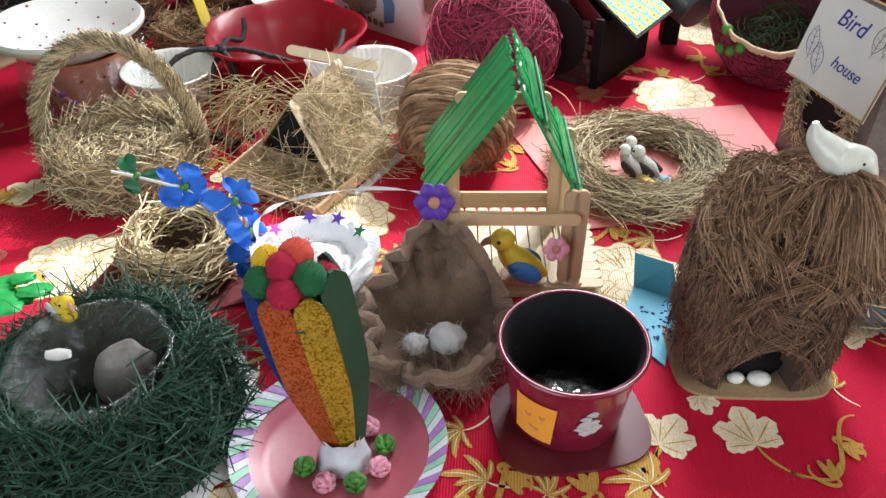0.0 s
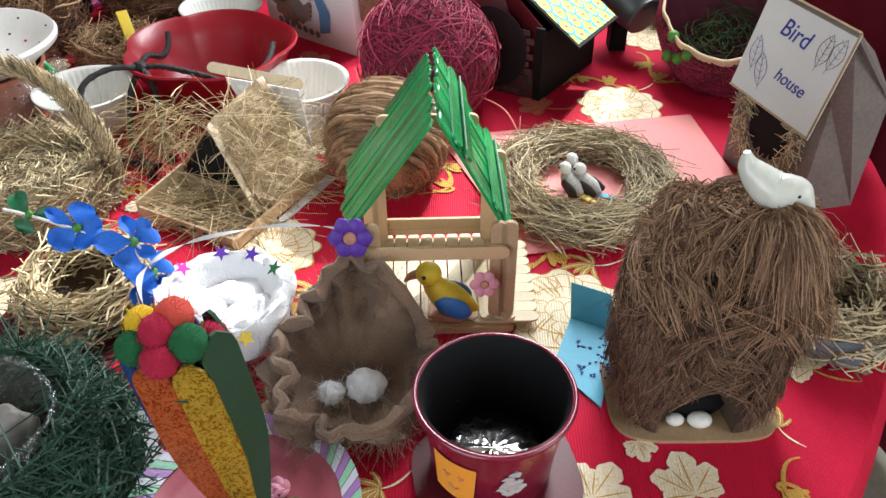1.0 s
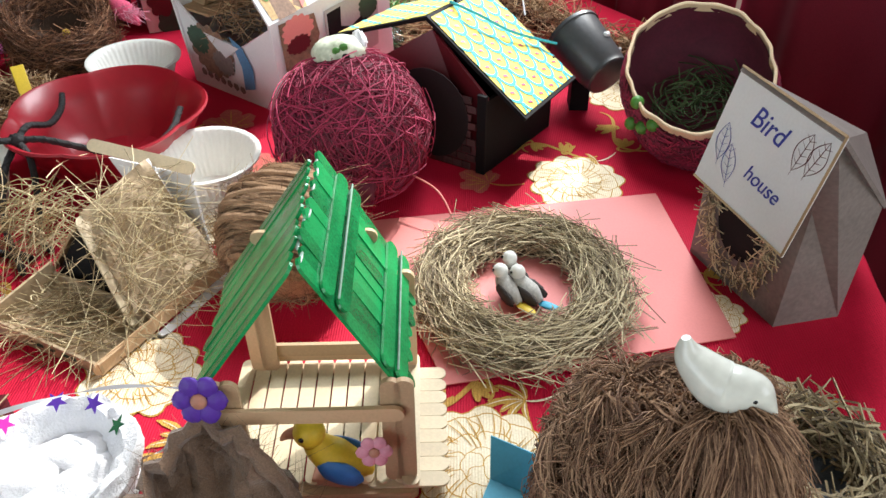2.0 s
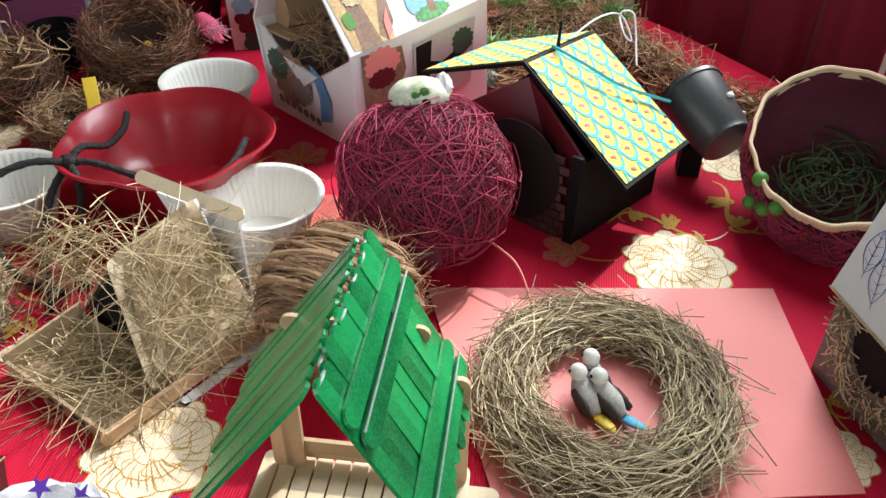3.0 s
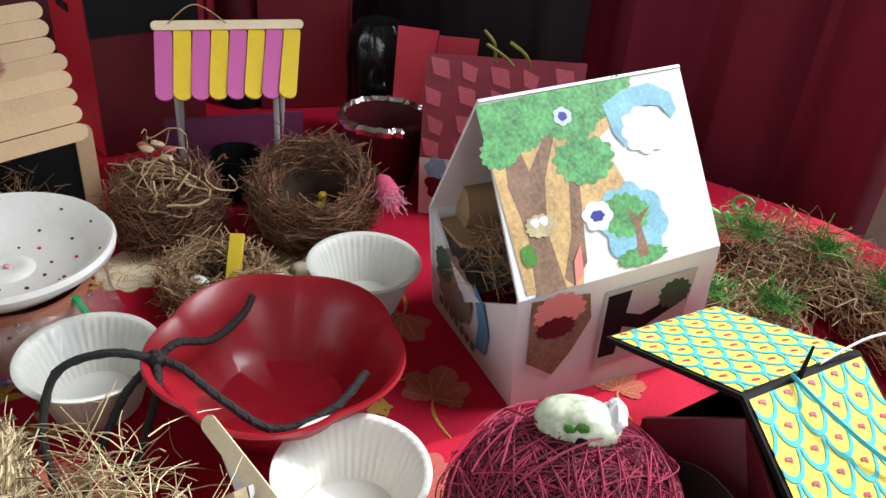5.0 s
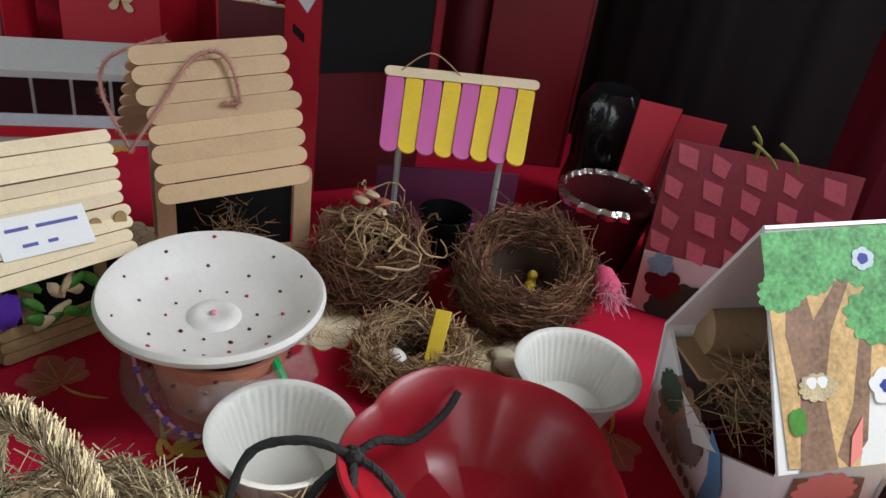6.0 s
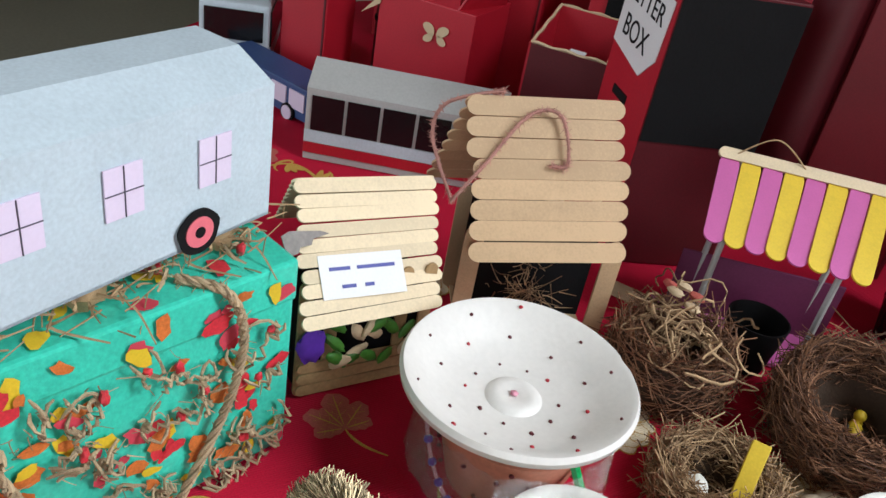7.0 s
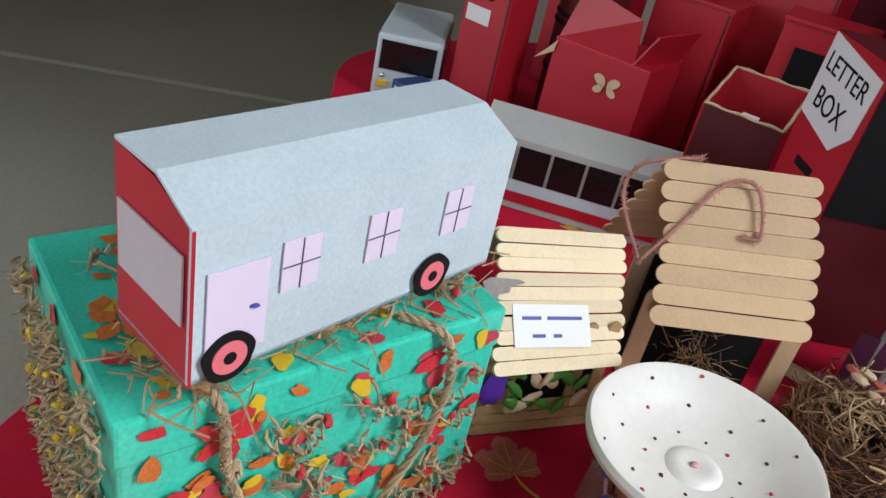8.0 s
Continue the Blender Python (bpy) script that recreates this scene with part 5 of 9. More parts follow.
# ---- wound balls ----
def balls():
    t = thing("coir_ball_nest", 0.055, 0.836, 0, 0, "round nest wound from thick brown coir rope", "nest")
    part("core", Geo().ball((0, 0, 0.05), (0.0565, 0.0585, 0.05), 28, 18, 0.05, 6), COIRMID, t)
    g = Geo()
    rr = random.Random(50)
    tip = pose(0, 0, 0, -58, 12, 0)

    def turned(p):
        v = tip @ Vector(p)
        return (v.x, v.y, max(0.002, v.z + 0.05))
    for k in range(34):
        z = 0.003 + 0.0029 * k
        h = (z - 0.05) / 0.052
        r = 0.0585 * math.sqrt(max(0.03, 1 - h * h))
        tx, ty, ph = rr.uniform(-0.12, 0.12), rr.uniform(-0.12, 0.12), rr.uniform(0, 6)
        for j in range(40):
            off = rr.uniform(-0.002, 0.0035)
            dz, ph2 = rr.uniform(-0.0035, 0.0035), rr.uniform(0, 6)
            a0 = rr.uniform(0, 6.283)
            g.tube([turned(((r + off) * math.cos(a0 + a), (r + off) * math.sin(a0 + a), z - 0.05 + tx * r * math.cos(a0 + a) + ty * r * math.sin(a0 + a) + dz + 0.0022 * math.sin(4 * a + ph2) + 0.002 * math.sin(2 * a + ph))) for a in np.linspace(0, rr.uniform(0.8, 2.6), 12)], rr.uniform(0.0003, 0.0007), 3, cap=False)
    part("rope", g, COIRMID, t, kind="stuff")
    for k in range(15):
        h = -0.86 + 1.72 * k / 14
        r = 0.0590 * math.sqrt(1 - h * h) + 0.0006
        tx, ty, ph = rr.uniform(-0.14, 0.14), rr.uniform(-0.14, 0.14), rr.uniform(0, 6)
        ring = [turned(((r + 0.0012 * math.sin(5 * a + ph)) * math.cos(a), (r + 0.0012 * math.sin(5 * a + ph)) * math.sin(a), 0.052 * h + tx * r * math.cos(a) + ty * r * math.sin(a) + 0.0016 * math.sin(3 * a + ph))) for a in np.linspace(0, 6.283, 60)]
        part("coir_coil", Geo().tube(ring, [0.0030 + 0.0008 * math.sin(0.9 * i_ + ph) + 0.0004 * math.sin(2.7 * i_) for i_ in range(60)], 7, cap=False), COIRMID, t)
    def at(r):
        d = Vector((r.gauss(0, 1), r.gauss(0, 1), r.gauss(0, 1))).normalized()
        return Vector((d.x * 0.058, d.y * 0.06, 0.05 + d.z * 0.049)), d.cross(Vector((r.gauss(0, 1), r.gauss(0, 1), r.gauss(0, 1)))) + d * 0.3
    part("fuzz", scatter_strands(Geo(), 1800, at, 0.018, 0.0003, 51, 0.7), COIRMID, t, kind="stuff")

    t = thing("yarn_ball_nest", 0.092, 0.985, 0, 0, "maroon yarn-wound ball nest with a hollow top", "nest")
    part("core", Geo().ball((0, 0, 0.071), (0.0715, 0.0715, 0.068), 32, 22, 0.06, 3), MAROONSHADE, t)
    g = Geo()
    sphere_strands(g, 2600, (0, 0, 0.071), (0.0735, 0.0735, 0.069), 0.0006, 52, (0.5, 2.0), None, 1, 0.05)
    part("yarn", g, MAROON, t, kind="stuff")
    # Dark ball set in the windings stands for a shaded hollow.
    part("entrance", Geo().ball((0.012, -0.066, 0.044), (0.017, 0.010, 0.018), 20, 12, 0.25, 3), MAROONSHADE, t, "dark ball painting the shade of a hollow in the yarn")
    g = Geo()
    sphere_strands(g, 260, (0, 0, 0.071), (0.0750, 0.0750, 0.070), 0.0006, 53, (0.3, 1.2), None, 1, 0.10)
    part("loose_yarn", g, BRIGHTYARN, t, "loose brighter crimson strands", kind="stuff")
    tail = [(0.06, -0.03, 0.035), (0.085, -0.05, 0.030), (0.10, -0.075, 0.015), (0.105, -0.10, 0.002), (0.098, -0.12, 0.002)]
    part("yarn_tail", Geo().tube(smooth_line(tail, 24), 0.001, 5), PINKPAPER, t)
    e = thing("painted_egg", 0.083, 1.0, 0.128, 15, "pale shell painted with green leaves on the yarn ball", "egg")
    part("shell", Geo().ball((0, 0, 0.014), (0.026, 0.018, 0.016), 24, 16, 0.06), PAINTEDEGG, e)
    part("cap", Geo().ball((0.020, 0.006, 0.020), (0.008, 0.012, 0.010), 20, 12, 0.35, 4), PAPER, e, "torn white paper cap")
    for x, y, z in ((-0.004, -0.015, 0.022), (0.003, -0.015, 0.025), (0.004, -0.017, 0.016)):
        part("leaf", Geo().ball((x, y, z), (0.0042, 0.002, 0.0035), 10, 8, 0.3), LEAF if z > 0.02 else BLACK, e)


BRIGHTYARN = mat("crimson_yarn", (0.34, 0.022, 0.07), 0.7, 0.4, 900, 60, 0.15, island=0.8)
PAINTEDEGG = mat("mottled_shell", (0.50, 0.52, 0.42), 0.5, 1.2, 140, 45, 0.08, dark=(0.20, 0.24, 0.14))
balls()


def panel(corners, thick, mname="panel"):
    """A flat sheet with thickness from three or four corners."""
    c = [Vector(p) for p in corners]
    nrm = (c[1] - c[0]).cross(c[-1] - c[0]).normalized() * thick
    n = len(c)
    return Geo().add([*c, *[p - nrm for p in c]], [tuple(range(n)), tuple(range(n, 2 * n))[::-1]] + [(i, n + i, n + (i + 1) % n, (i + 1) % n) for i in range(n)])


def on(corners):
    """The pose of a sheet: x along its first edge, y along its last, z out of it; and its two lengths."""
    a, b, d = Vector(corners[0]), Vector(corners[1]), Vector(corners[-1])
    x = (b - a).normalized()
    z = x.cross(d - a).normalized()
    y = z.cross(x)
    m = Matrix((x, y, z)).transposed().to_4x4()
    m.translation = a
    return m, (b - a).length, (d - a).dot(y)


def letters(text, size, m, material, parent, name="lettering", extrude=0.0002, font_shear=0.0):
    """Real characters in the built-in font, turned into a mesh."""
    cu = bpy.data.curves.new(name, "FONT")
    cu.body, cu.size, cu.extrude, cu.align_x, cu.align_y, cu.shear = text, size, extrude, "CENTER", "CENTER", font_shear
    tmp = new(name, cu)
    me = bpy.data.meshes.new_from_object(tmp)
    bpy.data.objects.remove(tmp)
    me.materials.clear()
    me.materials.append(material)
    ob = new(name, me)
    ob.parent, ob.matrix_basis = parent, m
    return ob


# ---- grey bird house with its lettered roof ----
def bird_house():
    t = thing("card_bird_house", 0, 0, 0, 0, "grey painted card bird house with lettered white roof", "bird house")
    # front gable, its side wall, the white roof sheet and the far slope
    A, B, C, D = (0.458, 0.785, 0), (0.516, 0.799, 0), (0.555, 0.915, 0), (0.425, 0.905, 0)
    up = lambda p, z: (p[0], p[1], z)
    tl, tr, br, bl = (0.409, 0.858, 0.196), (0.445, 0.750, 0.198), (0.424, 0.742, 0.107), (0.388, 0.850, 0.105)
    part("side_wall", panel([A, B, up(B, 0.112), (0.447, 0.762, 0.19), up(A, 0.115)], 0.004), MUDGREY, t, smooth=False)
    part("front_wall", panel([(0.412, 0.885, 0), A, up(A, 0.115), (0.408, 0.878, 0.12)], 0.004), MUDGREY, t, smooth=False)
    part("back_wall", panel([B, C, up(C, 0.1), up(B, 0.108)], 0.004), MUDGREY, t, smooth=False)
    part("far_wall", panel([C, D, up(D, 0.1), up(C, 0.1)], 0.004), MUDGREY, t, smooth=False)
    part("far_slope", panel([tr, (0.520, 0.800, 0.112), (0.552, 0.918, 0.108), tl], 0.003), MUDGREY, t, smooth=False)
    # Black disc on the unpierced wall stands for the hole's shade.
    hole = Geo()
    m, w, h = on([(0.412, 0.885, 0), A, up(A, 0.115), (0.408, 0.878, 0.12)])
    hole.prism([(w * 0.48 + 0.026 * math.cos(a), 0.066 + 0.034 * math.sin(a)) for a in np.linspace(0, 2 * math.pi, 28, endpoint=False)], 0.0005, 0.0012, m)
    part("entrance", hole, BLACK, t, "black disc painting the shade in the entrance hole")
    st = Geo()
    rr = random.Random(61)
    for _ in range(420):
        a = rr.uniform(0, 6.283)
        r0 = rr.uniform(1.0, 1.5)
        p = Vector((w * 0.48 + 0.029 * r0 * math.cos(a), 0.064 + 0.036 * r0 * math.sin(a), 0.0015))
        if not (0 < p.x < w and 0 < p.y < 0.115):
            continue
        d = Vector((rr.gauss(0, 1), rr.gauss(-0.5, 1), 0.1)).normalized() * rr.uniform(0.008, 0.02)
        st.tube([m @ p, m @ (p + d * 0.5 + Vector((0, 0, 0.002))), m @ (p + d)], 0.0006, 3, cap=False)
    part("straw_trim", st, HAY, t, kind="stuff")
    part("roof_sheet", panel([bl, br, tr, tl], 0.002), PAPER, t, "white paper roof with blue handwriting", smooth=False)
    rm, rw, rh = on([bl, br, tr, tl])
    letters("Bird", 0.0225, rm @ pose(rw * 0.44, rh * 0.74, 0.0006, 0, 0, -3), INKBLUE, t, font_shear=0.25)
    letters("house", 0.0165, rm @ pose(rw * 0.60, rh * 0.34, 0.0006, 0, 0, -3), INKBLUE, t, font_shear=0.25)
    for cx, cy, turn in ((0.13, 0.42, 8), (0.26, 0.30, 20), (0.78, 0.74, -8), (0.90, 0.76, -14)):
        lf = Geo()
        mm = rm @ pose(rw * cx, rh * cy, 0.0007, 0, 0, turn)
        for sg in (-1, 1):
            lf.ribbon([(sg * 0.0075 * math.sin(math.pi * u), 0.030 * (u - 0.5)) for u in np.linspace(0, 1, 14)], 0.0008, 0, mm)
        lf.ribbon([(0, 0.034 * (u - 0.55)) for u in np.linspace(0, 1, 5)], 0.0007, 0, mm)
        for k in range(4):
            y = 0.018 * (k / 3 - 0.5)
            lf.ribbon([(-0.005, y + 0.003), (0, y), (0.005, y + 0.003)], 0.0005, 0, mm)
        part("drawn_leaf", lf, DEEPRED if cx > 0.5 else INKBLUE, t, smooth=False)
    ed = Geo()
    for p, q in ((br, tr), (tr, tl), (bl, br)):
        a, b = Vector(p), Vector(q)
        ed.tube([a + (b - a) * u + Vector((0, 0, 0.0012)) for u in np.linspace(0, 1, 12)], 0.0012, 4)
    part("glued_edge", ed, CARDBROWN, t)


bird_house()


# ---- cyan card and yarn nest beside the hut ----
def card():
    t = thing("folded_card", 0, 0, 0, 0, "cyan paper card folded up at one end", "card")
    part("leaf", panel([(0.203, 0.575, 0.002), (0.235, 0.535, 0.002), (0.258, 0.612, 0.004), (0.222, 0.628, 0.004)], 0.0015), CYAN, t, smooth=False)
    part("leaf", panel([(0.222, 0.628, 0.004), (0.258, 0.612, 0.004), (0.252, 0.628, 0.03), (0.222, 0.645, 0.028)], 0.0015), CYAN, t, smooth=False)
    g = Geo()
    rr = random.Random(70)
    for _ in range(40):
        g.ball((rr.uniform(0.222, 0.248), rr.uniform(0.56, 0.605), 0.0035), (0.0014, 0.001, 0.0006), 6, 4, 0.4)
    part("ink_spot", g, INKBLUE, t, kind="stuff")
    n = thing("yarn_nest", 0.43, 0.62, 0, 0, "grey hay nest in a blue-grey wool wrap", "nest")
    g = Geo()
    ring_strands(g, 700, 0.036, 0.014, 0.05, 0.0008, (0.3, 1.2), 71, 0.6, 0.004, 1.15, 0.01)
    part("hay", g, HAY, n, kind="stuff")
    part("wrap", Geo().lathe([(0.03, 0.001), (0.048, 0.01), (0.054, 0.034), (0.051, 0.036), (0.045, 0.012), (0.0, 0.006)], 40, shape=lambda a, h: 1 + 0.06 * math.sin(7 * a + 100 * h)), mat("blue_grey_wool", (0.12, 0.15, 0.19), 0.9, 0.35, 700, 40, 0.4, sheen=0.4), n)


card()


# ---- maroon yarn basket ----
def yarn_basket():
    t = thing("yarn_basket", 0.462, 1.10, 0, 0, "maroon netted yarn basket with a beige felt rim", "basket")
    t.matrix_world = pose(0.455, 1.09, 0) @ Matrix.Diagonal((0.9, 0.9, 0.9, 1))
    lean = pose(-0.002, -0.002, 0.068, 23, -14, 0)
    part("shell", Geo().lathe([(0.0, -0.054), (0.05, -0.050), (0.080, -0.022), (0.086, 0.012), (0.078, 0.042)], 48, lean, lambda a, h: 1.0 + 0.22 * math.sin(a) ** 2), MAROONSHADE, t)
    g = Geo()
    rr = random.Random(81)
    for _ in range(1100):
        a0, sp = rr.uniform(0, 6.283), rr.uniform(-0.9, 0.9)
        z0, z1 = rr.uniform(-0.05, 0.042), rr.uniform(-0.05, 0.042)
        pts = []
        for k in range(7):
            u = k / 6
            z = z0 + (z1 - z0) * u
            r = float(np.interp(z, [-0.054, -0.05, -0.022, 0.012, 0.042], [0.01, 0.05, 0.081, 0.087, 0.079])) + rr.uniform(0.0005, 0.003)
            a = a0 + sp * u
            r *= 1.0 + 0.22 * math.sin(a) ** 2
            v = lean @ Vector((r * math.cos(a), r * math.sin(a), z))
            pts.append((v.x, v.y, max(0.002, v.z)))
        g.tube(pts, rr.uniform(0.0006, 0.0014), 4, cap=False)
    part("netting", g, MAROON, t, kind="stuff")
    # Inside takes the darker maroon, so the hollow's shade is in its colour.
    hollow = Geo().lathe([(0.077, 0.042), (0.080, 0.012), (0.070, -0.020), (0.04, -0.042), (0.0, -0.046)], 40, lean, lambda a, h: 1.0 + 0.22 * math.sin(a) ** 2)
    part("hollow", hollow, MAROONSHADE, t, "inside surface in darker maroon for its shade")
    rim = Geo()
    rim.lathe([(0.0775, 0.036), (0.0800, 0.036), (0.0812, 0.042), (0.0808, 0.047), (0.0795, 0.0478), (0.0775, 0.047), (0.0775, 0.036)], 160, lean @ Matrix.Shear("XY", 4, (0.0, 0.0)), lambda a, h: (1.0 + 0.22 * math.sin(a) ** 2) * (1 + 0.012 * math.sin(9 * a) + 0.008 * math.sin(17 * a + 1)))
    part("rim", rim, BEIGE, t, "beige felt rim band")
    g = Geo()
    ring_strands(g, 160, 0.03, 0.03, 0.02, 0.0009, (0.3, 1.3), 82, 0.6, 0.0)
    ob = part("moss", g, MOSS, t, kind="stuff", m=lean @ pose(0, 0, -0.03))
    for k, (a, z) in enumerate(((3.6, 0.075), (3.75, 0.05), (3.55, 0.045), (3.9, 0.06))):
        part("bead", Geo().ball((0.092 * math.cos(a), 0.105 * math.sin(a), z), 0.008, 12, 8), LEAF, t, "glossy green bead")


yarn_basket()


# ---- yellow scale-roofed house ----
def yellow_house():
    t = thing("scale_roof_house", 0, 0, 0, 0, "dark card house with a yellow and turquoise scale-pattern roof", "bird house")
    L, AF, Bc, R, AB, BL = (0.054, 1.153, 0.095), (0.162, 1.079, 0.146), (0.262, 0.991, 0.078), (0.323, 1.102, 0.069), (0.223, 1.190, 0.137), (0.115, 1.264, 0.086)
    slopes = ([AF, Bc, R, AB], [L, AF, AB, BL])
    ZP = mat("magenta_print", (0.45, 0.05, 0.13), 0.5, 0.2, 300, 40, 0)
    YP = mat("yellow_print", (0.80, 0.62, 0.09), 0.75, 0.06, 300, 20, 0.02)
    TP = mat("turquoise_print", (0.05, 0.45, 0.52), 0.75, 0.12, 300, 20, 0.0)
    for si, c in enumerate(slopes):
        part("roof_panel", panel(c, 0.004), BLACK, t, smooth=False)
        m, w, h = on(c)
        # parallelogram frame of the slope
        o, ex, ey = Vector(c[0]), Vector(c[1]) - Vector(c[0]), Vector(c[3]) - Vector(c[0])
        nz = ex.cross(ey).normalized()
        at = lambda u, v, k: o + ex * u + ey * v + nz * k
        e = 0.025
        part("printed_sheet", Geo().add([at(e, e, 0.0008), at(1 - e, e, 0.0008), at(1 - e, 1 - e, 0.0008), at(e, 1 - e, 0.0008)], [(0, 1, 2, 3)]), YP, t, "yellow printed paper", smooth=False)
        arcs, marks = Geo(), Geo()
        rows_, cols_ = (8, 5)
        for i in range(rows_):
            for j in range(-1, cols_ + 1):
                cu, cv = (i + 0.2) / rows_, (j + 0.5 + 0.5 * (i % 2)) / cols_
                pts_o, pts_i = [], []
                ok = True
                for a in np.linspace(-math.pi / 2, math.pi / 2, 10):
                    u, v = cu + 0.130 * math.cos(a) * 0.95, cv + 0.5 / cols_ * math.sin(a)
                    u2, v2 = cu + 0.102 * math.cos(a) * 0.95, cv + 0.39 / cols_ * math.sin(a)
                    cl = lambda q: min(max(q, e), 1 - e)
                    pts_o.append(at(cl(u), cl(v), 0.0014))
                    pts_i.append(at(cl(u2), cl(v2), 0.0014))
                if cv < -0.05 or cv > 1.05:
                    continue
                arcs.add([*pts_o, *pts_i], [(k, k + 1, 10 + k + 1, 10 + k) for k in range(9)])
                if 0.06 < cv < 0.94 and cu + 0.05 < 0.97:
                    d1, d2 = 0.11 / cols_, 0.17 / cols_
                    marks.add([at(cu + 0.012, cv - d1, 0.0015), at(cu + 0.030, cv - d1, 0.0015), at(cu + 0.034, cv + 0.02 / cols_, 0.0015), at(cu + 0.052, cv + d2 * 0.6, 0.0015), at(cu + 0.022, cv + d2 * 0.7, 0.0015)], [(0, 1, 2, 3, 4)])
        part("printed_scales", arcs, TP, t, smooth=False, kind="stuff")
        part("printed_marks", marks, ZP, t, smooth=False, kind="stuff")
    # body under the roof
    a, b, c2, d = (0.108, 1.075), (0.224, 1.012), (0.300, 1.118), (0.165, 1.185)
    up = lambda p, z: (p[0], p[1], z)
    apex = (0.168, 1.072, 0.135)
    part("front_wall", panel([up(a, 0), up(b, 0), up(b, 0.088), apex, up(a, 0.10)], 0.004), DEEPRED, t, smooth=False)
    part("side_wall", panel([up(b, 0), up(c2, 0), up(c2, 0.085), up(b, 0.085)], 0.004), BLACK, t, smooth=False)
    part("back_wall", panel([up(c2, 0), up(d, 0), up(d, 0.09), (0.225, 1.16, 0.125), up(c2, 0.085)], 0.004), BLACK, t, smooth=False)
    part("side_wall", panel([up(d, 0), up(a, 0), up(a, 0.09), up(d, 0.09)], 0.004), BLACK, t, smooth=False)
    m, w, h = on([up(a, 0), up(b, 0), up(b, 0.088), up(a, 0.10)])
    # Disc in flat black paints the shaded opening onto the front wall.
    part("opening", Geo().prism([(w * 0.50 + 0.046 * math.cos(q), 0.056 + 0.050 * math.sin(q)) for q in np.linspace(0, 2 * math.pi, 32, endpoint=False)], 0.0008, 0.0016, m), BLACKCLOTHSHADE, t, "black disc painting the shade in the round opening")
    g = Geo()
    for k in range(2):
        part("trim", Geo().box(0.004 + k * (w - 0.008), 0.047, 0.002, 0.010, 0.09, 0.004, m), BLACK, t, smooth=False)
    br = Geo()
    rr = random.Random(90)
    for i in range(9):
        for j in range(12):
            x, y = w * (j + 0.5 * (i % 2)) / 12, 0.006 + 0.0095 * i
            if ((x - w * 0.47) / 0.043) ** 2 + ((y - 0.055) / 0.051) ** 2 > 1 and 0.008 < x < w - 0.012:
                br.box(x, y, 0.0008, w / 13.5, 0.0075, 0.0012, m)
    part("painted_brick", br, mat("brick_print", (0.07, 0.035, 0.038), 0.7, 0.4, 300, 40, 0.05, island=1.2), t, smooth=False, kind="stuff")
    # nail, turquoise thread and white wire on the ridge
    part("nail", Geo().tube([(0.19, 1.125, 0.142), (0.191, 1.127, 0.168)], [0.0022, 0.001], 6), BLACK, t)
    part("thread", Geo().tube(smooth_line([(0.185, 1.12, 0.146), (0.215, 1.105, 0.138), (0.25, 1.11, 0.118), (0.285, 1.125, 0.102), (0.302, 1.13, 0.096)], 20), 0.0016, 5), TP, t, "turquoise thread")
    wire = smooth_line([(0.20, 1.15, 0.142), (0.225, 1.190, 0.150), (0.248, 1.215, 0.146), (0.262, 1.205, 0.125), (0.255, 1.205, 0.128), (0.248, 1.225, 0.140), (0.252, 1.23, 0.145), (0.262, 1.232, 0.142), (0.266, 1.22, 0.128), (0.268, 1.205, 0.115), (0.27, 1.19, 0.104)], 60)
    part("wire", Geo().tube(wire, 0.0010, 6), PAPER, t, "looped white wire")


yellow_house()


def black_pot():
    t = thing("black_pot", 0.338, 1.165, 0, 0, "tilted dark grey plastic pot with small hearts", "pot")
    m = along((0.372 - 0.338, 1.115 - 1.165, 0.052), (0.318 - 0.338, 1.195 - 1.165, 0.088)) @ pose(0, 0, 0, 0, 90, 0) @ Matrix.Scale(0.82, 4)
    part("shell", Geo().lathe([(0.0, -0.042), (0.030, -0.042), (0.032, -0.04), (0.032, -0.032), (0.0335, -0.030), (0.041, 0.040), (0.043, 0.041), (0.043, 0.046), (0.040, 0.046), (0.031, -0.03), (0.0, -0.034)], 40, m), mat("dark_grey_plastic", (0.045, 0.048, 0.052), 0.4, 0.25, 200, 30, 0.05), t)
    g = Geo()
    for a, z, s in ((200, 0.0, 1), (235, 0.012, 0.7), (250, -0.015, 0.8)):
        b = math.radians(a)
        r = 0.038
        for d in (-0.0022, 0.0022):
            g.ball(m @ Vector((r * math.cos(b) + d * math.sin(b), r * math.sin(b) - d * math.cos(b), z)), 0.0028 * s, 8, 6)
    part("heart", g, COTTON, t, "tiny white hearts", kind="stuff")
    part("support", Geo().box(0.0, 0.004, 0.018, 0.022, 0.026, 0.036), BLACK, t, smooth=False)


black_pot()


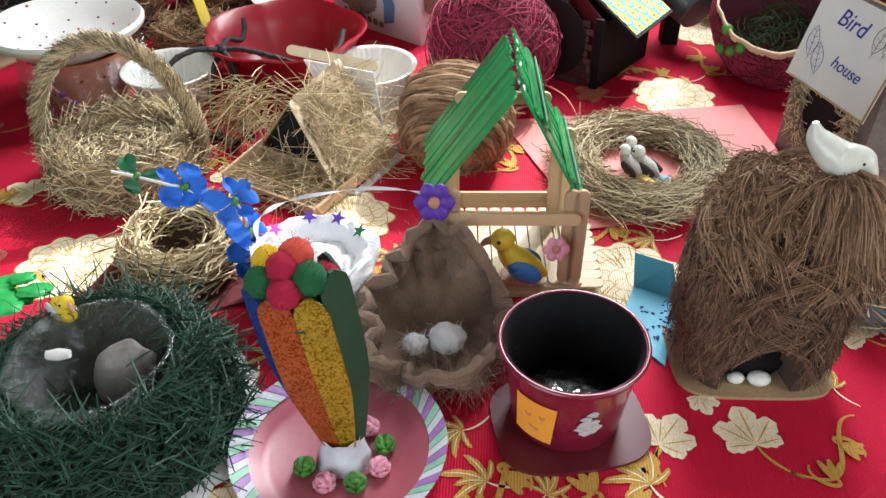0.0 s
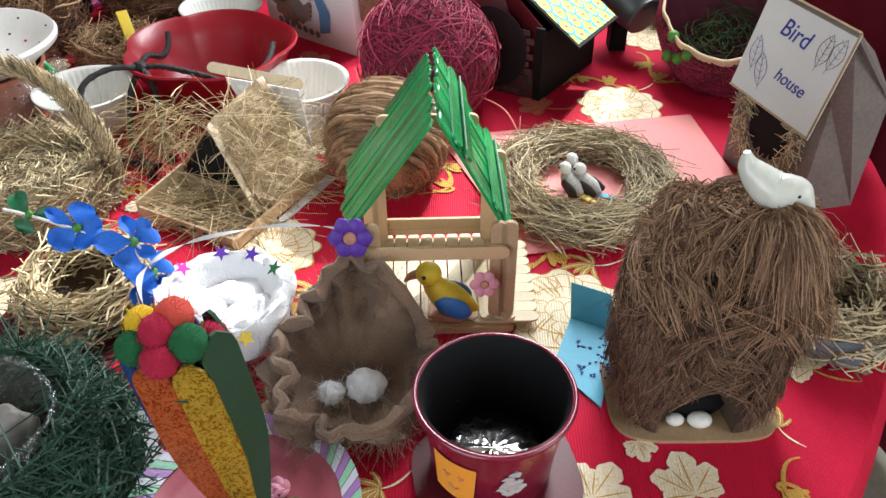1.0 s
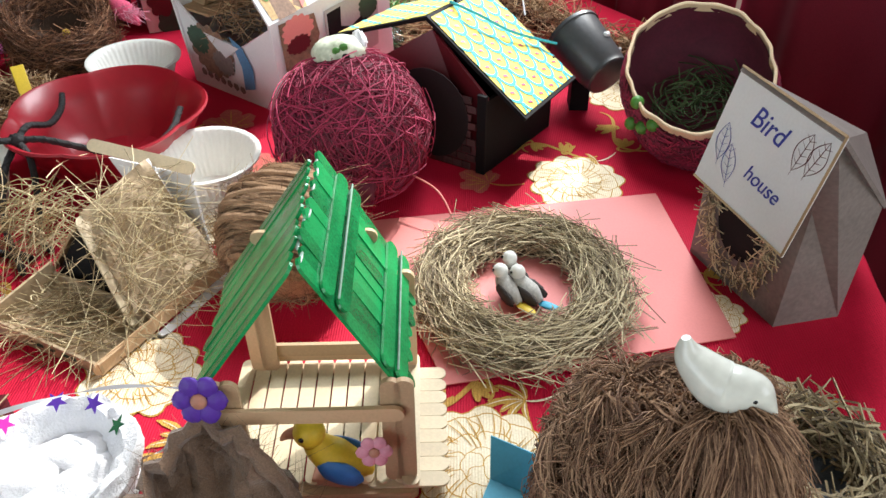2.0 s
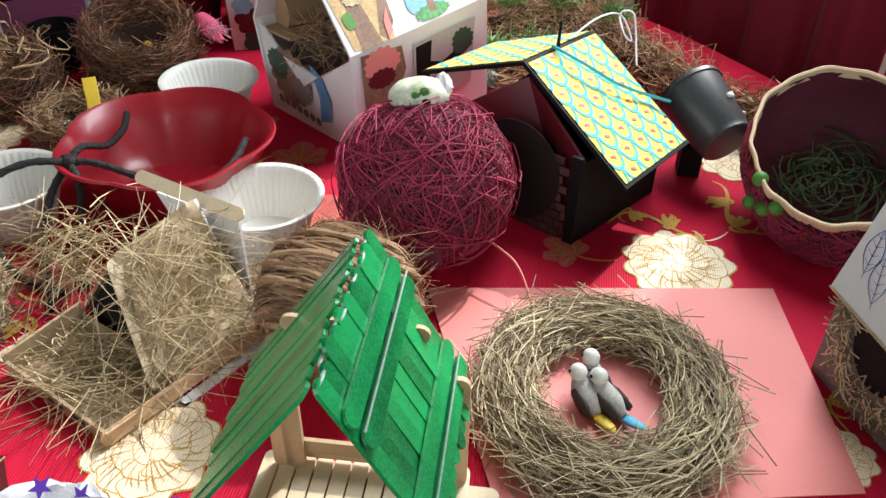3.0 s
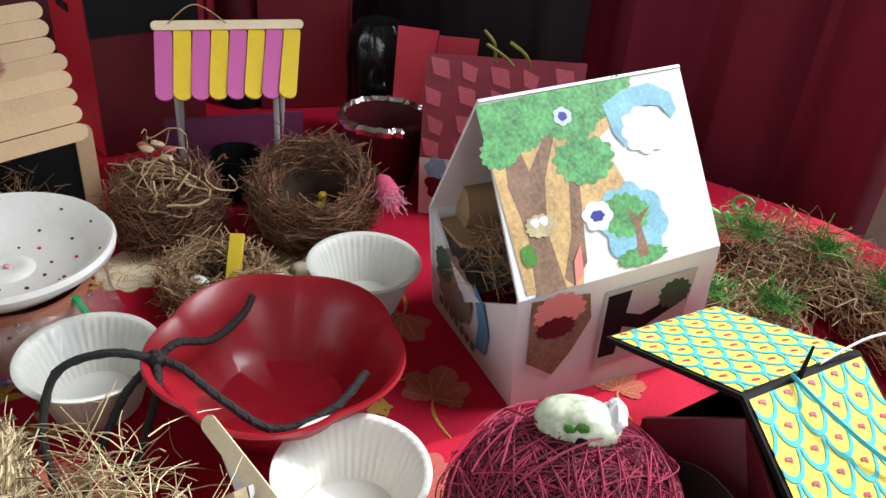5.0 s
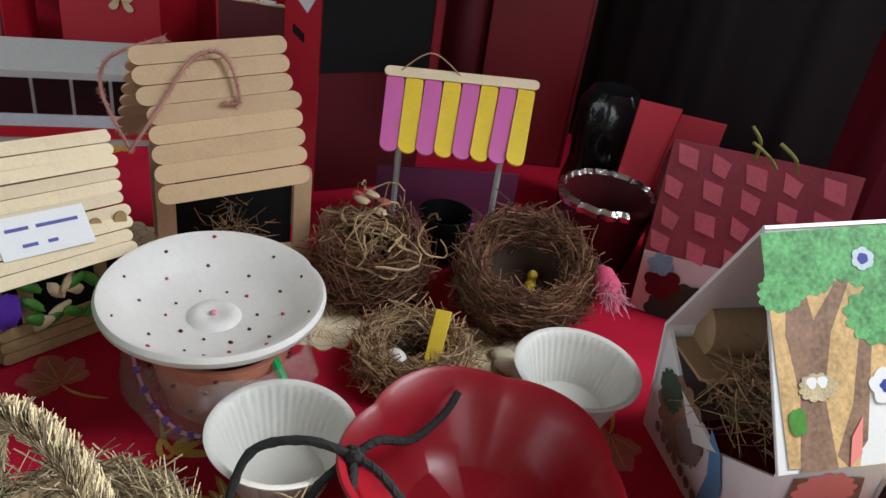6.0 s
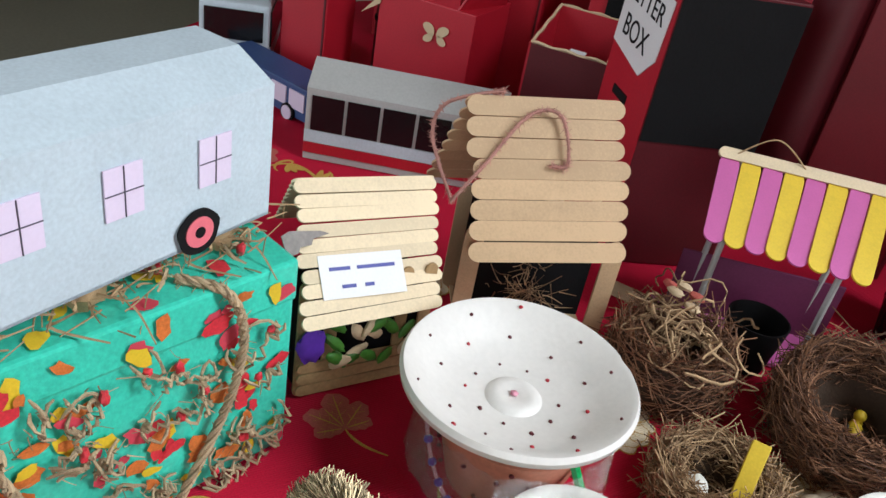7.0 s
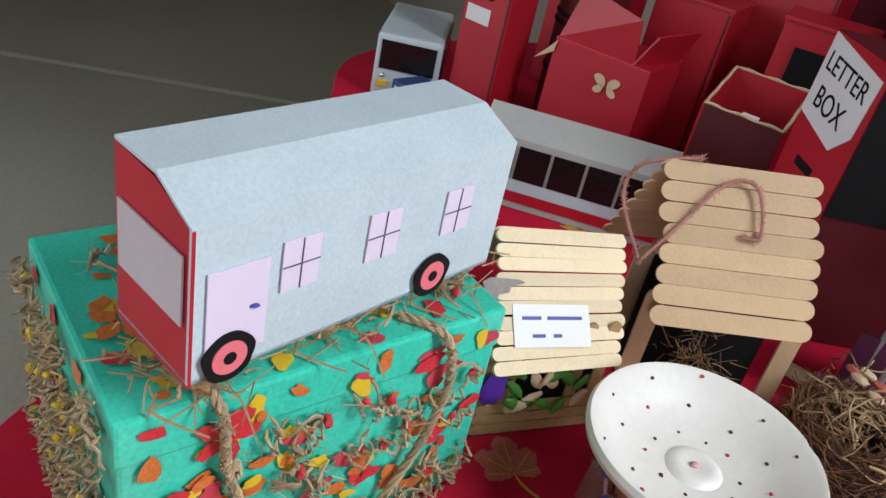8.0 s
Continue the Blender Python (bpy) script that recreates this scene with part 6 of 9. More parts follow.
# ---- long coir log with moss tufts ----
def coir_log():
    t = thing("coir_log", 0, 0, 0, 0, "long ragged coconut-coir log planted with grass tufts", "nest")
    line = smooth_line([(0.09, 1.46, 0.028), (0.16, 1.49, 0.032), (0.24, 1.45, 0.030), (0.31, 1.37, 0.022), (0.38, 1.29, 0.018), (0.44, 1.24, 0.016)], 30)
    part("core", Geo().tube(line, [0.030 - 0.014 * min(1, i / 16) if 2 < i < 27 else 0.014 for i in range(30)], 12), COIRSHADE, t)
    rr = random.Random(95)
    g = Geo()
    for _ in range(2300):
        i = rr.uniform(0, 28.9)
        p = line[int(i)] + (line[int(i) + 1] - line[int(i)]) * (i - int(i))
        a = rr.uniform(-0.4, math.pi + 0.4)
        d = line[int(i) + 1] - line[int(i)]
        d = d / np.linalg.norm(d)
        s = np.cross(d, (0, 0, 1))
        wide = 0.050 - 0.028 * min(1, i / 16)
        rise = 0.034 - 0.016 * min(1, i / 16)
        off = s * math.cos(a) * wide + np.array((0, 0, 1)) * math.sin(a) * rise
        ln = rr.uniform(0.015, 0.045)
        e = np.array((rr.gauss(0, 0.5), rr.gauss(0, 0.5), rr.gauss(0, 0.35)))
        side = np.array((rr.gauss(0, 0.5), rr.gauss(0, 0.5), rr.gauss(0, 0.4)))
        sg = rr.choice((-1, 1))
        pts = [p + off + (d * sg + e) * ln * 0.7 * u + side * ln * math.sin(3 * u) for u in (0, 0.3, 0.65, 1)]
        g.tube([(x, y, max(0.001, z)) for x, y, z in pts], rr.uniform(0.0003, 0.0008), 3, cap=False)
    part("coir", g, COIRGOLD, t, kind="stuff")
    for x, y in ((0.115, 1.46), (0.19, 1.47), (0.255, 1.43), (0.10, 1.36), (0.16, 1.375)):
        k = thing("grass_tuft", x, y, 0.066 if y > 1.4 else 0.04, 0, "tuft of bright green artificial grass", "plant", "grass tufts on the log")
        part("blade_mass", scatter_strands(Geo(), 110, lambda r: ((r.gauss(0, 0.008), r.gauss(0, 0.008), 0), (r.gauss(0, 0.8), r.gauss(0, 0.8), 1)), 0.028, 0.0007, 96, 0.4, 0.3), LEAF, k, kind="stuff")
    c = thing("curled_sprig", 0.088, 1.362, 0.075, 0, "curling green plastic sprig with small leaves", "plant")
    coil = [(0.002 * u + 0.014 + 0.012 * (1 - u) * math.cos(9 * u), 0.004 * u, 0.062 + 0.012 * (1 - u) * math.sin(9 * u)) for u in np.linspace(0, 0.85, 30)]
    part("stem", Geo().tube(smooth_line([(-0.02, 0, 0), (-0.012, 0, 0.025), (0.0, 0.0, 0.045), (0.018, 0, 0.050)] + coil[2:], 60), 0.0016, 6), LEAF, c)
    for x, z, tt in ((-0.014, 0.02, 30), (-0.010, 0.032, -40), (0.0, 0.045, 60), (-0.018, 0.05, 10)):
        part("leaf", Geo().ball((x + 0.008, 0, z), (0.010, 0.004, 0.0025), 12, 6, 0, 1, pose(0, 0, 0, 0, tt, 0)), LEAF, c)
    b = thing("coir_pad", 0.13, 1.37, 0, 0, "flat pad of pale coconut coir", "nest")
    g = Geo()
    ring_strands(g, 520, 0.035, 0.034, 0.04, 0.0007, (0.4, 1.5), 97, 0.8)
    part("coir", g, COIRGOLD, b, kind="stuff")
    gl = thing("green_bottle", 0.085, 1.315, 0, 0, "crushed clear green plastic bottle lying down", "bottle")
    part("body", Geo().ball((0, 0, 0.02), (0.035, 0.02, 0.02), 24, 14, 0.12, 3), clear("green_plastic", (0.25, 0.5, 0.35), 0.1, 0.3), gl)


coir_log()


# ---- painted paper house ----
def paper_house():
    t = thing("paper_house", 0, 0, 0, 0, "white paper house covered with painted trees, leaning slightly", "bird house")
    ap1, ap2, e1, e2, bl = (-0.096, 1.187, 0.242), (0.026, 1.341, 0.263), (-0.013, 1.128, 0.114), (0.102, 1.291, 0.129), (-0.150, 1.219, 0.112)
    ap2 = tuple(Vector(ap1) + (Vector(e2) - Vector(e1)) * 0.99)
    b1, b0, b2 = (-0.008, 1.134, 0), (-0.142, 1.228, 0), (0.107, 1.297, 0)
    e3, b3 = (-0.03, 1.40, 0.112), (-0.03, 1.40, 0)
    roof = [e1, e2, ap2, ap1]
    part("roof_panel", panel(roof, 0.003), PAPER, t, smooth=False, bevel=0.0008)
    part("roof_panel", panel([e3, bl, ap1, ap2], 0.003), PAPER, t, smooth=False)
    front = [b1, b2, e2, e1]
    part("front_wall", panel(front, 0.003), PAPER, t, smooth=False)
    gable = [b0, b1, (-0.013, 1.130, 0.108), (-0.146, 1.222, 0.105)]
    gm, gw, gh = on(gable)
    part("gable_wall", panel([b0, b1, (-0.013, 1.130, 0.110), (-0.062, 1.163, 0.072), (-0.110, 1.197, 0.078), (-0.146, 1.222, 0.108)], 0.003), PAPER, t, smooth=False)
    part("back_wall", panel([b3, b0, bl, e3], 0.003), PAPER, t, smooth=False)
    part("far_gable", panel([b2, b3, e3, ap2, e2], 0.003), PAPER, t, smooth=False)
    part("attic_floor", panel([(-0.14, 1.222, 0.10), (-0.10, 1.195, 0.10), (0.04, 1.33, 0.10), (-0.03, 1.39, 0.10)], 0.003), CARDBROWN, t, smooth=False)
    part("tube", Geo().tube([(-0.125, 1.235, 0.115), (-0.04, 1.335, 0.115)], 0.022, 20), CARDBROWN, t, "brown cardboard tube")
    nest = Geo()
    scatter_strands(nest, 300, lambda r: ((r.uniform(-0.09, -0.03), r.uniform(1.19, 1.25), r.uniform(0.07, 0.12)), (r.gauss(0, 1), r.gauss(0, 1), r.gauss(0, 0.6))), 0.03, 0.0006, 99, 0.6)
    part("coir_bedding", nest, COIRGOLD, t, kind="stuff")
    part("yellow_patch", panel([(-0.090, 1.235, 0.185), (-0.07, 1.262, 0.187), (-0.075, 1.268, 0.205), (-0.095, 1.24, 0.205)], 0.001), YELLOW, t, smooth=False)
    # painted pictures on the roof, in fractions of its width and height
    m, w, h = on(roof)
    lay = [0.0006]

    def paint(outline, material, name="painted_patch"):
        lay[0] += 0.00003
        part(name, Geo().flat([(w * u, h * v) for u, v in outline], lay[0], m), material, t, smooth=False)

    def cloud(u, v, ru, rv, seed, lobes=13):
        return [(u + ru * x, v + rv * y) for x, y in scallop(1.0, lobes, 0.16, seed, 70)]
    paint([(0.03, 0.97), (0.78, 0.985), (0.70, 0.80), (0.55, 0.70), (0.62, 0.42), (0.36, 0.28), (0.30, 0.0), (0.04, 0.02)], TAN)
    paint([(0.10, 0.72), (0.17, 0.72), (0.19, 0.60), (0.24, 0.68), (0.34, 0.83), (0.37, 0.82), (0.25, 0.55), (0.20, 0.30), (0.22, 0.0), (0.08, 0.0), (0.11, 0.30), (0.08, 0.55)], TRUNK, "painted_trunk")
    paint([(0.30, 0.25), (0.36, 0.55), (0.44, 0.58), (0.40, 0.50), (0.34, 0.10), (0.26, 0.0), (0.22, 0.05)], TRUNK, "painted_trunk")
    paint([(0.03, 0.97), (0.03, 0.68), (0.08, 0.64), (0.14, 0.70), (0.22, 0.73), (0.30, 0.80), (0.36, 0.72), (0.46, 0.74), (0.54, 0.80), (0.62, 0.83), (0.72, 0.90), (0.78, 0.985)], CANOPY, "painted_crown")
    for k, (u, v, r) in enumerate(((0.08, 0.72, 0.07), (0.20, 0.78, 0.07), (0.33, 0.84, 0.08), (0.46, 0.80, 0.08), (0.58, 0.87, 0.07), (0.70, 0.94, 0.05))):
        paint(cloud(u, v, r * 1.3, r * 1.2, 400 + k), CANOPY, "painted_crown")
    paint(cloud(0.45, 0.60, 0.15, 0.13, 420), CANOPY, "painted_crown")
    paint([(0.60, 0.86), (0.72, 0.92), (0.86, 0.93), (0.95, 0.86), (0.96, 0.76), (0.92, 0.72), (0.88, 0.80), (0.80, 0.82), (0.72, 0.72), (0.66, 0.62), (0.62, 0.70)], WASH)
    paint(cloud(0.78, 0.69, 0.13, 0.13, 430, 9), PAPER)
    paint(cloud(0.60, 0.23, 0.17, 0.22, 440, 8), WASH)
    paint(cloud(0.57, 0.28, 0.12, 0.12, 441), CANOPY, "painted_crown")
    paint(cloud(0.60, 0.06, 0.13, 0.05, 442), CANOPY, "painted_crown")
    paint([(0.58, 0.05), (0.64, 0.06), (0.63, 0.22), (0.70, 0.30), (0.62, 0.26), (0.58, 0.32), (0.60, 0.20)], TRUNK, "painted_trunk")
    paint(cloud(0.44, 0.31, 0.075, 0.08, 450, 6), PAPER)
    paint(cloud(0.44, 0.31, 0.035, 0.03, 451, 6), INKBLUE)
    paint(cloud(0.40, 0.84, 0.045, 0.05, 452, 6), SKYBLUE)
    paint(cloud(0.40, 0.84, 0.022, 0.025, 453, 5), INKBLUE)
    paint(cloud(0.175, 0.33, 0.075, 0.06, 454, 12), HAY, "painted_nest")
    for d in (-0.02, 0.02):
        paint(cloud(0.175 + d, 0.35, 0.02, 0.025, 455, 3), PAPER)
    paint(cloud(0.09, 0.20, 0.035, 0.06, 456, 4), LEAF)
    paint([(0.26, 0.0), (0.28, 0.12), (0.33, 0.20), (0.31, 0.05)], PINKPAPER)
    # pictures on the front wall and the gable
    m, w, h = on(front)
    paint([(0.02, 0.98), (0.30, 0.95), (0.33, 0.72), (0.26, 0.45), (0.18, 0.25), (0.04, 0.42)], TRUNK, "painted_trunk")
    paint(cloud(0.16, 0.85, 0.13, 0.16, 460), PINKPAPER)
    paint(cloud(0.16, 0.70, 0.10, 0.10, 461), DEEPRED)
    paint([(0.38, 0.92), (0.86, 0.98), (0.84, 0.30), (0.40, 0.22)], GREY)
    paint([(0.40, 0.88), (0.52, 0.90), (0.50, 0.30), (0.41, 0.30)], BLACK)
    paint([(0.46, 0.72), (0.60, 0.64), (0.84, 0.80), (0.84, 0.70), (0.62, 0.50), (0.48, 0.58)], BLACK)
    paint(cloud(0.76, 0.78, 0.09, 0.14, 463), GREENYARN, "painted_crown")
    m, w, h = gm, gw, gh
    paint(cloud(0.30, 0.52, 0.24, 0.34, 470), TRUNK)
    paint(cloud(0.18, 0.62, 0.12, 0.18, 471), GREENYARN, "painted_crown")
    paint(cloud(0.42, 0.42, 0.12, 0.16, 472), MUDGREY)
    paint([(0.55, 0.80), (0.66, 0.72), (0.74, 0.48), (0.72, 0.22), (0.60, 0.16), (0.62, 0.45)], mat("painted_blue", (0.10, 0.26, 0.45), 0.6, 0.2, 300, 40, 0), "painted_river")
    for k in range(7):
        paint(cloud(0.15 + 0.07 * k, 0.20 - 0.01 * k, 0.03, 0.05, 480 + k, 5), MUDGREY)


paper_house()


# ---- little A-frame of woven splints ----
def splint_house():
    t = thing("splint_house", 0, 0, 0, 0, "small A-frame hut of craft sticks strewn with dry grass", "bird house")
    fa = (-0.117, 0.831, 0.073)
    R0, R1 = (-0.060, 0.765, 0.006), (-0.012, 0.845, 0.006)
    L0, L1 = (-0.166, 0.838, 0.004), (-0.128, 0.915, 0.004)
    ridge0, ridge1 = Vector(fa), Vector((-0.078, 0.888, 0.090))
    rr = random.Random(110)
    # the slope in view is creased brown paper, edged by one pale stick
    n_, q = 18, []
    for th in (0.0, -0.0016):
        for i in range(n_):
            for k in range(n_):
                u, v = i / (n_ - 1), k / (n_ - 1)
                p = ridge0.lerp(ridge1, u).lerp(Vector(R0).lerp(Vector(R1), u), v)
                b = 0.0065 * noise.noise(Vector((u * 4, v * 4, 2))) + 0.0035 * noise.noise(Vector((u * 11, v * 9, 5)))
                q.append(p + Vector((0.6, -0.3, 0.7)) * (b + th + 0.003))
    f = [(i * n_ + k, i * n_ + k + 1, (i + 1) * n_ + k + 1, (i + 1) * n_ + k) for i in range(n_ - 1) for k in range(n_ - 1)]
    f += [tuple(n_ * n_ + a for a in x[::-1]) for x in f]
    part("roof_paper", Geo().add(q, f), KRAFT, t, "creased brown paper roof")
    stick(t, along(ridge0, R0, (0.6, -0.3, 0.7)), 0.106, 0.0145, 0.002, STICKPALE, "roof_stick")
    part("left_slope", panel([L1, L0, ridge0, ridge1], 0.002), CARDBROWN, t, smooth=False)
    # Black sheet across the open front stands for the shade within.
    part("dark_inside", panel([(-0.158, 0.836, 0.004), (-0.070, 0.780, 0.006), (-0.116, 0.834, 0.070)], 0.001), BLACK, t, "black sheet painting the shade in the open front", smooth=False)
    part("back_wall", panel([(-0.02, 0.85, 0.004), (-0.125, 0.915, 0.004), (-0.075, 0.892, 0.09)], 0.003), PAPER, t, smooth=False)
    part("back_sheet", panel([(-0.022, 0.856, 0.006), (-0.085, 0.905, 0.006), (-0.118, 0.910, 0.080), (-0.036, 0.882, 0.080)], 0.002), PAPER, t, "white card behind the sticks", smooth=False)
    stick(t, along((-0.139, 0.917, 0.089), (-0.031, 0.879, 0.087), (0.2, -0.7, 0.6)), 0.114, 0.0115, 0.002, STICKPALE, "ridge_stick")
    # tray in front
    c = [(-0.182, 0.764), (-0.074, 0.716), (-0.050, 0.772), (-0.155, 0.826)]
    part("tray_floor", panel([(*p, 0.003) for p in c], 0.002), KRAFT, t, smooth=False)
    for k in range(4):
        a, b = c[k], c[(k + 1) % 4]
        h = (0.012, 0.010, 0.016, 0.022)[k]
        part("tray_side", panel([(*a, 0.002), (*b, 0.002), (*b, h), (*a, h + 0.004)], 0.0025), (KRAFT, STICK, KRAFT, KRAFT)[k], t, smooth=False)
    stick(t, along((-0.078, 0.714, 0.008), (-0.008, 0.845, 0.010), (0.8, -0.4, 0.3)), 0.15, 0.011, 0.002, STICK, "edge_stick")
    part("paper_strip", panel([(-0.074, 0.708, 0.001), (-0.066, 0.708, 0.001), (0.0, 0.84, 0.001), (-0.010, 0.845, 0.001)], 0.0008), PAPER, t, smooth=False)
    bars = Geo()
    m, w, h = on([(*c[0], 0.002), (*c[1], 0.002), (*c[1], 0.012), (*c[0], 0.016)])
    for x0, wd in ((0.052, 0.012), (0.068, 0.006), (0.086, 0.014)):
        bars.box(x0, 0.007, 0.0008, wd, 0.0028, 0.0006, m)
    part("writing_bar", bars, GREENYARN, t, smooth=False)
    g = Geo()

    def at(r):
        u, v = r.random(), r.random()
        p = ridge0 + (ridge1 - ridge0) * u
        q = Vector(R0) + (Vector(R1) - Vector(R0)) * u
        return p + (q - p) * v + Vector((0.004, -0.002, 0.005)), (r.gauss(0.3, 1), r.gauss(-0.3, 1), r.gauss(0, 0.5))
    scatter_strands(g, 420, at, 0.042, 0.00045, 111, 0.9)
    scatter_strands(g, 260, lambda r: ((r.uniform(-0.165, -0.065), r.uniform(0.735, 0.81), 0.006 + 0.012 * r.random()), (r.gauss(0, 1), r.gauss(0, 1), r.gauss(0, 0.2))), 0.05, 0.0005, 112, 0.5)
    scatter_strands(g, 260, lambda r: ((r.gauss(-0.165, 0.022), r.gauss(0.865, 0.02), 0.02 + 0.05 * r.random()), (r.gauss(-1, 0.8), r.gauss(-0.3, 0.8), r.gauss(0, 0.4))), 0.05, 0.0005, 113, 0.6, 0.4)
    part("dry_grass", g, STRAW, t, kind="stuff")


KRAFT = mat("creased_kraft_paper", (0.42, 0.31, 0.19), 0.7, 0.45, 200, 30, 0.2)
splint_house()


# ---- blue flower sprays ----
def flowers():
    def blade(x, y, z, r, turn, tip, ma, count, name, label):
        t = thing(name, x, y, z, turn, label, "paper flower")
        t.matrix_world = pose(x, y, z, tip[0], tip[1], turn)
        for k in range(count):
            a = 2 * math.pi * k / count
            w = 0.34 + 0.12 * math.sin(2.3 * k + 40 * x)
            ln = 0.85 + 0.2 * math.sin(1.7 * k + 90 * y)
            q = [((0.12 + 0.88 * ln * u) * r * math.cos(a) - s * r * w * math.sin(math.pi * (0.06 + 0.82 * u ** 1.3)) * math.sin(a), (0.12 + 0.88 * ln * u) * r * math.sin(a) + s * r * w * math.sin(math.pi * (0.06 + 0.82 * u ** 1.3)) * math.cos(a), r * (0.16 * math.sin(3 * u + k) + (0.20 + 0.15 * math.sin(3 * k)) * s * s * u + 0.05 * s * math.sin(7 * u + k))) for u in np.linspace(0, 1, 7) for s in (-1, 0, 1)]
            f = [(3 * i + j, 3 * i + j + 1, 3 * i + 4 + j, 3 * i + 3 + j) for i in range(6) for j in range(2)]
            g = Geo().add(q, f)
            g.add([(a_, b_, c_ - 0.0006) for a_, b_, c_ in q], [x_[::-1] for x_ in f])
            part("petal", g, ma, t)
        part("heart", Geo().ball((0, 0, r * 0.06), (r * 0.15, r * 0.15, r * 0.1), 12, 8, 0.3, 4), LEAF if ma is not LEAF else GREENPAINT, t)
        return t
    FB = mat("blue_fabric_petal", (0.012, 0.15, 0.66), 0.6, 0.3, 600, 60, 0.1, through=0.15)
    FG = mat("green_fabric_leaf", (0.01, 0.13, 0.05), 0.5, 0.4, 600, 60, 0.1)
    la = "blue fabric flower leaning between the nests"
    blade(-0.150, 0.605, 0.110, 0.024, 20, (50, 10, 0), FB, 5, "fabric_flower", la)
    blade(-0.112, 0.604, 0.098, 0.026, 60, (55, -5, 0), FB, 5, "fabric_flower", la)
    blade(-0.108, 0.612, 0.062, 0.025, 80, (70, 0, 0), FB, 5, "fabric_flower", la)
    blade(-0.106, 0.610, 0.034, 0.024, 30, (72, 0, 0), FB, 5, "fabric_flower", la)
    blade(-0.205, 0.640, 0.096, 0.022, 10, (50, 0, 0), FG, 3, "fabric_leaf", "dark green fabric leaf cluster of the flower spray")
    t = thing("flower_stem", 0, 0, 0, 0, "white ribbon-wrapped wire holding the blue flowers", "stem")
    part("wire", Geo().tube(smooth_line([(-0.235, 0.655, 0.09), (-0.205, 0.640, 0.095), (-0.150, 0.606, 0.107), (-0.112, 0.606, 0.095), (-0.108, 0.615, 0.06), (-0.107, 0.614, 0.03), (-0.106, 0.616, 0.001)], 40), 0.0012, 6), PAPER, t)
    rb = thing("white_ribbon", 0, 0, 0, 0, "thin white twisted ribbon looping over the cotton nest", "ribbon")
    line = smooth_line([(-0.045, 0.470, 0.135), (-0.060, 0.500, 0.150), (-0.062, 0.545, 0.135), (-0.045, 0.58, 0.122), (0.0, 0.605, 0.114), (0.040, 0.612, 0.106), (0.044, 0.612, 0.09), (0.032, 0.618, 0.060), (0.015, 0.616, 0.045), (-0.004, 0.610, 0.040)], 70)
    q = []
    for i, p in enumerate(line):
        a = i * 0.35
        q += [p + np.array((math.cos(a), 0, math.sin(a))) * 0.0018, p - np.array((math.cos(a), 0, math.sin(a))) * 0.0018]
    part("ribbon", Geo().add(q, [(2 * i, 2 * i + 1, 2 * i + 3, 2 * i + 2) for i in range(69)]), PAPER, rb)


flowers()


# ---- white disposable bowls ----
def bowl(x, y):
    t = thing("plastic_bowl", x, y, 0, 0, "white ribbed disposable plastic bowl, empty", "bowl", "white plastic bowls")
    rib = lambda a, h: 1 + (0.020 * math.sin(44 * a) if 0.008 < h < 0.044 else 0)
    out = [(0.0, 0.0015), (0.031, 0.0015), (0.033, 0.0), (0.035, 0.003), (0.036, 0.0085), (0.0475, 0.043), (0.0505, 0.047), (0.055, 0.049), (0.0555, 0.051)]
    inn = [(0.0555, 0.051), (0.054, 0.0515), (0.0500, 0.0500), (0.0465, 0.0435), (0.0352, 0.0090), (0.033, 0.005), (0.0, 0.004)]
    part("outside", Geo().lathe(out, 176, shape=rib), WHITE, t)
    part("inside", Geo().lathe(inn, 176, shape=rib), WHITE, t)
    return t


first = bowl(-0.292, 0.944)
for bx, by, bt in ((-0.053, 0.964, 30), (-0.197, 1.184, 75)):
    copy_thing(first, pose(bx, by, 0, 0, 0, bt))


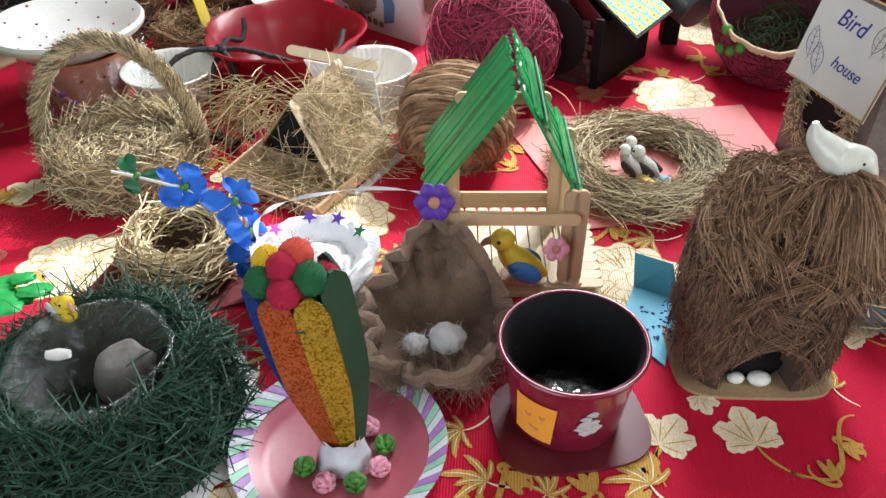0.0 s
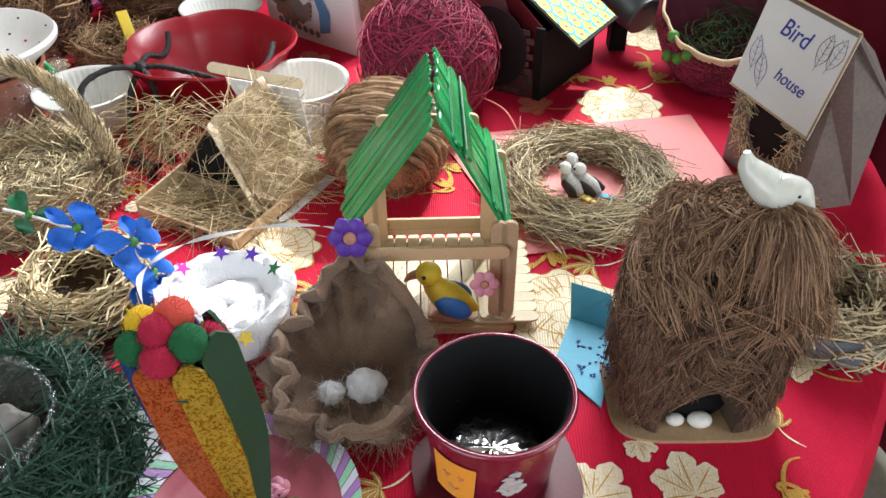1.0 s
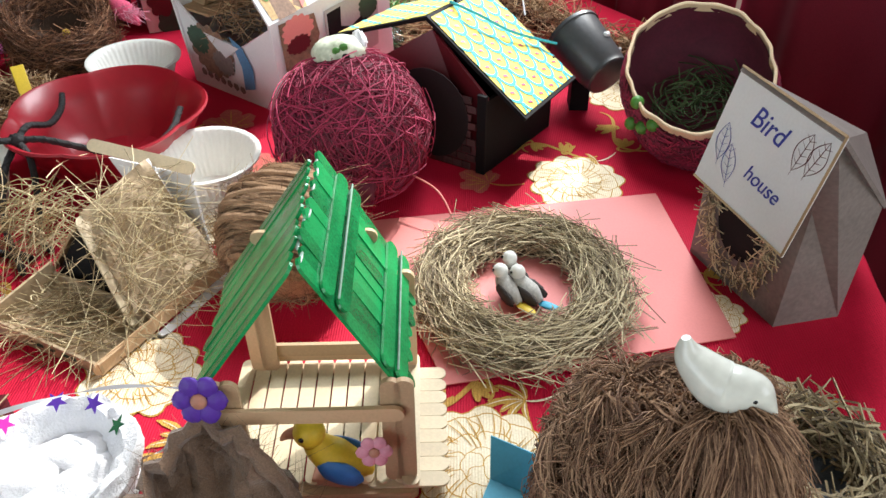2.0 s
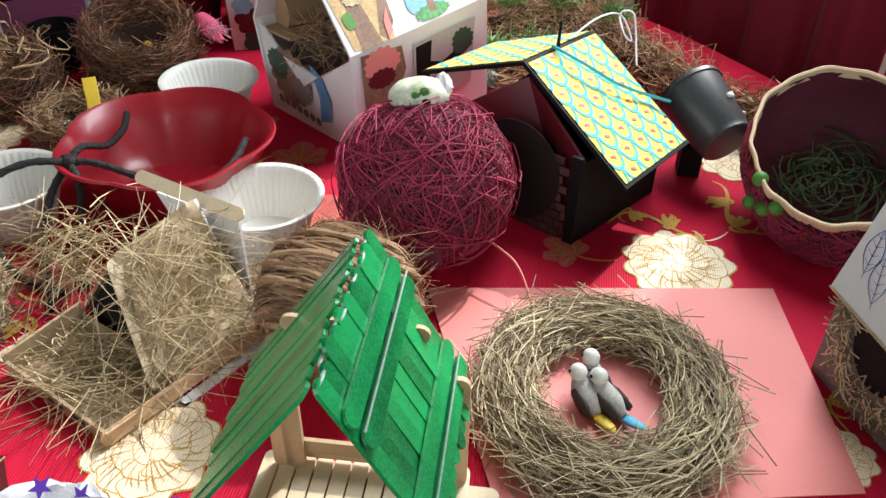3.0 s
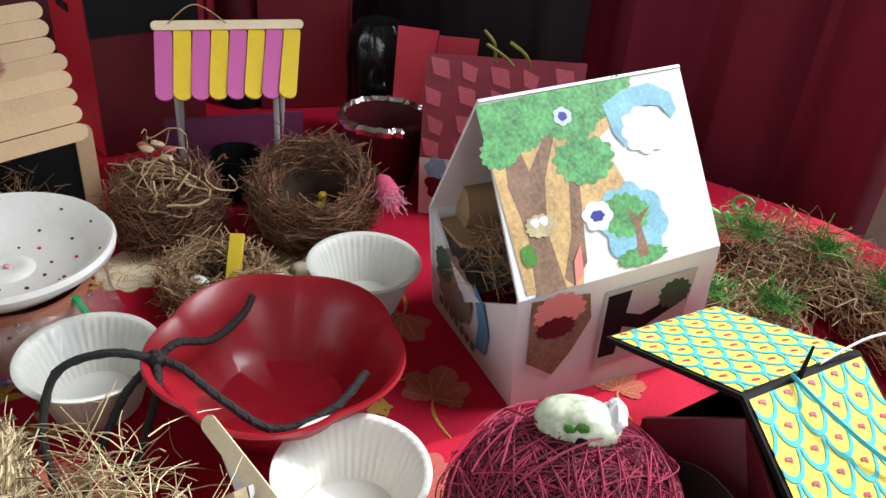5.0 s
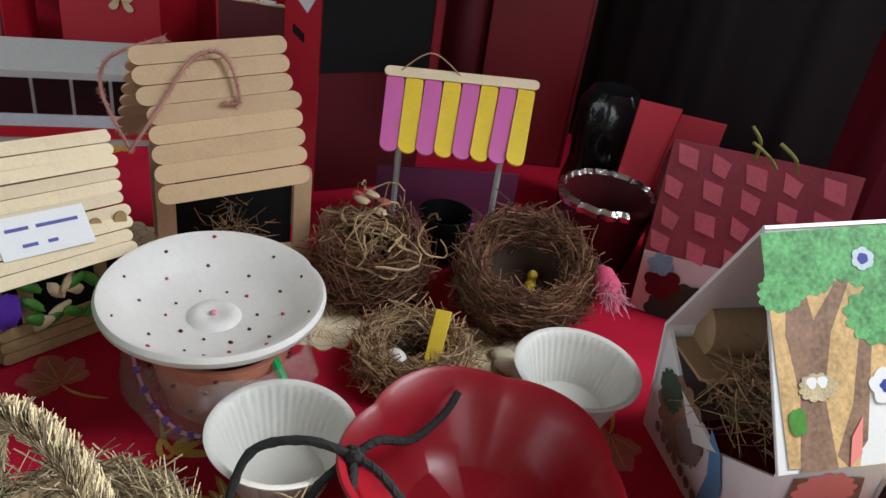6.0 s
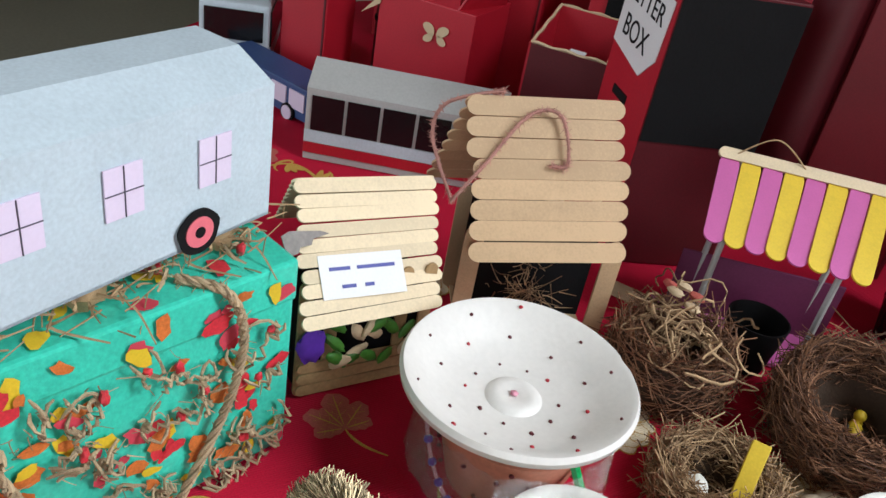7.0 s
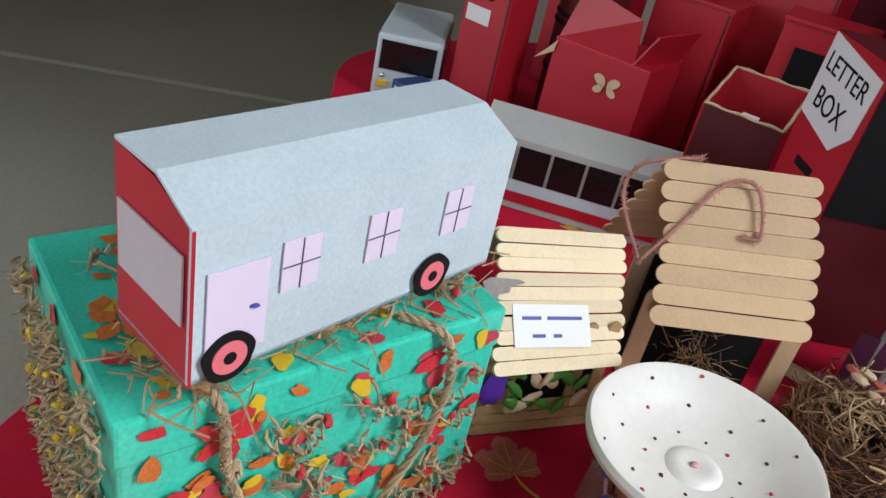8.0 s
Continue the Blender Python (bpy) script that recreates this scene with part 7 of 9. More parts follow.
# ---- red petal bowl and cord ----
def petal_bowl():
    t = thing("petal_bowl", -0.168, 1.024, 0, 14, "glossy red plastic bowl with a scalloped flower rim", "bowl")
    lobe = lambda a, h: 1 + (0.085 * min(1, h / 0.04)) * (abs(math.cos(2.5 * a)) - 0.65)
    prof = [(0.0, 0.002), (0.050, 0.002), (0.054, 0.0), (0.058, 0.004), (0.070, 0.02), (0.085, 0.045), (0.094, 0.062), (0.0985, 0.0645), (0.100, 0.067), (0.0985, 0.069), (0.094, 0.067), (0.082, 0.046), (0.066, 0.021), (0.052, 0.007), (0.0, 0.006)]
    part("shell", Geo().lathe(prof, 120, shape=lobe), REDPLASTIC, t)
    c = thing("braided_rope", 0, 0, 0, 0, "knotted black braided rope hanging over the red bowl", "rope")
    knot = (-0.229, 0.957, 0.068)
    runs = [[knot, (-0.225, 0.975, 0.074), (-0.22, 1.005, 0.060), (-0.226, 1.045, 0.056), (-0.232, 1.066, 0.062)],
            [knot, (-0.255, 0.935, 0.076), (-0.275, 0.905, 0.068), (-0.266, 0.880, 0.035), (-0.245, 0.868, 0.010), (-0.222, 0.862, 0.005), (-0.205, 0.856, 0.004), (-0.190, 0.835, 0.004)],
            [knot, (-0.212, 0.940, 0.058), (-0.200, 0.910, 0.030), (-0.195, 0.885, 0.008), (-0.178, 0.868, 0.004)],
            [knot, (-0.235, 0.930, 0.050), (-0.232, 0.900, 0.020), (-0.215, 0.870, 0.005), (-0.19, 0.855, 0.004)],
            [knot, (-0.205, 0.960, 0.068), (-0.165, 0.958, 0.060), (-0.125, 0.968, 0.045), (-0.100, 1.005, 0.050), (-0.098, 1.045, 0.058)]]
    for r in runs:
        line = smooth_line(r, 60)
        g = Geo().tube(line, 0.0032, 8)
        part("strand", g, ROPE, c)
        for ph in (0, math.pi):
            d = np.gradient(line, axis=0)
            d /= np.linalg.norm(d, axis=1)[:, None]
            u = np.cross(d, (0.3, 0.2, 1.0))
            u /= np.linalg.norm(u, axis=1)[:, None]
            w = np.cross(d, u)
            a = np.arange(60) * 0.9 + ph
            part("braid", Geo().tube(line + (u * np.cos(a)[:, None] + w * np.sin(a)[:, None]) * 0.0024, 0.0014, 5, cap=False), ROPE, c)
    part("knot", Geo().ball(knot, (0.008, 0.006, 0.007), 16, 12, 0.35, 3), ROPE, c)


petal_bowl()


# ---- spotted dish on a pot ----
def spotted_dish():
    p = thing("wrapped_pot", -0.405, 0.965, 0, 0, "terracotta-pink pot with beads inside clear crinkled wrap", "pot")
    part("pot", Geo().lathe([(0.0, 0.0), (0.045, 0.0), (0.052, 0.03), (0.060, 0.066), (0.056, 0.066), (0.048, 0.03), (0.0, 0.008)], 48), BLUSH, p)
    part("wrap", Geo().lathe([(0.058, 0.001), (0.072, 0.004), (0.078, 0.02), (0.074, 0.045), (0.072, 0.068)], 64, shape=lambda a, h: 1 + 0.035 * math.sin(9 * a + 40 * h) + 0.02 * math.sin(23 * a)), WRAP, p, "clear crinkled plastic wrap").visible_shadow = False
    g = Geo()
    rr = random.Random(120)
    for _ in range(40):
        a, z = rr.uniform(0, 6.28), rr.uniform(0.012, 0.06)
        r = 0.048 + z * 0.19 + 0.0012
        g.ball((r * math.cos(a), r * math.sin(a), z), (0.0022, 0.0022, 0.0012), 6, 5)
    part("painted_dash", g, DEEPRED, p, kind="stuff")
    for k in range(60):
        u = k / 59
        a = -1.9 + 1.6 * u
        z = 0.06 - 0.052 * math.sin(math.pi * min(1, u * 1.6) / 2)
        r = 0.062 + z * 0.05 + 0.004
        part("bead", Geo().ball((r * math.cos(a), r * math.sin(a), z), 0.0017 if k % 6 else 0.0035, 8, 6), PINKCLAY if k % 6 else PURPLE, p)
    part("green_clip", Geo().tube([(0.056, 0.012, 0.064), (0.072, 0.016, 0.04), (0.076, 0.018, 0.014)], 0.004, 6), GREENPAINT, p)
    t = thing("spotted_dish", -0.414, 0.965, 0.066, 0, "white painted dish with small red dabs, slightly chipped", "dish")
    chip = lambda a, h: 1 - (0.02 * math.exp(-((a - 1.35) / 0.06) ** 2) if h > 0.024 else 0) + 0.006 * math.sin(3 * a)
    prof = [(0.0, 0.0), (0.058, 0.0), (0.070, 0.010), (0.085, 0.021), (0.0885, 0.024), (0.0895, 0.029), (0.087, 0.033), (0.083, 0.032), (0.066, 0.016), (0.045, 0.007), (0.022, 0.005), (0.018, 0.0085), (0.011, 0.009), (0.006, 0.007), (0.0, 0.007)]
    part("dish", Geo().lathe(prof, 96, shape=chip), WHITEPAINT, t)
    pr = prof[7:12]
    for k in range(30):
        r = (0.078, 0.058, 0.036)[k % 3] + rr.uniform(-0.004, 0.004)
        a = 6.283 * (k // 3 + 0.33 * (k % 3)) / 10 + rr.uniform(-0.12, 0.12)
        z = np.interp(r, [0.022, 0.045, 0.066, 0.083], [0.005, 0.007, 0.016, 0.032])
        s = rr.uniform(0.0011, 0.0021)
        part("red_dab", Geo().ball((r * math.cos(a), r * math.sin(a), z + 0.0003), (s, s * 0.9, 0.0012), 8, 5, 0.3), DEEPRED if k % 4 else REDCARD, t)
    part("boss_dab", Geo().ball((0, 0, 0.0085), (0.0032, 0.003, 0.0012), 12, 6, 0.5), PINKCLAY, t)


spotted_dish()


# ---- coir nests at the back ----
def coir_nest(name, x, y, R, wide, high, count, ma, seed, label, tilt=(0, 0), thick=0.0005):
    t = thing(name, x, y, 0, 0, label, "nest")
    t.matrix_world = pose(x, y, 0, 0, 0, 0)
    lean = pose(0, 0, abs(math.sin(radians(tilt[0]))) * R * 0.9 + abs(math.sin(radians(tilt[1]))) * R * 0.9, tilt[0], tilt[1], 0)
    g = Geo()
    ring_strands(g, count * 2, R, wide, high, thick, (0.3, 1.1), seed, 0.6, 0.0, 1.0, 0.014)
    ring_strands(g, count // 3, R * 0.45, R * 0.45, 0.010, thick, (0.4, 1.6), seed + 1, 0.5)
    part("fibre_mass", g, ma, t, kind="stuff", m=lean)
    # Dark core shows through the fibres as painted gap shade.
    part("core", Geo().lathe([(0.0, 0.001), (R, 0.001), (R + wide * 0.6, high * 0.3), (R + wide * 0.2, high * 0.75), (R - wide * 0.5, high * 0.6), (R * 0.5, high * 0.14), (0.0, high * 0.1)], 32), COIRSHADE, t, m=lean)
    return t


coir_nest("coir_nest", -0.318, 1.108, 0.040, 0.015, 0.042, 900, COIRGOLD, 130, "small ragged coir nest holding an egg")
e = thing("egg", -0.325, 1.092, 0.012, 0, "plain pale egg lying in the coir nest", "egg")
part("shell", Geo().ball((0, 0, 0.009), (0.0115, 0.009, 0.009), 18, 12), EGG, e)
s = thing("yellow_strip", 0, 0, 0, 0, "bright yellow folded paper strip leaning in the nest", "strip")
part("strip", panel([(-0.291, 1.086, 0.012), (-0.280, 1.094, 0.012), (-0.308, 1.140, 0.062), (-0.320, 1.132, 0.062)], 0.006), YELLOW, s, smooth=False, bevel=0.0008)
wf = thing("cloth_flower", -0.262, 1.20, 0, 0, "cream fabric flower lying on the cloth", "flower")
for k in range(7):
    a = 6.283 * k / 7
    part("petal", Geo().ball((0.018 * math.cos(a), 0.018 * math.sin(a), 0.006), (0.013, 0.013, 0.005), 14, 8, 0.2, 3), mat("cream_fabric", (0.74, 0.62, 0.46), 0.8, 0.15, 500, 50, 0.1) if k == 0 else bpy.data.materials["cream_fabric"], wf)


def vine_nest():
    t = coir_nest("vine_nest", -0.442, 1.165, 0.045, 0.018, 0.07, 900, REDCOIR, 140, "tangled nest of brown vine twine on a dark pot")
    g = Geo()
    rr = random.Random(141)
    for _ in range(46):
        c = Vector((rr.gauss(0, 0.022), rr.gauss(0, 0.022), 0.065 + rr.gauss(0, 0.014)))
        ax = Vector((rr.gauss(0, 1), rr.gauss(0, 1), rr.gauss(0, 1))).normalized()
        u = ax.orthogonal().normalized()
        w = ax.cross(u)
        r = rr.uniform(0.012, 0.03)
        a0, sp = rr.uniform(0, 6.28), rr.uniform(2, 5)
        pts = [c + (u * math.cos(a0 + sp * k / 12) + w * math.sin(a0 + sp * k / 12)) * r * (1 + 0.2 * math.sin(k)) for k in range(13)]
        g.tube([(p.x, p.y, max(0.004, p.z)) for p in pts], rr.uniform(0.0006, 0.0015), 5, cap=False)
    part("twine", g, COIRGOLD, t, kind="stuff")
    for k in range(5):
        a = k * 1.2
        part("dry_petal", Geo().ball((-0.02 + 0.014 * math.cos(a), 0.012 + 0.014 * math.sin(a), 0.086 + 0.003 * k), (0.009, 0.006, 0.003), 10, 6, 0.4, 3), ROSE if k % 2 else BEIGE, t)


vine_nest()
coir_nest("bird_nest", -0.322, 1.268, 0.055, 0.015, 0.066, 1500, REDCOIR, 150, "deep round coir nest tipped towards the front", (14, 8))
bird("toy_bird", -0.315, 1.270, 0.022, 120, 0.020, YELLOW, BROOD, BROOD, "small yellow toy bird inside the deep nest")
pb = thing("feather_bird", -0.240, 1.288, 0.058, -38, "pink fluffy toy bird on the nest edge", "bird ornament")
part("body", Geo().tube([(-0.028, 0, 0.014), (-0.016, 0, 0.014), (0.0, 0, 0.010), (0.016, 0, 0.006), (0.030, 0, 0.0)], [0.004, 0.010, 0.013, 0.009, 0.003], 14), mat("pink_feather", (0.72, 0.10, 0.20), 0.8, 0.4, 500, 80, 0.3), pb)
part("feather", scatter_strands(Geo(), 160, lambda r: ((r.uniform(-0.02, 0.02), r.gauss(0, 0.006), r.uniform(0.006, 0.018)), (1, r.gauss(0, 0.4), r.gauss(-0.2, 0.4))), 0.018, 0.0006, 155, 0.4), PINKCLAY, pb, kind="stuff")
part("beak", Geo().tube([(-0.028, 0, 0.014), (-0.042, 0.002, 0.019)], [0.003, 0.0005], 6), BLACK, pb)


# ---- striped awning stall ----
def stall():
    t = thing("toy_stall", 0, 0, 0, 0, "craft-stick stall with a pink and yellow striped awning", "toy stall")
    tl, tr, bl, br = Vector((-0.545, 1.262, 0.184)), Vector((-0.437, 1.390, 0.182)), Vector((-0.487, 1.205, 0.134)), Vector((-0.378, 1.306, 0.136))
    for k in range(8):
        u = (k + 0.5) / 8
        p, q = tl.lerp(tr, u), bl.lerp(br, u)
        stick(t, along(p, q, (0.6, -0.5, 0.6)), (q - p).length + 0.006, 0.0192, 0.002, YELLOW if k % 2 else PINKFOAM, "awning_stick", "yellow painted stick" if k % 2 else "pink painted stick")
    stick(t, along(tl + Vector((-0.004, -0.004, 0.004)), tr + Vector((0.004, 0.004, 0.004)), (0.6, -0.5, 0.6)), 0.172, 0.011, 0.004, STICKPALE, "ridge_stick")
    for u in (0.14, 0.86):
        p, q = bl.lerp(br, u), tl.lerp(tr, u)
        part("post", Geo().tube([(p.x - 0.012, p.y + 0.012, p.z), (p.x - 0.012, p.y + 0.012, 0.004)], 0.0032, 8), GREY, t)
        part("post", Geo().tube([(q.x, q.y, q.z), (q.x - 0.005, q.y, 0.004)], 0.0032, 8), GREY, t)
    base = [tl + Vector((-0.02, 0, 0)), bl + Vector((-0.03, 0.02, 0)), br + Vector((-0.02, 0.02, 0)), tr]
    part("base", panel([(p.x, p.y, 0.006) for p in base], 0.004), PINKFOAM, t, smooth=False)
    a, b = tl, tr
    part("back_panel", panel([(a.x, a.y, 0.006), (b.x, b.y, 0.006), (b.x, b.y, 0.075), (a.x, a.y, 0.075)], 0.003), mat("mauve_foam", (0.16, 0.03, 0.09), 0.6, 0.2, 400, 30, 0.05), t, smooth=False)
    part("string", Geo().tube(smooth_line([tl.lerp(tr, 0.08) + Vector((0, 0, 0.004)), tl.lerp(tr, 0.28) + Vector((0, 0, 0.028)), tl.lerp(tr, 0.5) + Vector((0.0, 0, 0.004))], 20), 0.0008, 5), JUTE, t)
    c = thing("black_cup", -0.440, 1.270, 0.006, 0, "matt black plastic cup under the awning", "cup")
    part("cup", Geo().lathe([(0.0, 0.0), (0.022, 0.0), (0.030, 0.055), (0.0285, 0.055), (0.0205, 0.003), (0.0, 0.003)], 32), BLACK, c)


stall()


# ---- stick-roofed houses ----
def stick_house(name, tl, tr, bl, br, count, width, label, ma):
    tl, tr, bl, br = (Vector(p) for p in (tl, tr, bl, br))
    t = thing(name, 0, 0, 0, 0, label, "bird house")
    rr = random.Random(count)
    nrm = (tr - tl).cross(bl - tl)
    nrm = nrm if nrm.z > 0 else -nrm
    for k in range(count):
        u = (k + 0.5) / count
        p, q = tl.lerp(bl, u), tr.lerp(br, u)
        d = (q - p).normalized()
        sh = d * rr.uniform(-0.003, 0.003) + Vector((0, 0, rr.uniform(-0.0006, 0.0006)))
        stick(t, along(p + sh, q + sh, nrm), round((q - p).length, 4), width, 0.0022, ma, "roof_stick")
    # the hidden slope falls away behind
    back = Vector((bl.x - tl.x, bl.y - tl.y, 0)) * -1.0
    for k in range(count):
        u = (k + 0.5) / count
        fall = back * u + Vector((0, 0, (bl.z - tl.z) * u))
        p, q = tl + fall, tr + fall
        stick(t, along(p, q, (-nrm.x, -nrm.y, nrm.z)), round((q - p).length, 4), width, 0.0022, ma, "roof_stick")
    return t, tl, tr, bl, br, nrm.normalized()


def stick_houses():
    t, tl, tr, bl, br, n = stick_house("stick_birdhouse", (-0.580, 0.842, 0.180), (-0.589, 0.972, 0.165), (-0.499, 0.826, 0.097), (-0.516, 0.954, 0.083), 10, 0.0106, "pale craft-stick bird house with a name card", STICKPALE)
    c = tl.lerp(bl, 0.68).lerp(tr.lerp(br, 0.68), 0.42) + n * 0.003
    m = along(c - (tr - tl).normalized() * 0.01, c + (tr - tl).normalized() * 0.01, n)
    part("name_card", Geo().box(0, 0, 0, 0.074, 0.034, 0.0006, m), PAPER, t, "white paper name card", smooth=False)
    g = Geo()
    for x, y, w in ((-0.020, 0.006, 0.018), (0.012, 0.006, 0.034), (-0.014, -0.008, 0.012), (0.004, -0.008, 0.008)):
        g.box(x, y, 0.0007, w, 0.0028, 0.0004, m)
    part("writing_bar", g, INKBLUE, t, smooth=False)
    w = Geo()
    wm = along(tl.lerp(bl, 0.42) - (tr - tl).normalized() * 0.02, tl.lerp(bl, 0.42) + (tr - tl).normalized() * 0.03, n) @ pose(0.002, 0, 0.005) @ Matrix.Scale(1.15, 4)
    w.prism([(-0.016, -0.010), (-0.008, -0.008), (-0.006, -0.004), (0.002, -0.003), (0.004, 0.001), (0.016, 0.004), (0.010, 0.006), (-0.012, 0.007), (-0.018, 0.004)], 0, 0.001, wm)
    part("paper_wing", w, MUDGREY, t, "grey drawn paper wing", smooth=False)
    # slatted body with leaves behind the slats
    # Solid black box stands for the shade behind the slats.
    part("body", Geo().box(-0.572, 0.898, 0.045, 0.07, 0.112, 0.09), BLACK, t, "solid black body standing for the shaded inside", smooth=False)
    for y in (0.842, 0.865, 0.928, 0.95):
        stick(t, along((-0.534, y, 0.002), (-0.534, y, 0.115), (1, 0, 0)), 0.115, 0.011, 0.002, WOODBOX, "slat")
    for z in (0.008, 0.020, 0.032):
        stick(t, along((-0.531, 0.838, z), (-0.531, 0.956, z), (1, 0, 0)), 0.118, 0.0105, 0.002, WOODBOX, "slat")
    rr = random.Random(160)
    for k in range(16):
        part("silk_leaf", Geo().ball((-0.527 + rr.uniform(-0.003, 0.004), rr.uniform(0.865, 0.935), rr.uniform(0.035, 0.075)), (0.003, 0.011, 0.005), 10, 6, 0.3, 3, pose(0, 0, 0, rr.uniform(-60, 60), 0, rr.uniform(-30, 30))), LEAF if k % 3 else BEIGE, t)
    part("purple_petal", Geo().ball((-0.525, 0.846, 0.06), (0.004, 0.012, 0.016), 12, 8, 0.3), PURPLE, t)

    t, tl, tr, bl, br, n = stick_house("stick_birdhouse", (-0.622, 1.012, 0.224), (-0.580, 1.155, 0.229), (-0.545, 0.996, 0.102), (-0.487, 1.122, 0.118), 8, 0.0176, "tall craft-stick bird house with a furry twine handle", STICK)
    ax = (br - bl).normalized()
    inn = Vector((-ax.y, ax.x, 0))
    f0, f1 = bl + inn * 0.028 + ax * 0.004, br + inn * 0.028 - ax * 0.004
    for p in (f0, f1, f0 + inn * 0.08, f1 + inn * 0.08):
        stick(t, along((p.x, p.y, 0.001), (p.x, p.y, 0.122), -inn), 0.12, 0.0176, 0.003, STICK, "post")
    # Black back wall puts the shade under the roof into its colour.
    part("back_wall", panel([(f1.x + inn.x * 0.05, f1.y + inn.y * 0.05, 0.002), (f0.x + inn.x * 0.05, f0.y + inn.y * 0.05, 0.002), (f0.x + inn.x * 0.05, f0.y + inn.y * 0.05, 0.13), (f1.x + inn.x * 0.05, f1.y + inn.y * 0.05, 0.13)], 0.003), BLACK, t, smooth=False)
    part("floor", panel([(f0.x, f0.y, 0.004), (f1.x, f1.y, 0.004), (f1.x + inn.x * 0.08, f1.y + inn.y * 0.08, 0.004), (f0.x + inn.x * 0.08, f0.y + inn.y * 0.08, 0.004)], 0.003), STICK, t, smooth=False)
    mid_ = f0.lerp(f1, 0.5) + inn * 0.03
    part("coir_wad", scatter_strands(Geo(), 160, lambda r: ((mid_.x + r.gauss(0, 0.012), mid_.y + r.gauss(0, 0.012), abs(r.gauss(0.035, 0.015))), (r.gauss(0, 1), r.gauss(0, 1), r.gauss(0, 1))), 0.02, 0.0006, 161, 0.6), COIRGOLD, t, kind="stuff")
    # handle: a furry twine through the roof
    def furry(pts, seed):
        line = smooth_line(pts, 50)
        part("twine_handle", Geo().tube(line, 0.0016, 6), ROSEFUR, t)
        part("twine_fur", scatter_strands(Geo(), 900, lambda r: (line[r.randrange(50)], (r.gauss(0, 1), r.gauss(0, 1), r.gauss(0, 1))), 0.0036, 0.0003, seed, 0.6), ROSEFUR, t, kind="stuff")
    a = tl.lerp(tr, 0.22).lerp(bl.lerp(br, 0.22), 0.42) + n * 0.006
    b = tl.lerp(tr, 0.42).lerp(bl.lerp(br, 0.42), 0.12) + n * 0.006
    c = tl.lerp(tr, 0.60).lerp(bl.lerp(br, 0.60), 0.40) + n * 0.006
    furry([a + (bl - tl) * 0.22 - ax * 0.05, a - ax * 0.02, b - ax * 0.01 + n * 0.004, b + ax * 0.02, c, c + (bl - tl) * 0.02 - ax * 0.015], 170)
    furry([a + (bl - tl) * 0.2 - ax * 0.05, tl - ax * 0.025 + Vector((0, 0, -0.04)), tl - ax * 0.012 + Vector((-0.01, 0, -0.012)), tl + ax * 0.03 + Vector((-0.003, 0, 0.003)), tl + ax * 0.04 + Vector((-0.03, 0, -0.012))], 171)


ROSEFUR = mat("rose_jute_fur", (0.50, 0.24, 0.20), 0.9, 0.4, 900, 60, 0.2, island=1.0)
stick_houses()


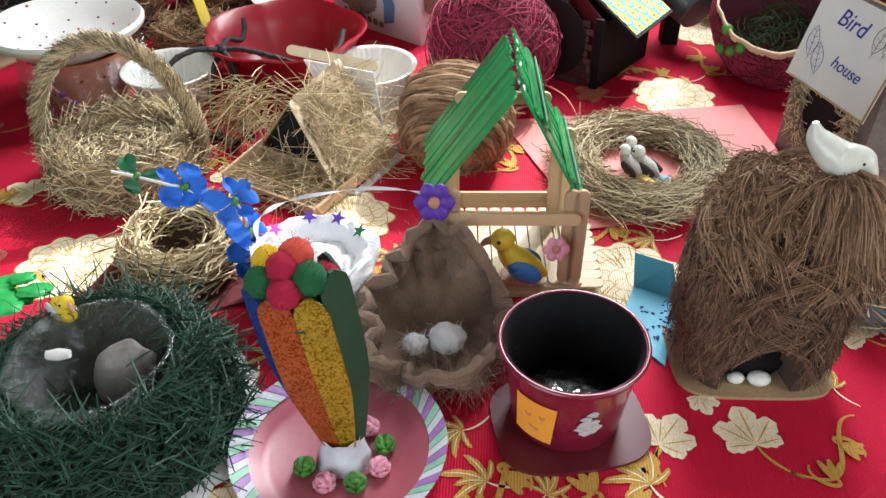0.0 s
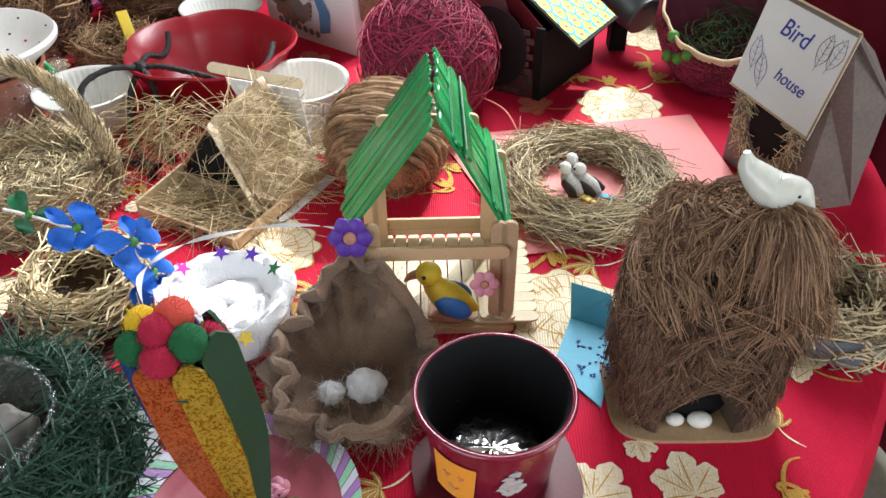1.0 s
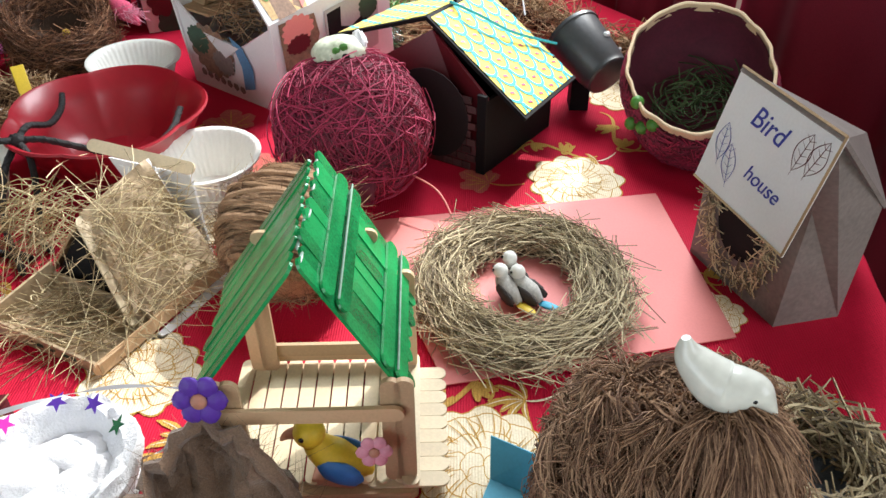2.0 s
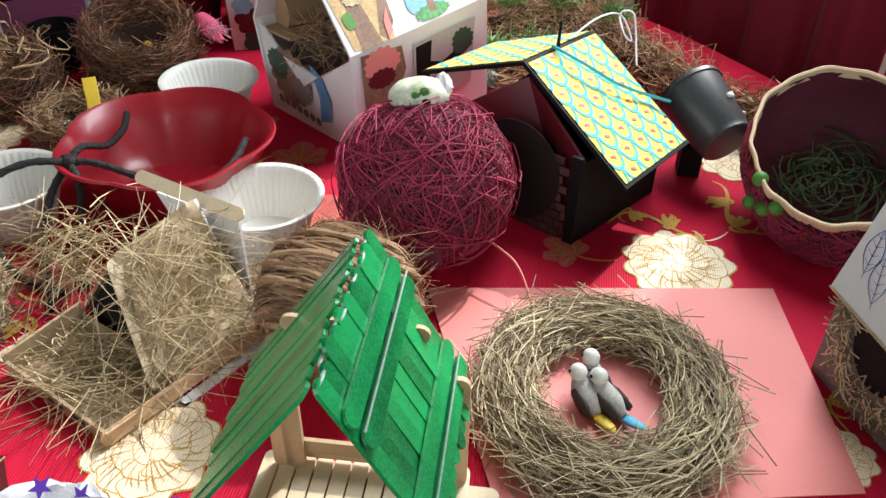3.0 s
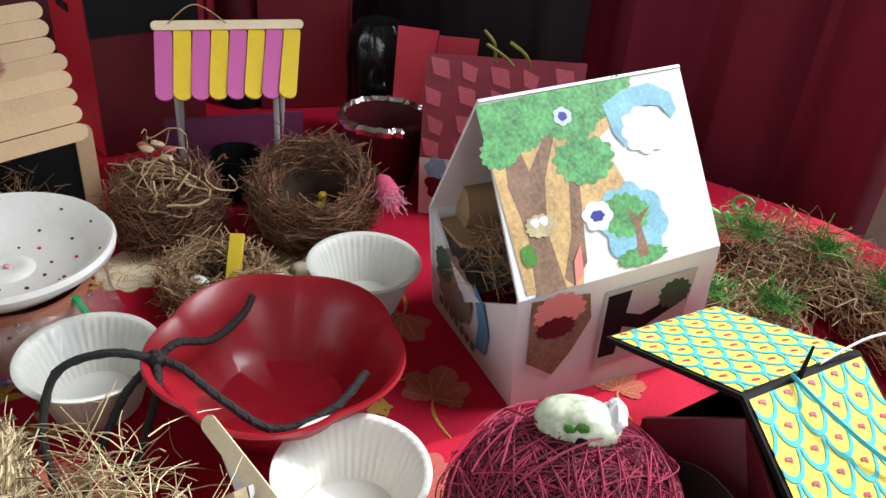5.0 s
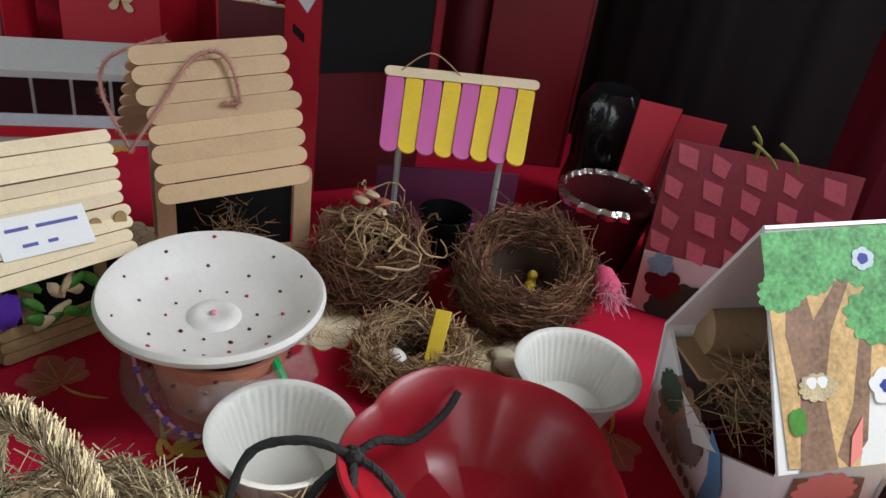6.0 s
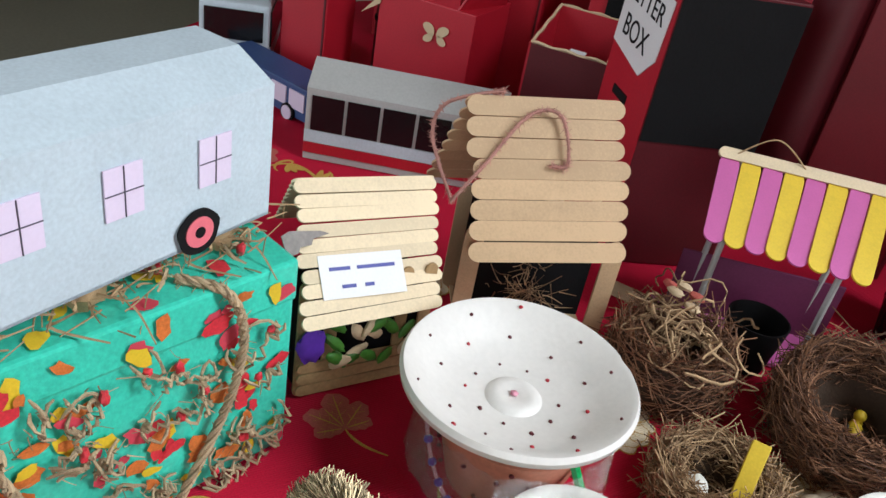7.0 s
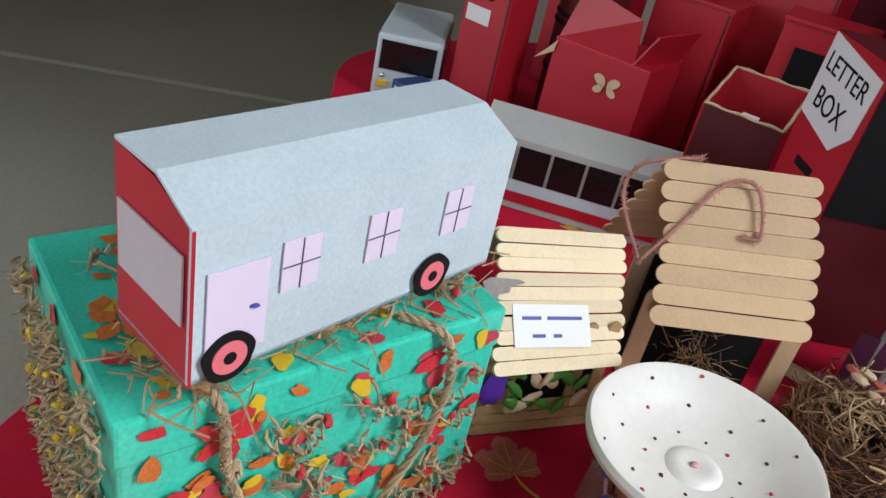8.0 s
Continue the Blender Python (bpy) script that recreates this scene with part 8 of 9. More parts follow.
# ---- teal box with jute twists, and the bus on it ----
def teal_box():
    P1, P2, P3, P4 = (-0.49, 0.815), (-0.41, 0.567), (-0.585, 0.515), (-0.665, 0.763)
    H = 0.167
    t = thing("teal_box", 0, 0, 0, 0, "teal paper-covered box with painted petals and jute twists", "box")
    part("body", Geo().prism([P1, P4, P3, P2], 0.001, H), TEAL, t, smooth=False, bevel=0.003)
    lid = [tuple(Vector(p) + (Vector(p) - Vector((-0.5375, 0.665))) * 0.012) for p in (P1, P4, P3, P2)]
    part("lid", Geo().prism(lid, H - 0.030, H + 0.003), TEAL, t, smooth=False, bevel=0.003)
    rr = random.Random(180)
    faces = {"front": [(*lid[3], 0), (*lid[0], 0), (*lid[0], H), (*lid[3], H)], "side": [(*lid[2], 0), (*lid[3], 0), (*lid[3], H), (*lid[2], H)], "top": [(*lid[3], H + 0.003), (*lid[0], H + 0.003), (*lid[1], H + 0.003), (*lid[2], H + 0.003)]}
    paints = (SCARLET, YELLOW, PINKGLOW, ORANGEP)
    for face, c in faces.items():
        m, w, h = on(c)
        petals = [Geo() for _ in paints]
        count = {"front": 100, "side": 40, "top": 80}[face]
        for k in range(count):
            x, y = rr.uniform(0.01, w - 0.01), rr.uniform(0.008, h - 0.008)
            r = rr.uniform(0.005, 0.012)
            tt = rr.uniform(0, 360)
            blob = [(r * v * math.cos(a), r * 0.6 * v * math.sin(a)) for a, v in ((2 * math.pi * i / 11, rr.uniform(0.65, 1.2)) for i in range(11))]
            petals[rr.choice((0, 1, 1, 2, 3, 3))].flat(blob, 0.0011 + 0.00002 * k, m @ pose(x, y, 0, 0, 0, tt))
        for cx, cy in ((0.03, 0.07), (0.06, 0.14)) if face != "side" else ((0.08, 0.1),):
            for k in range(5):
                a = 2 * math.pi * k / 5
                petals[0 if face == "front" else 3].flat([(0.009 * v * math.cos(b), 0.0055 * v * math.sin(b)) for b, v in ((2 * math.pi * i / 12, rr.uniform(0.75, 1.2)) for i in range(12))], 0.0031, m @ pose(cx + 0.011 * math.cos(a), cy * h / 0.167 + 0.011 * math.sin(a), 0, 0, 0, math.degrees(a)))
        for gp, ma in zip(petals, paints):
            if gp.v:
                part("painted_petal", gp, ma, t, smooth=False, kind="stuff")
        if face == "top":
            spots = [(0.055, 0.10), (0.18, 0.03), (0.235, 0.03), (0.03, 0.14)]
        elif face == "front":
            spots = [(rr.uniform(0.045, w - 0.008), rr.uniform(0.004, h - 0.035)) for _ in range(32)]
        else:
            spots = [(rr.uniform(0.0, w), rr.uniform(0.0, h - 0.01)) for _ in range(70)]
        g, gc = Geo(), Geo()
        for sx, sy in spots:
            for _ in range(4):
                a, cv = rr.uniform(0, 6.28), rr.uniform(-2.6, 2.6)
                ln = rr.uniform(0.008, 0.022)
                pts = [(sx + ln * u * math.cos(a + cv * u), sy + ln * u * math.sin(a + cv * u), 0.003 + 0.010 * math.sin(3 * u) * rr.random()) for u in np.linspace(0, 1, 7)]
                g.tube([m @ Vector(p) for p in pts], [0.0011, 0.0015, 0.0010, 0.0015, 0.0010, 0.0014, 0.0007], 5)
            if rr.random() < 0.6:
                gc.ball(m @ Vector((sx + rr.gauss(0, 0.004), sy + rr.gauss(0, 0.004), 0.006)), (rr.uniform(0.002, 0.005), 0.0032, rr.uniform(0.002, 0.005)), 8, 6, 0.5, 5)
        g2 = scatter_strands(g, len(spots) * 6, lambda r: ((lambda s_: (m @ Vector((s_[0] + r.gauss(0, 0.006), s_[1] + r.gauss(0, 0.006), 0.004)), m.to_3x3() @ Vector((r.gauss(0, 1), r.gauss(0, 1), abs(r.gauss(0, 0.5))))))(r.choice(spots))), 0.009, 0.0005, 181, 0.6)
        part("jute_twist", g2, GREYJUTE, t, kind="stuff")
        part("paint_blob", gc, SCARLET if face != "side" else YELLOW, t, kind="stuff")

    def jute(pts, name):
        line = smooth_line(pts, 60)
        d = np.gradient(line, axis=0)
        d /= np.linalg.norm(d, axis=1)[:, None]
        u = np.cross(d, (0.4, 0.3, 0.8))
        u /= np.linalg.norm(u, axis=1)[:, None]
        w = np.cross(d, u)
        g = Geo()
        for ph in (0, 2.1, 4.2):
            a = np.arange(60) * 0.75 + ph
            g.tube(line + (u * np.cos(a)[:, None] + w * np.sin(a)[:, None]) * 0.0018, 0.0019, 6)
        part(name, g, GREYJUTE, t)
        part("jute_fur", scatter_strands(Geo(), 240, lambda r: (line[r.randrange(60)], (r.gauss(0, 1), r.gauss(0, 1), r.gauss(0, 1))), 0.007, 0.0004, 182, 0.5), JUTE, t, kind="stuff")
    m, w, h = on(faces["front"])
    f = lambda x, y, z: tuple(m @ Vector((x, y, z)))
    jute([f(0.050, h + 0.004, -0.018), f(0.055, h - 0.004, 0.006), f(0.060, h - 0.05, 0.007), f(0.075, h - 0.10, 0.008), f(0.085, 0.02, 0.007)], "rope_handle")
    jute([f(0.185, h + 0.006, -0.02), f(0.205, h + 0.002, 0.004), f(0.215, h - 0.03, 0.009), f(0.210, h - 0.07, 0.009), f(0.195, h - 0.11, 0.008), f(0.170, 0.01, 0.007)], "rope_handle")

    # the bus
    b = thing("paper_bus", 0, 0, 0, 0, "pale blue paper model bus with a red front", "toy bus")
    N0, N1 = Vector((-0.402, 0.600, 0)), Vector((-0.503, 0.798, 0))
    wv = Vector((-0.062, -0.031, 0))
    zb, zt = 0.200, 0.289
    F0, F1 = N0 + wv, N1 + wv
    at = lambda p, z: (p.x, p.y, z)
    part("body", panel([at(N0, zb), at(N1, zb), at(N1, zt), at(N0, zt)], 0.002), SKYBLUE, b, smooth=False)
    roof = [at(N0, zt), at(N1, zt), at(N1 + wv * 0.45, zt + 0.014), at(F1, zt + 0.014), at(F0, zt + 0.014), at(N0 + wv * 0.45, zt + 0.014)]
    part("roof", Geo().add([*roof, *[(x, y, z - 0.002) for x, y, z in roof]], [(0, 1, 2, 5), (5, 2, 3, 4), (6, 11, 8, 7), (11, 10, 9, 8), (0, 5, 11, 6), (5, 4, 10, 11)]), SKYBLUE, b, smooth=False)
    part("front_panel", panel([at(F0, zb - 0.004), at(N0, zb - 0.002), at(N0, zt - 0.001), at(N0 + wv * 0.45, zt + 0.010), at(F0, zt + 0.012)], 0.002), REDCARD, b, "red card bus front", smooth=False)
    part("rear_panel", panel([at(N1, zb), at(F1, zb), at(F1, zt + 0.012), at(N1 + wv * 0.45, zt + 0.014), at(N1, zt)], 0.002), SKYBLUE, b, smooth=False)
    part("far_side", panel([at(F1, zb), at(F0, zb), at(F0, zt + 0.012), at(F1, zt + 0.012)], 0.002), SKYBLUE, b, smooth=False)
    part("underside", panel([at(N0, zb), at(F0, zb), at(F1, zb), at(N1, zb)], 0.002), SKYBLUE, b, smooth=False)
    fm, fw, fh = on([at(F0, zb), at(N0, zb), at(N0, zt), at(F0, zt)])
    part("windscreen", Geo().box(fw * 0.5, fh * 0.60, 0.0012, fw * 0.86, fh * 0.44, 0.0012, fm), mat("mauve_grey_paper", (0.52, 0.46, 0.50), 0.5, 0.08, 300, 20, 0.02), b, smooth=False)
    sm, sw, sh = on([at(N0, zb), at(N1, zb), at(N1, zt), at(N0, zt)])
    line = mat("pencil_line", (0.08, 0.07, 0.10), 0.7, 0.2, 300, 20, 0)
    for x in (0.106, 0.162, 0.222):
        win = part("window", Geo().box(x - 0.045, sh * 0.60, 0.0010, 0.023, 0.030, 0.0010, sm @ pose(0, 0, 0)), LILAC, b, "lilac paper window", smooth=False)
        g = Geo().box(x - 0.045, sh * 0.60, 0.0018, 0.0005, 0.030, 0.0006, sm).box(x - 0.045, sh * 0.60, 0.0018, 0.023, 0.0005, 0.0006, sm)
        part("glazing_bar", g, line, win, smooth=False)
    part("door", Geo().box(0.025, sh * 0.42, 0.0010, 0.034, 0.052, 0.0010, sm), LILAC, b, "lilac paper door", smooth=False)
    part("door_handle", Geo().ball(sm @ Vector((0.034, sh * 0.42, 0.002)), (0.002, 0.003, 0.001), 8, 6), INKBLUE, b)
    for x in (0.021, 0.164):
        ring = lambda r: [(x + r * math.cos(a), 0.011 + r * math.sin(a)) for a in np.linspace(0, 2 * math.pi, 24, endpoint=False)]
        wh = part("wheel", Geo().prism([(x + (0.0150 + 0.0008 * math.sin(5 * a)) * math.cos(a), 0.011 + 0.015 * math.sin(a)) for a in np.linspace(0, 2 * math.pi, 24, endpoint=False)], 0.0016, 0.003, sm), BLACK, b, smooth=False)
        part("hub", Geo().prism(ring(0.0100), 0.003, 0.0036, sm), mat("coral_pink_paper", (0.75, 0.16, 0.20), 0.6, 0.1, 300, 20, 0.02) if x < 0.1 else bpy.data.materials["coral_pink_paper"], wh, smooth=False)
        part("axle", Geo().prism(ring(0.0036), 0.0036, 0.0041, sm), BLACK, wh, smooth=False)
    pads = thing("jute_pad", 0, 0, 0, 0, "wads of jute twine propping up the bus", "twine")
    for u in (0.1, 0.5, 0.92):
        p = N0.lerp(N1, u) + wv * 0.5
        part("wad", scatter_strands(Geo().ball((p.x, p.y, 0.1845), (0.024, 0.014, 0.0145), 12, 8, 0.4, 4), 140, lambda r: ((p.x + r.gauss(0, 0.018), p.y + r.gauss(0, 0.018), 0.172 + 0.02 * r.random()), (r.gauss(0, 1), r.gauss(0, 1), r.gauss(0, 0.4))), 0.018, 0.0009, 183, 0.6), JUTE, pads)


SCARLET = mat("scarlet_poster_paint", (0.62, 0.035, 0.05), 0.45, 0.3, 500, 60, 0.1)
ORANGEP = mat("orange_poster_paint", (0.62, 0.17, 0.04), 0.45, 0.4, 500, 60, 0.1)
GREYJUTE = mat("weathered_jute", (0.42, 0.31, 0.19), 0.9, 0.4, 1200, 90, 0.4, island=0.8)
teal_box()


# ---- other model buses ----
def buses():
    t = thing("card_bus", 0, 0, 0, 0, "long grey card bus with black windows and a red stripe", "toy bus")
    A, B = Vector((-0.950, 0.992, 0)), Vector((-0.812, 1.200, 0))
    w = Vector((-0.071, 0.047, 0))
    at = lambda p, z: (p.x, p.y, z)
    H = 0.098
    part("body", Geo().prism([at(A, 0)[:2], at(B, 0)[:2], at(B + w, 0)[:2], at(A + w, 0)[:2]], 0.001, H), GREY, t, smooth=False, bevel=0.001)
    roof = [at(A, H), at(B, H), at(B + w * 0.5, H + 0.026), at(A + w * 0.5, H + 0.026), at(A + w, H), at(B + w, H)]
    part("roof", Geo().add(roof, [(0, 1, 2, 3), (3, 2, 5, 4), (0, 3, 4), (1, 5, 2)]), GREY, t, smooth=False)
    m, wd, h = on([at(A, 0), at(B, 0), at(B, H), at(A, H)])
    for k in range(5):
        part("window", Geo().box(0.028 + 0.045 * k, 0.066, 0.0008, 0.041, 0.046, 0.0012, m), BLACKGLOSS, t, "black paper window", smooth=False)
    part("stripe", Geo().box(wd / 2, 0.018, 0.0008, wd, 0.014, 0.001, m), REDCARD, t, smooth=False)
    part("lower_panel", Geo().box(wd / 2, 0.034, 0.0006, wd, 0.016, 0.0008, m), SKYBLUE, t, smooth=False)
    t = thing("card_bus", -1.14, 1.02, -0.004, 22, "small blue card bus with pale windows", "toy bus")
    part("body", Geo().box(0, 0, 0.033, 0.20, 0.06, 0.048), mat("navy_card", (0.03, 0.07, 0.20), 0.5, 0.2, 300, 14, 0.04), t, smooth=False, bevel=0.002)
    for k in range(5):
        part("window", Geo().box(-0.076 + 0.038 * k, -0.031, 0.036, 0.031, 0.002, 0.026), LILAC, t, smooth=False)
    for x in (-0.06, 0.06):
        wh = part("wheel", Geo().lathe([(0.0, 0.0), (0.013, 0.0), (0.013, 0.004), (0.0, 0.004)], 24, pose(x, -0.0300, 0.014, 90, 0, 0)), BLACK, t)
        part("hub", Geo().lathe([(0.0, 0.0), (0.010, 0.0), (0.010, 0.002), (0.0, 0.002)], 24, pose(x, -0.0335, 0.014, 90, 0, 0)), LILAC, wh)
    t = thing("card_bus", -1.265, 0.99, 0.0, 66, "grey-white card bus facing out with a black windscreen", "toy bus")
    part("body", Geo().box(0.0, 0.09, 0.055, 0.105, 0.20, 0.104), SKYBLUE, t, smooth=False, bevel=0.006)
    part("windscreen", Geo().box(0.0, -0.011, 0.074, 0.088, 0.003, 0.046), BLACKGLOSS, t, smooth=False)
    part("side_window", Geo().box(0.054, 0.09, 0.068, 0.003, 0.17, 0.055), BLACKGLOSS, t, smooth=False)
    for x in (-0.036, 0.036):
        part("headlight", Geo().box(x, -0.011, 0.026, 0.018, 0.003, 0.010), YELLOW, t, smooth=False)
        part("lamp_dot", Geo().ball((x, -0.012, 0.040), 0.004, 10, 6), SILVER, t)
    part("number_bar", Geo().box(0, -0.011, 0.024, 0.036, 0.002, 0.016), GREY, t, smooth=False)


buses()


# ---- red letter boxes ----
def letter_box(x, y, turn, w, d, h, label, ma=None, z=0.0):
    t = thing("letter_box", x, y, z, turn, label, "letter box", "red letter boxes")
    part("body", Geo().box(0, d / 2, h / 2 + 0.0005, w, d, h), ma or REDCARD, t, smooth=False, bevel=0.0015)
    if h > 0.2:
        part("lid", Geo().box(0, d / 2, h + 0.004, w + 0.006, d + 0.006, 0.006), ma or REDCARD, t, smooth=False, bevel=0.001)
        part("seam", Geo().box(w / 2 - 0.004, -0.0006, h / 2, 0.003, 0.0016, h * 0.98), DEEPRED, t, smooth=False)
    return t


DARKRED = mat("dark_red_card", (0.17, 0.006, 0.013), 0.5, 0.25, 400, 12, 0.05)


def boxes():
    # the lettered one: its face looks along (-0.58, -0.8)
    K, S, Fv = Vector((-0.640, 1.248, 0)), Vector((-0.590, 1.375, 0)), Vector((-0.765, 1.292, 0))
    t = thing("letter_box", 0, 0, 0, 0, "tall red letter box with a lettered white plate and black side", "letter box", "red letter boxes")
    far = S + (Fv - K)
    at = lambda p, z: (p.x, p.y, z)
    H = 0.318
    # Body is a deeper red than the front sheet.
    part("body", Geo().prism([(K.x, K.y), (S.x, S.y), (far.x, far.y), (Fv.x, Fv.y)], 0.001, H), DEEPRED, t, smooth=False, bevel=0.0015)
    m, w, h = on([at(Fv, 0), at(K, 0), at(K, H), at(Fv, H)])
    part("front_sheet", Geo().box(w / 2, H / 2, 0.0008, w * 0.99, H * 0.99, 0.0012, m), REDCARD, t, smooth=False)
    pm = m @ pose(w * 0.47, 0.264, 0.002, 0, 0, -4) @ Matrix.Scale(1.14, 4)
    part("plate", Geo().prism([(-0.050, -0.038), (0.028, -0.044), (0.052, -0.02), (0.054, 0.036), (-0.052, 0.042)], 0, 0.001, pm), PAPER, t, "white plate with black lettering", smooth=False)
    letters("LETTER", 0.0265, pm @ pose(0.0, 0.017, 0.0014), BLACK, t)
    letters("BOX", 0.030, pm @ pose(-0.004, -0.016, 0.0014), BLACK, t)
    part("slot", Geo().box(w * 0.44, 0.178, 0.0020, 0.040, 0.010, 0.002, m), BLACK, t, smooth=False)
    sm, sw, sh = on([at(K, 0), at(S, 0), at(S, H), at(K, H)])
    part("black_panel", Geo().box(sw / 2, H * 0.74, 0.0008, sw * 0.99, H * 0.50, 0.0012, sm), BLACK, t, "black painted upper side", smooth=False)

    # the open-topped one
    t = thing("letter_box", -0.890, 1.335, 0, 37, "open-topped red card letter box with a pale torn rim", "letter box", "red letter boxes")
    wv, dv, hv = 0.108, 0.112, 0.158
    # Front wall is a deeper red than the other walls.
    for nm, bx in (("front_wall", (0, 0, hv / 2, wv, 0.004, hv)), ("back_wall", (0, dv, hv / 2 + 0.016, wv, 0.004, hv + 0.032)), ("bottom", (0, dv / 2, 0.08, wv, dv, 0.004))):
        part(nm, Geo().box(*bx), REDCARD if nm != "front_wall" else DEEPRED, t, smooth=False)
    for sx in (-1, 1):
        x = sx * wv / 2
        part("side_wall", panel([(x, 0, 0), (x, dv, 0), (x, dv, hv + 0.031), (x, 0, hv)], 0.004), REDCARD, t, smooth=False)
    rim = Geo()
    c = [(-wv / 2, 0), (wv / 2, 0), (wv / 2, dv), (-wv / 2, dv), (-wv / 2, 0)]
    for a, b in zip(c, c[1:]):
        rim.tube([(a[0] + (b[0] - a[0]) * u, a[1] + (b[1] - a[1]) * u, hv + 0.0015 + 0.031 * (a[1] + (b[1] - a[1]) * u) / dv + 0.0012 * math.sin(17 * u)) for u in np.linspace(0, 1, 14)], 0.0024, 5)
    part("rim", rim, BEIGE, t, "pale torn card rim")
    part("note", Geo().box(0.0, 0.075, 0.125, 0.024, 0.046, 0.001, pose(0, 0.0, 0.0, 18, 0, 0)), PAPER, t, smooth=False)
    letters("LETT", 0.014, pose(0.0, 0.0, 0.0, 18, 0, 0) @ pose(0.0, 0.075, 0.1262, 0, 0, 90), BLACK, t)

    # box with a butterfly and a flap
    t = letter_box(-1.062, 1.205, 34, 0.155, 0.12, 0.172, "red card box with a pale butterfly and folded flap")
    for sx in (-1, 1):
        for dy, r in ((0.006, 0.010), (-0.006, 0.008)):
            part("butterfly_wing", Geo().prism([(sx * (0.009 + r * (0.95 + 0.25 * math.cos(a)) * math.cos(a)), dy + r * (0.8 * math.sin(a) + 0.4 * math.cos(a) * (1 if dy > 0 else -1))) for a in np.linspace(0, 2 * math.pi, 16, endpoint=False)], 0, 0.0012, pose(0.020, -0.0015, 0.130, 90, 0, 0)), BEIGE, t, smooth=False)
    part("flap", panel([(-0.075, 0.004, 0.172), (0.05, 0.002, 0.172), (0.045, -0.004, 0.235), (-0.06, 0.02, 0.25)], 0.003), REDCARD, t, smooth=False)
    part("flap", panel([(0.05, 0.0, 0.172), (0.078, 0.10, 0.172), (0.10, 0.09, 0.225), (0.075, 0.0, 0.22)], 0.003), REDCARD, t, smooth=False)
    part("paper_scrap", panel([(-0.105, -0.004, 0.13), (-0.075, -0.003, 0.15), (-0.072, -0.003, 0.168), (-0.085, -0.004, 0.152)], 0.001), BEIGE, t, smooth=False)

    t = letter_box(-1.20, 1.075, 30, 0.085, 0.07, 0.34, "slim tall red letter box with a slot and label", REDCARD)
    part("slot", Geo().box(-0.01, -0.0015, 0.200, 0.038, 0.003, 0.012), BLACK, t, smooth=False)
    part("label", Geo().box(-0.012, -0.0015, 0.168, 0.044, 0.002, 0.024), PAPER, t, smooth=False)
    t = thing("letter_box", -1.185, 1.245, 0, 0, "round red letter box with raised dark bands", "letter box", "red letter boxes")
    part("drum", Geo().lathe([(0.0, 0.001), (0.052, 0.001), (0.052, 0.33), (0.0, 0.34)], 40), DEEPRED, t)
    for z in (0.10, 0.175, 0.188):
        part("band", Geo().lathe([(0.052, z), (0.0545, z + 0.002), (0.0545, z + 0.005), (0.052, z + 0.007)], 40), BLACK, t)
    t = letter_box(-1.10, 1.36, 35, 0.12, 0.10, 0.25, "plain red card letter box behind the others")
    t = letter_box(-0.93, 1.46, 42, 0.12, 0.10, 0.27, "red card letter box with a black window")
    part("window", Geo().box(-0.005, -0.0015, 0.215, 0.06, 0.003, 0.05), BLACK, t, smooth=False)
    t = letter_box(-0.80, 1.52, 45, 0.11, 0.10, 0.30, "bright red card letter box at the back", PINKGLOW)
    t = letter_box(-1.10, 1.52, 30, 0.16, 0.10, 0.36, "large red card letter box at the back")
    t = letter_box(-1.36, 1.32, 20, 0.14, 0.10, 0.36, "large red card letter box at the back")
    t = thing("letter_box", -0.705, 1.555, 0, 0, "pink-red round letter box with a black foot", "letter box", "red letter boxes")
    part("drum", Geo().lathe([(0.0, 0.05), (0.036, 0.05), (0.036, 0.34), (0.0, 0.345)], 32), PINKGLOW, t)
    part("foot", Geo().lathe([(0.0, 0.001), (0.037, 0.001), (0.037, 0.05), (0.0, 0.05)], 32), BLACK, t)
    t = thing("letter_box", -0.645, 1.505, 0, 0, "round deep red letter box with a black foot", "letter box", "red letter boxes")
    part("drum", Geo().lathe([(0.0, 0.05), (0.034, 0.05), (0.034, 0.33), (0.0, 0.335)], 32), DEEPRED, t)
    part("foot", Geo().lathe([(0.0, 0.001), (0.035, 0.001), (0.035, 0.05), (0.0, 0.05)], 32), BLACK, t)
    t = letter_box(-0.555, 1.545, 46, 0.135, 0.06, 0.36, "broad flat deep red card letter box behind the stall", DARKRED)
    n = thing("paper_slip", -0.572, 1.235, 0, 30, "small pale paper slip lying by the stick house", "paper")
    part("slip", Geo().box(0, 0, 0.002, 0.045, 0.03, 0.001), BEIGE, n, smooth=False)


boxes()


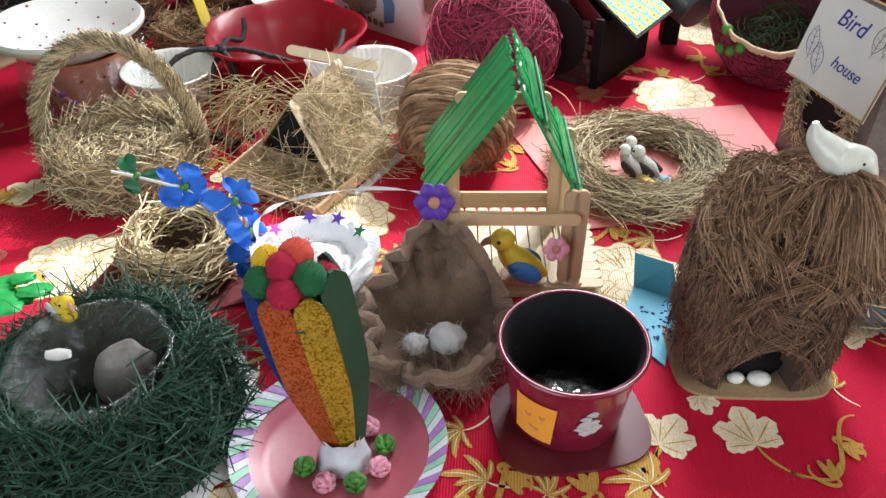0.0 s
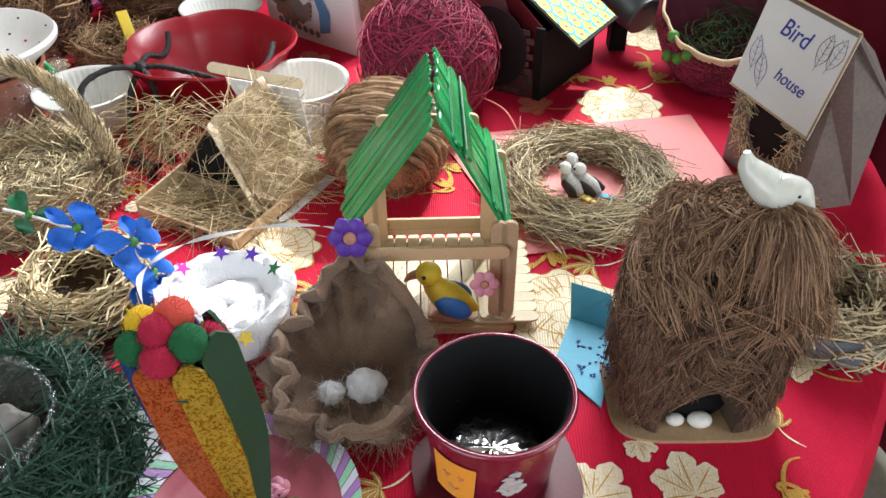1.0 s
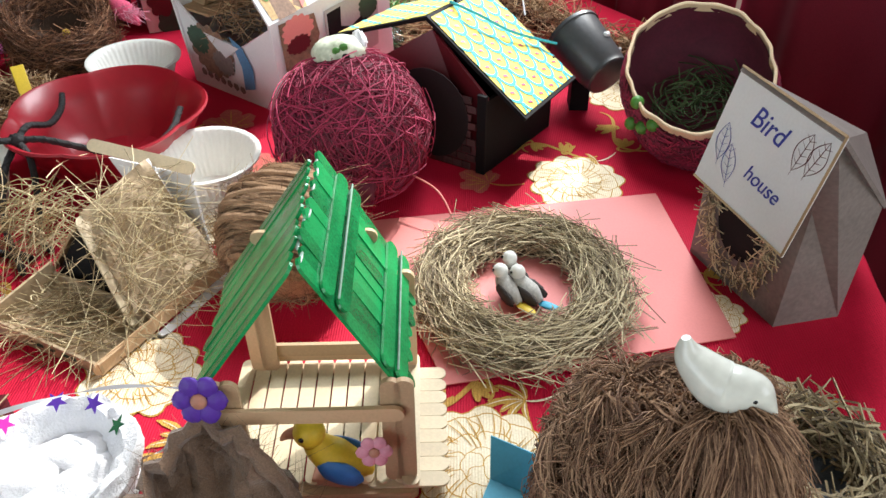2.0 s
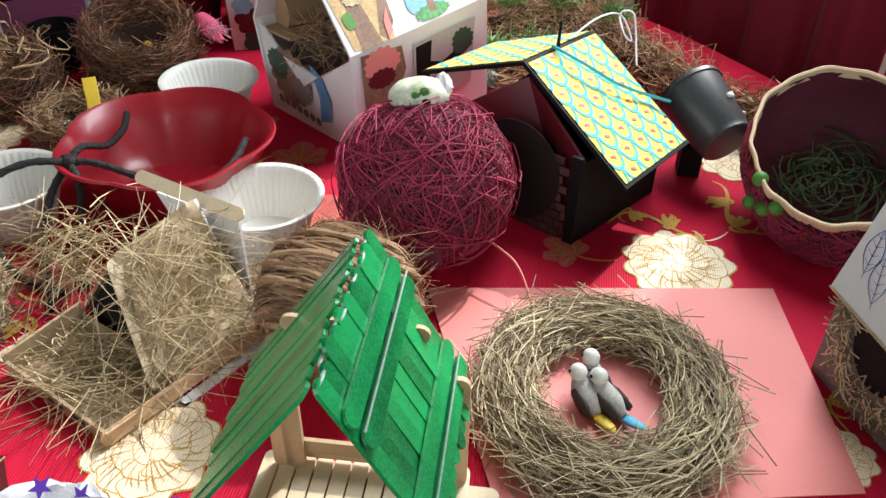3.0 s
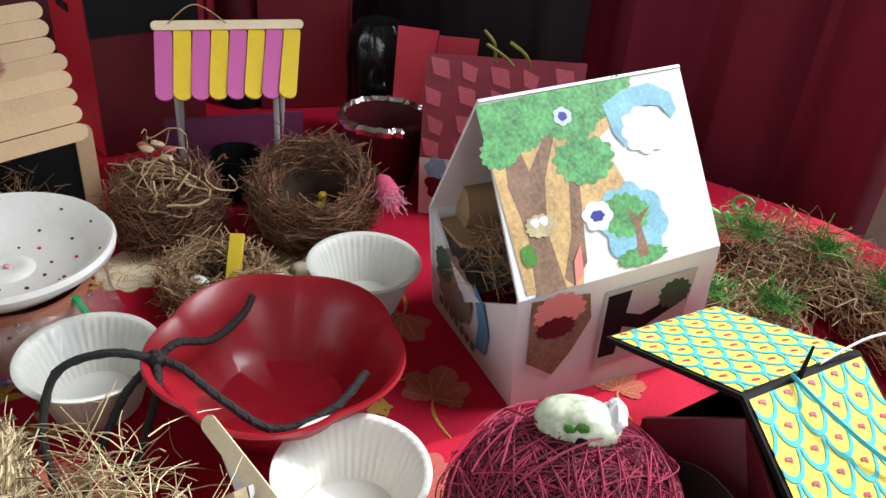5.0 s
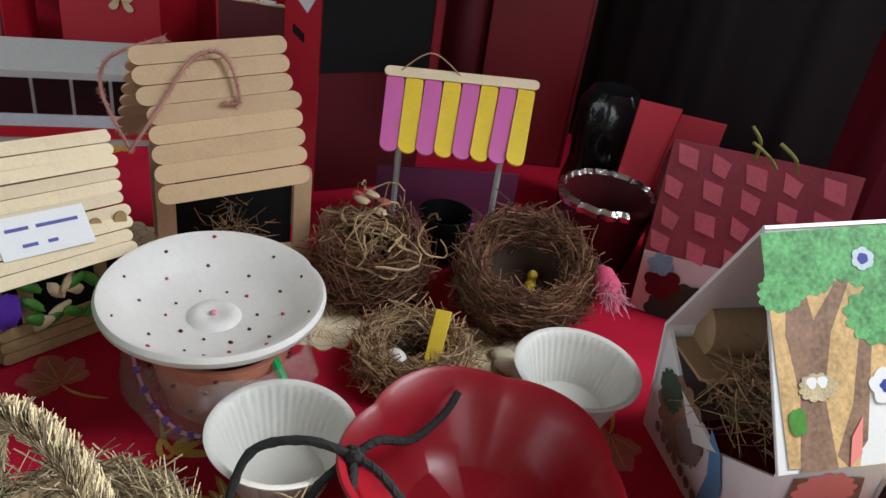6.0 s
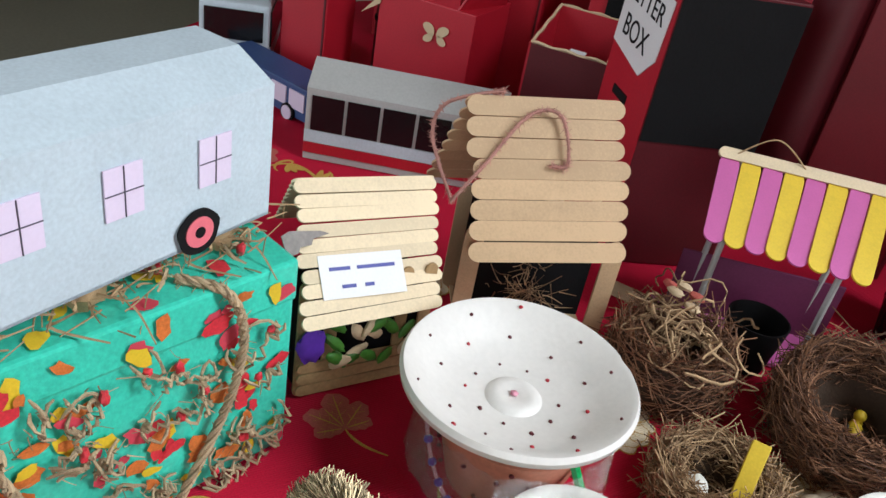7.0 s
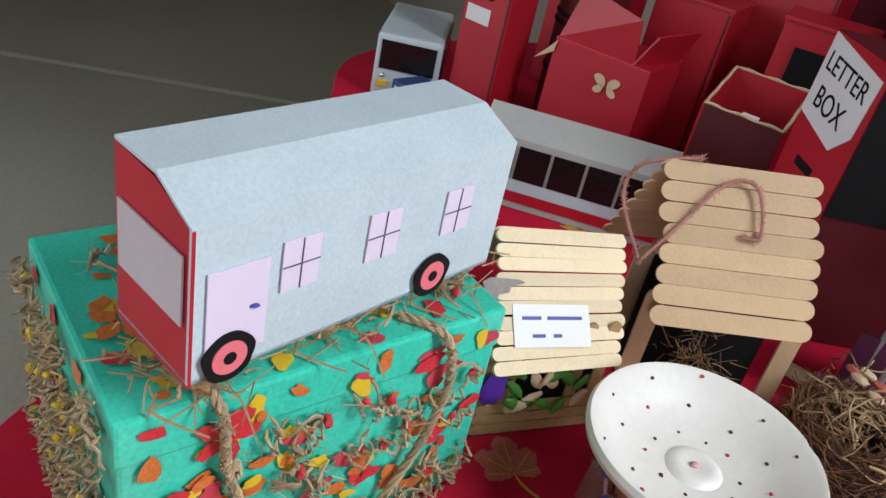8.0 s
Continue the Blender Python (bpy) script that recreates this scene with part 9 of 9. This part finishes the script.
# ---- chequered box, cards, black bag and foil dish ----
def back_row():
    t = thing("chequered_box", 0, 0, 0, 0, "dark red box painted with pink checks and stems", "box")
    tl, tr = Vector((-0.268, 1.400, 0.188)), Vector((-0.105, 1.472, 0.196))
    bl, br = Vector((-0.252, 1.372, 0.075)), Vector((-0.09, 1.444, 0.080))
    part("front_slope", panel([bl, br, tr, tl], 0.003), mat("maroon_card", (0.26, 0.025, 0.045), 0.6, 0.25, 300, 20, 0.06), t, smooth=False)
    b0, b1 = Vector((-0.250, 1.374, 0.001)), Vector((-0.088, 1.446, 0.001))
    part("lower_wall", panel([b0, b1, br, bl], 0.003), PAPER, t, "painted lower wall", smooth=False)
    bk = Vector((-0.05, 0.10, 0))
    part("body", Geo().add([b0 + bk * 0.08, b1 + bk * 0.08, b1 + bk, b0 + bk, tl + bk * 0.08 - Vector((0, 0, 0.008)), tr + bk * 0.08 - Vector((0, 0, 0.008)), tr + bk - Vector((0, 0, 0.07)), tl + bk - Vector((0, 0, 0.07))], [(0, 3, 2, 1), (4, 5, 6, 7), (0, 1, 5, 4), (1, 2, 6, 5), (2, 3, 7, 6), (3, 0, 4, 7)]), DEEPRED, t, smooth=False)
    m, w, h = on([bl, br, tr, tl])
    g = Geo()
    for i in range(5):
        for j in range(4):
            x, y = w * (i + 0.14 + 0.1 * (j % 2)) / 5 + 0.003 * math.sin(7 * i + 3 * j), h * (j + 0.15) / 4 + 0.003 * math.sin(5 * i + 11 * j)
            k = 0.85 + 0.2 * math.sin(3 * i + 5 * j)
            g.flat([(x, y), (x + w * 0.11 * k, y - h * 0.035), (x + w * 0.09, y + h * 0.14 * k), (x - w * 0.025 * k, y + h * 0.16)], 0.0012, m)
    part("painted_check", g, mat("dusky_pink_paint", (0.55, 0.10, 0.14), 0.6, 0.25, 300, 30, 0), t, smooth=False, kind="stuff")
    m, w, h = on([b0, b1, br, bl])
    for u, v, r, ma in ((0.14, 0.55, 0.02, DEEPRED), (0.10, 0.85, 0.014, WASH), (0.30, 0.4, 0.02, GREENYARN), (0.2, 0.15, 0.022, GREENYARN), (0.5, 0.5, 0.025, WASH), (0.75, 0.4, 0.025, GREENYARN)):
        part("painted_blot", Geo().flat([(w * u + x, h * v + y) for x, y in scallop(r, 6, 0.2, int(u * 100))], 0.0012 + 0.0004 * v, m), ma, t, smooth=False)
    s = thing("paper_plant", -0.183, 1.392, 0.186, 0, "bent green paper stems standing on the box", "plant")
    for pts in ([(-0.01, 0.03, 0.004), (-0.004, 0.01, 0.03), (-0.012, 0.0, 0.045)], [(0.012, 0.03, 0.004), (0.008, 0.01, 0.02), (-0.004, -0.008, 0.034)], [(0.03, 0.035, 0.006), (0.028, 0.02, 0.024), (0.012, 0.015, 0.034)]):
        part("stem", Geo().tube(smooth_line(pts, 12), [0.0018] * 12, 6), OLIVE, s)
    c = thing("pink_card", 0, 0, 0, 0, "bright coral card standing folded upright", "card")
    part("leaf", panel([(-0.362, 1.478, 0.001), (-0.345, 1.530, 0.001), (-0.325, 1.528, 0.172), (-0.350, 1.470, 0.186)], 0.0015), PINKGLOW, c, smooth=False)
    part("leaf", panel([(-0.345, 1.530, 0.001), (-0.285, 1.548, 0.001), (-0.276, 1.545, 0.168), (-0.325, 1.528, 0.166)], 0.0015), PINKGLOW, c, smooth=False)
    d = thing("foil_dish", -0.335, 1.422, 0, 0, "deep red tub with a crumpled foil rim", "tub")
    part("tub", Geo().lathe([(0.0, 0.001), (0.038, 0.001), (0.046, 0.03), (0.054, 0.088), (0.050, 0.088), (0.040, 0.03), (0.0, 0.012)], 40), DEEPRED, d)
    part("foil_rim", Geo().lathe([(0.050, 0.084), (0.056, 0.082), (0.058, 0.089), (0.052, 0.093), (0.049, 0.088)], 64, shape=lambda a, h_: 1 + 0.03 * math.sin(19 * a) + 0.02 * math.sin(31 * a)), SILVER, d)
    b = thing("black_bag", -0.405, 1.51, 0, 0, "bunched shiny black plastic bag standing upright", "bag")
    part("bag", Geo().lathe([(0.0, 0.001), (0.038, 0.001), (0.044, 0.04), (0.038, 0.08), (0.040, 0.12), (0.038, 0.155), (0.026, 0.172), (0.0, 0.168)], 48, shape=lambda a, h_: 1 + 0.06 * math.sin(7 * a + 60 * h_) + 0.04 * math.sin(13 * a - 90 * h_)), BLACKGLOSS, b)


OLIVE = mat("olive_stem", (0.20, 0.20, 0.04), 0.6, 0.4, 300, 60, 0.1)
back_row()
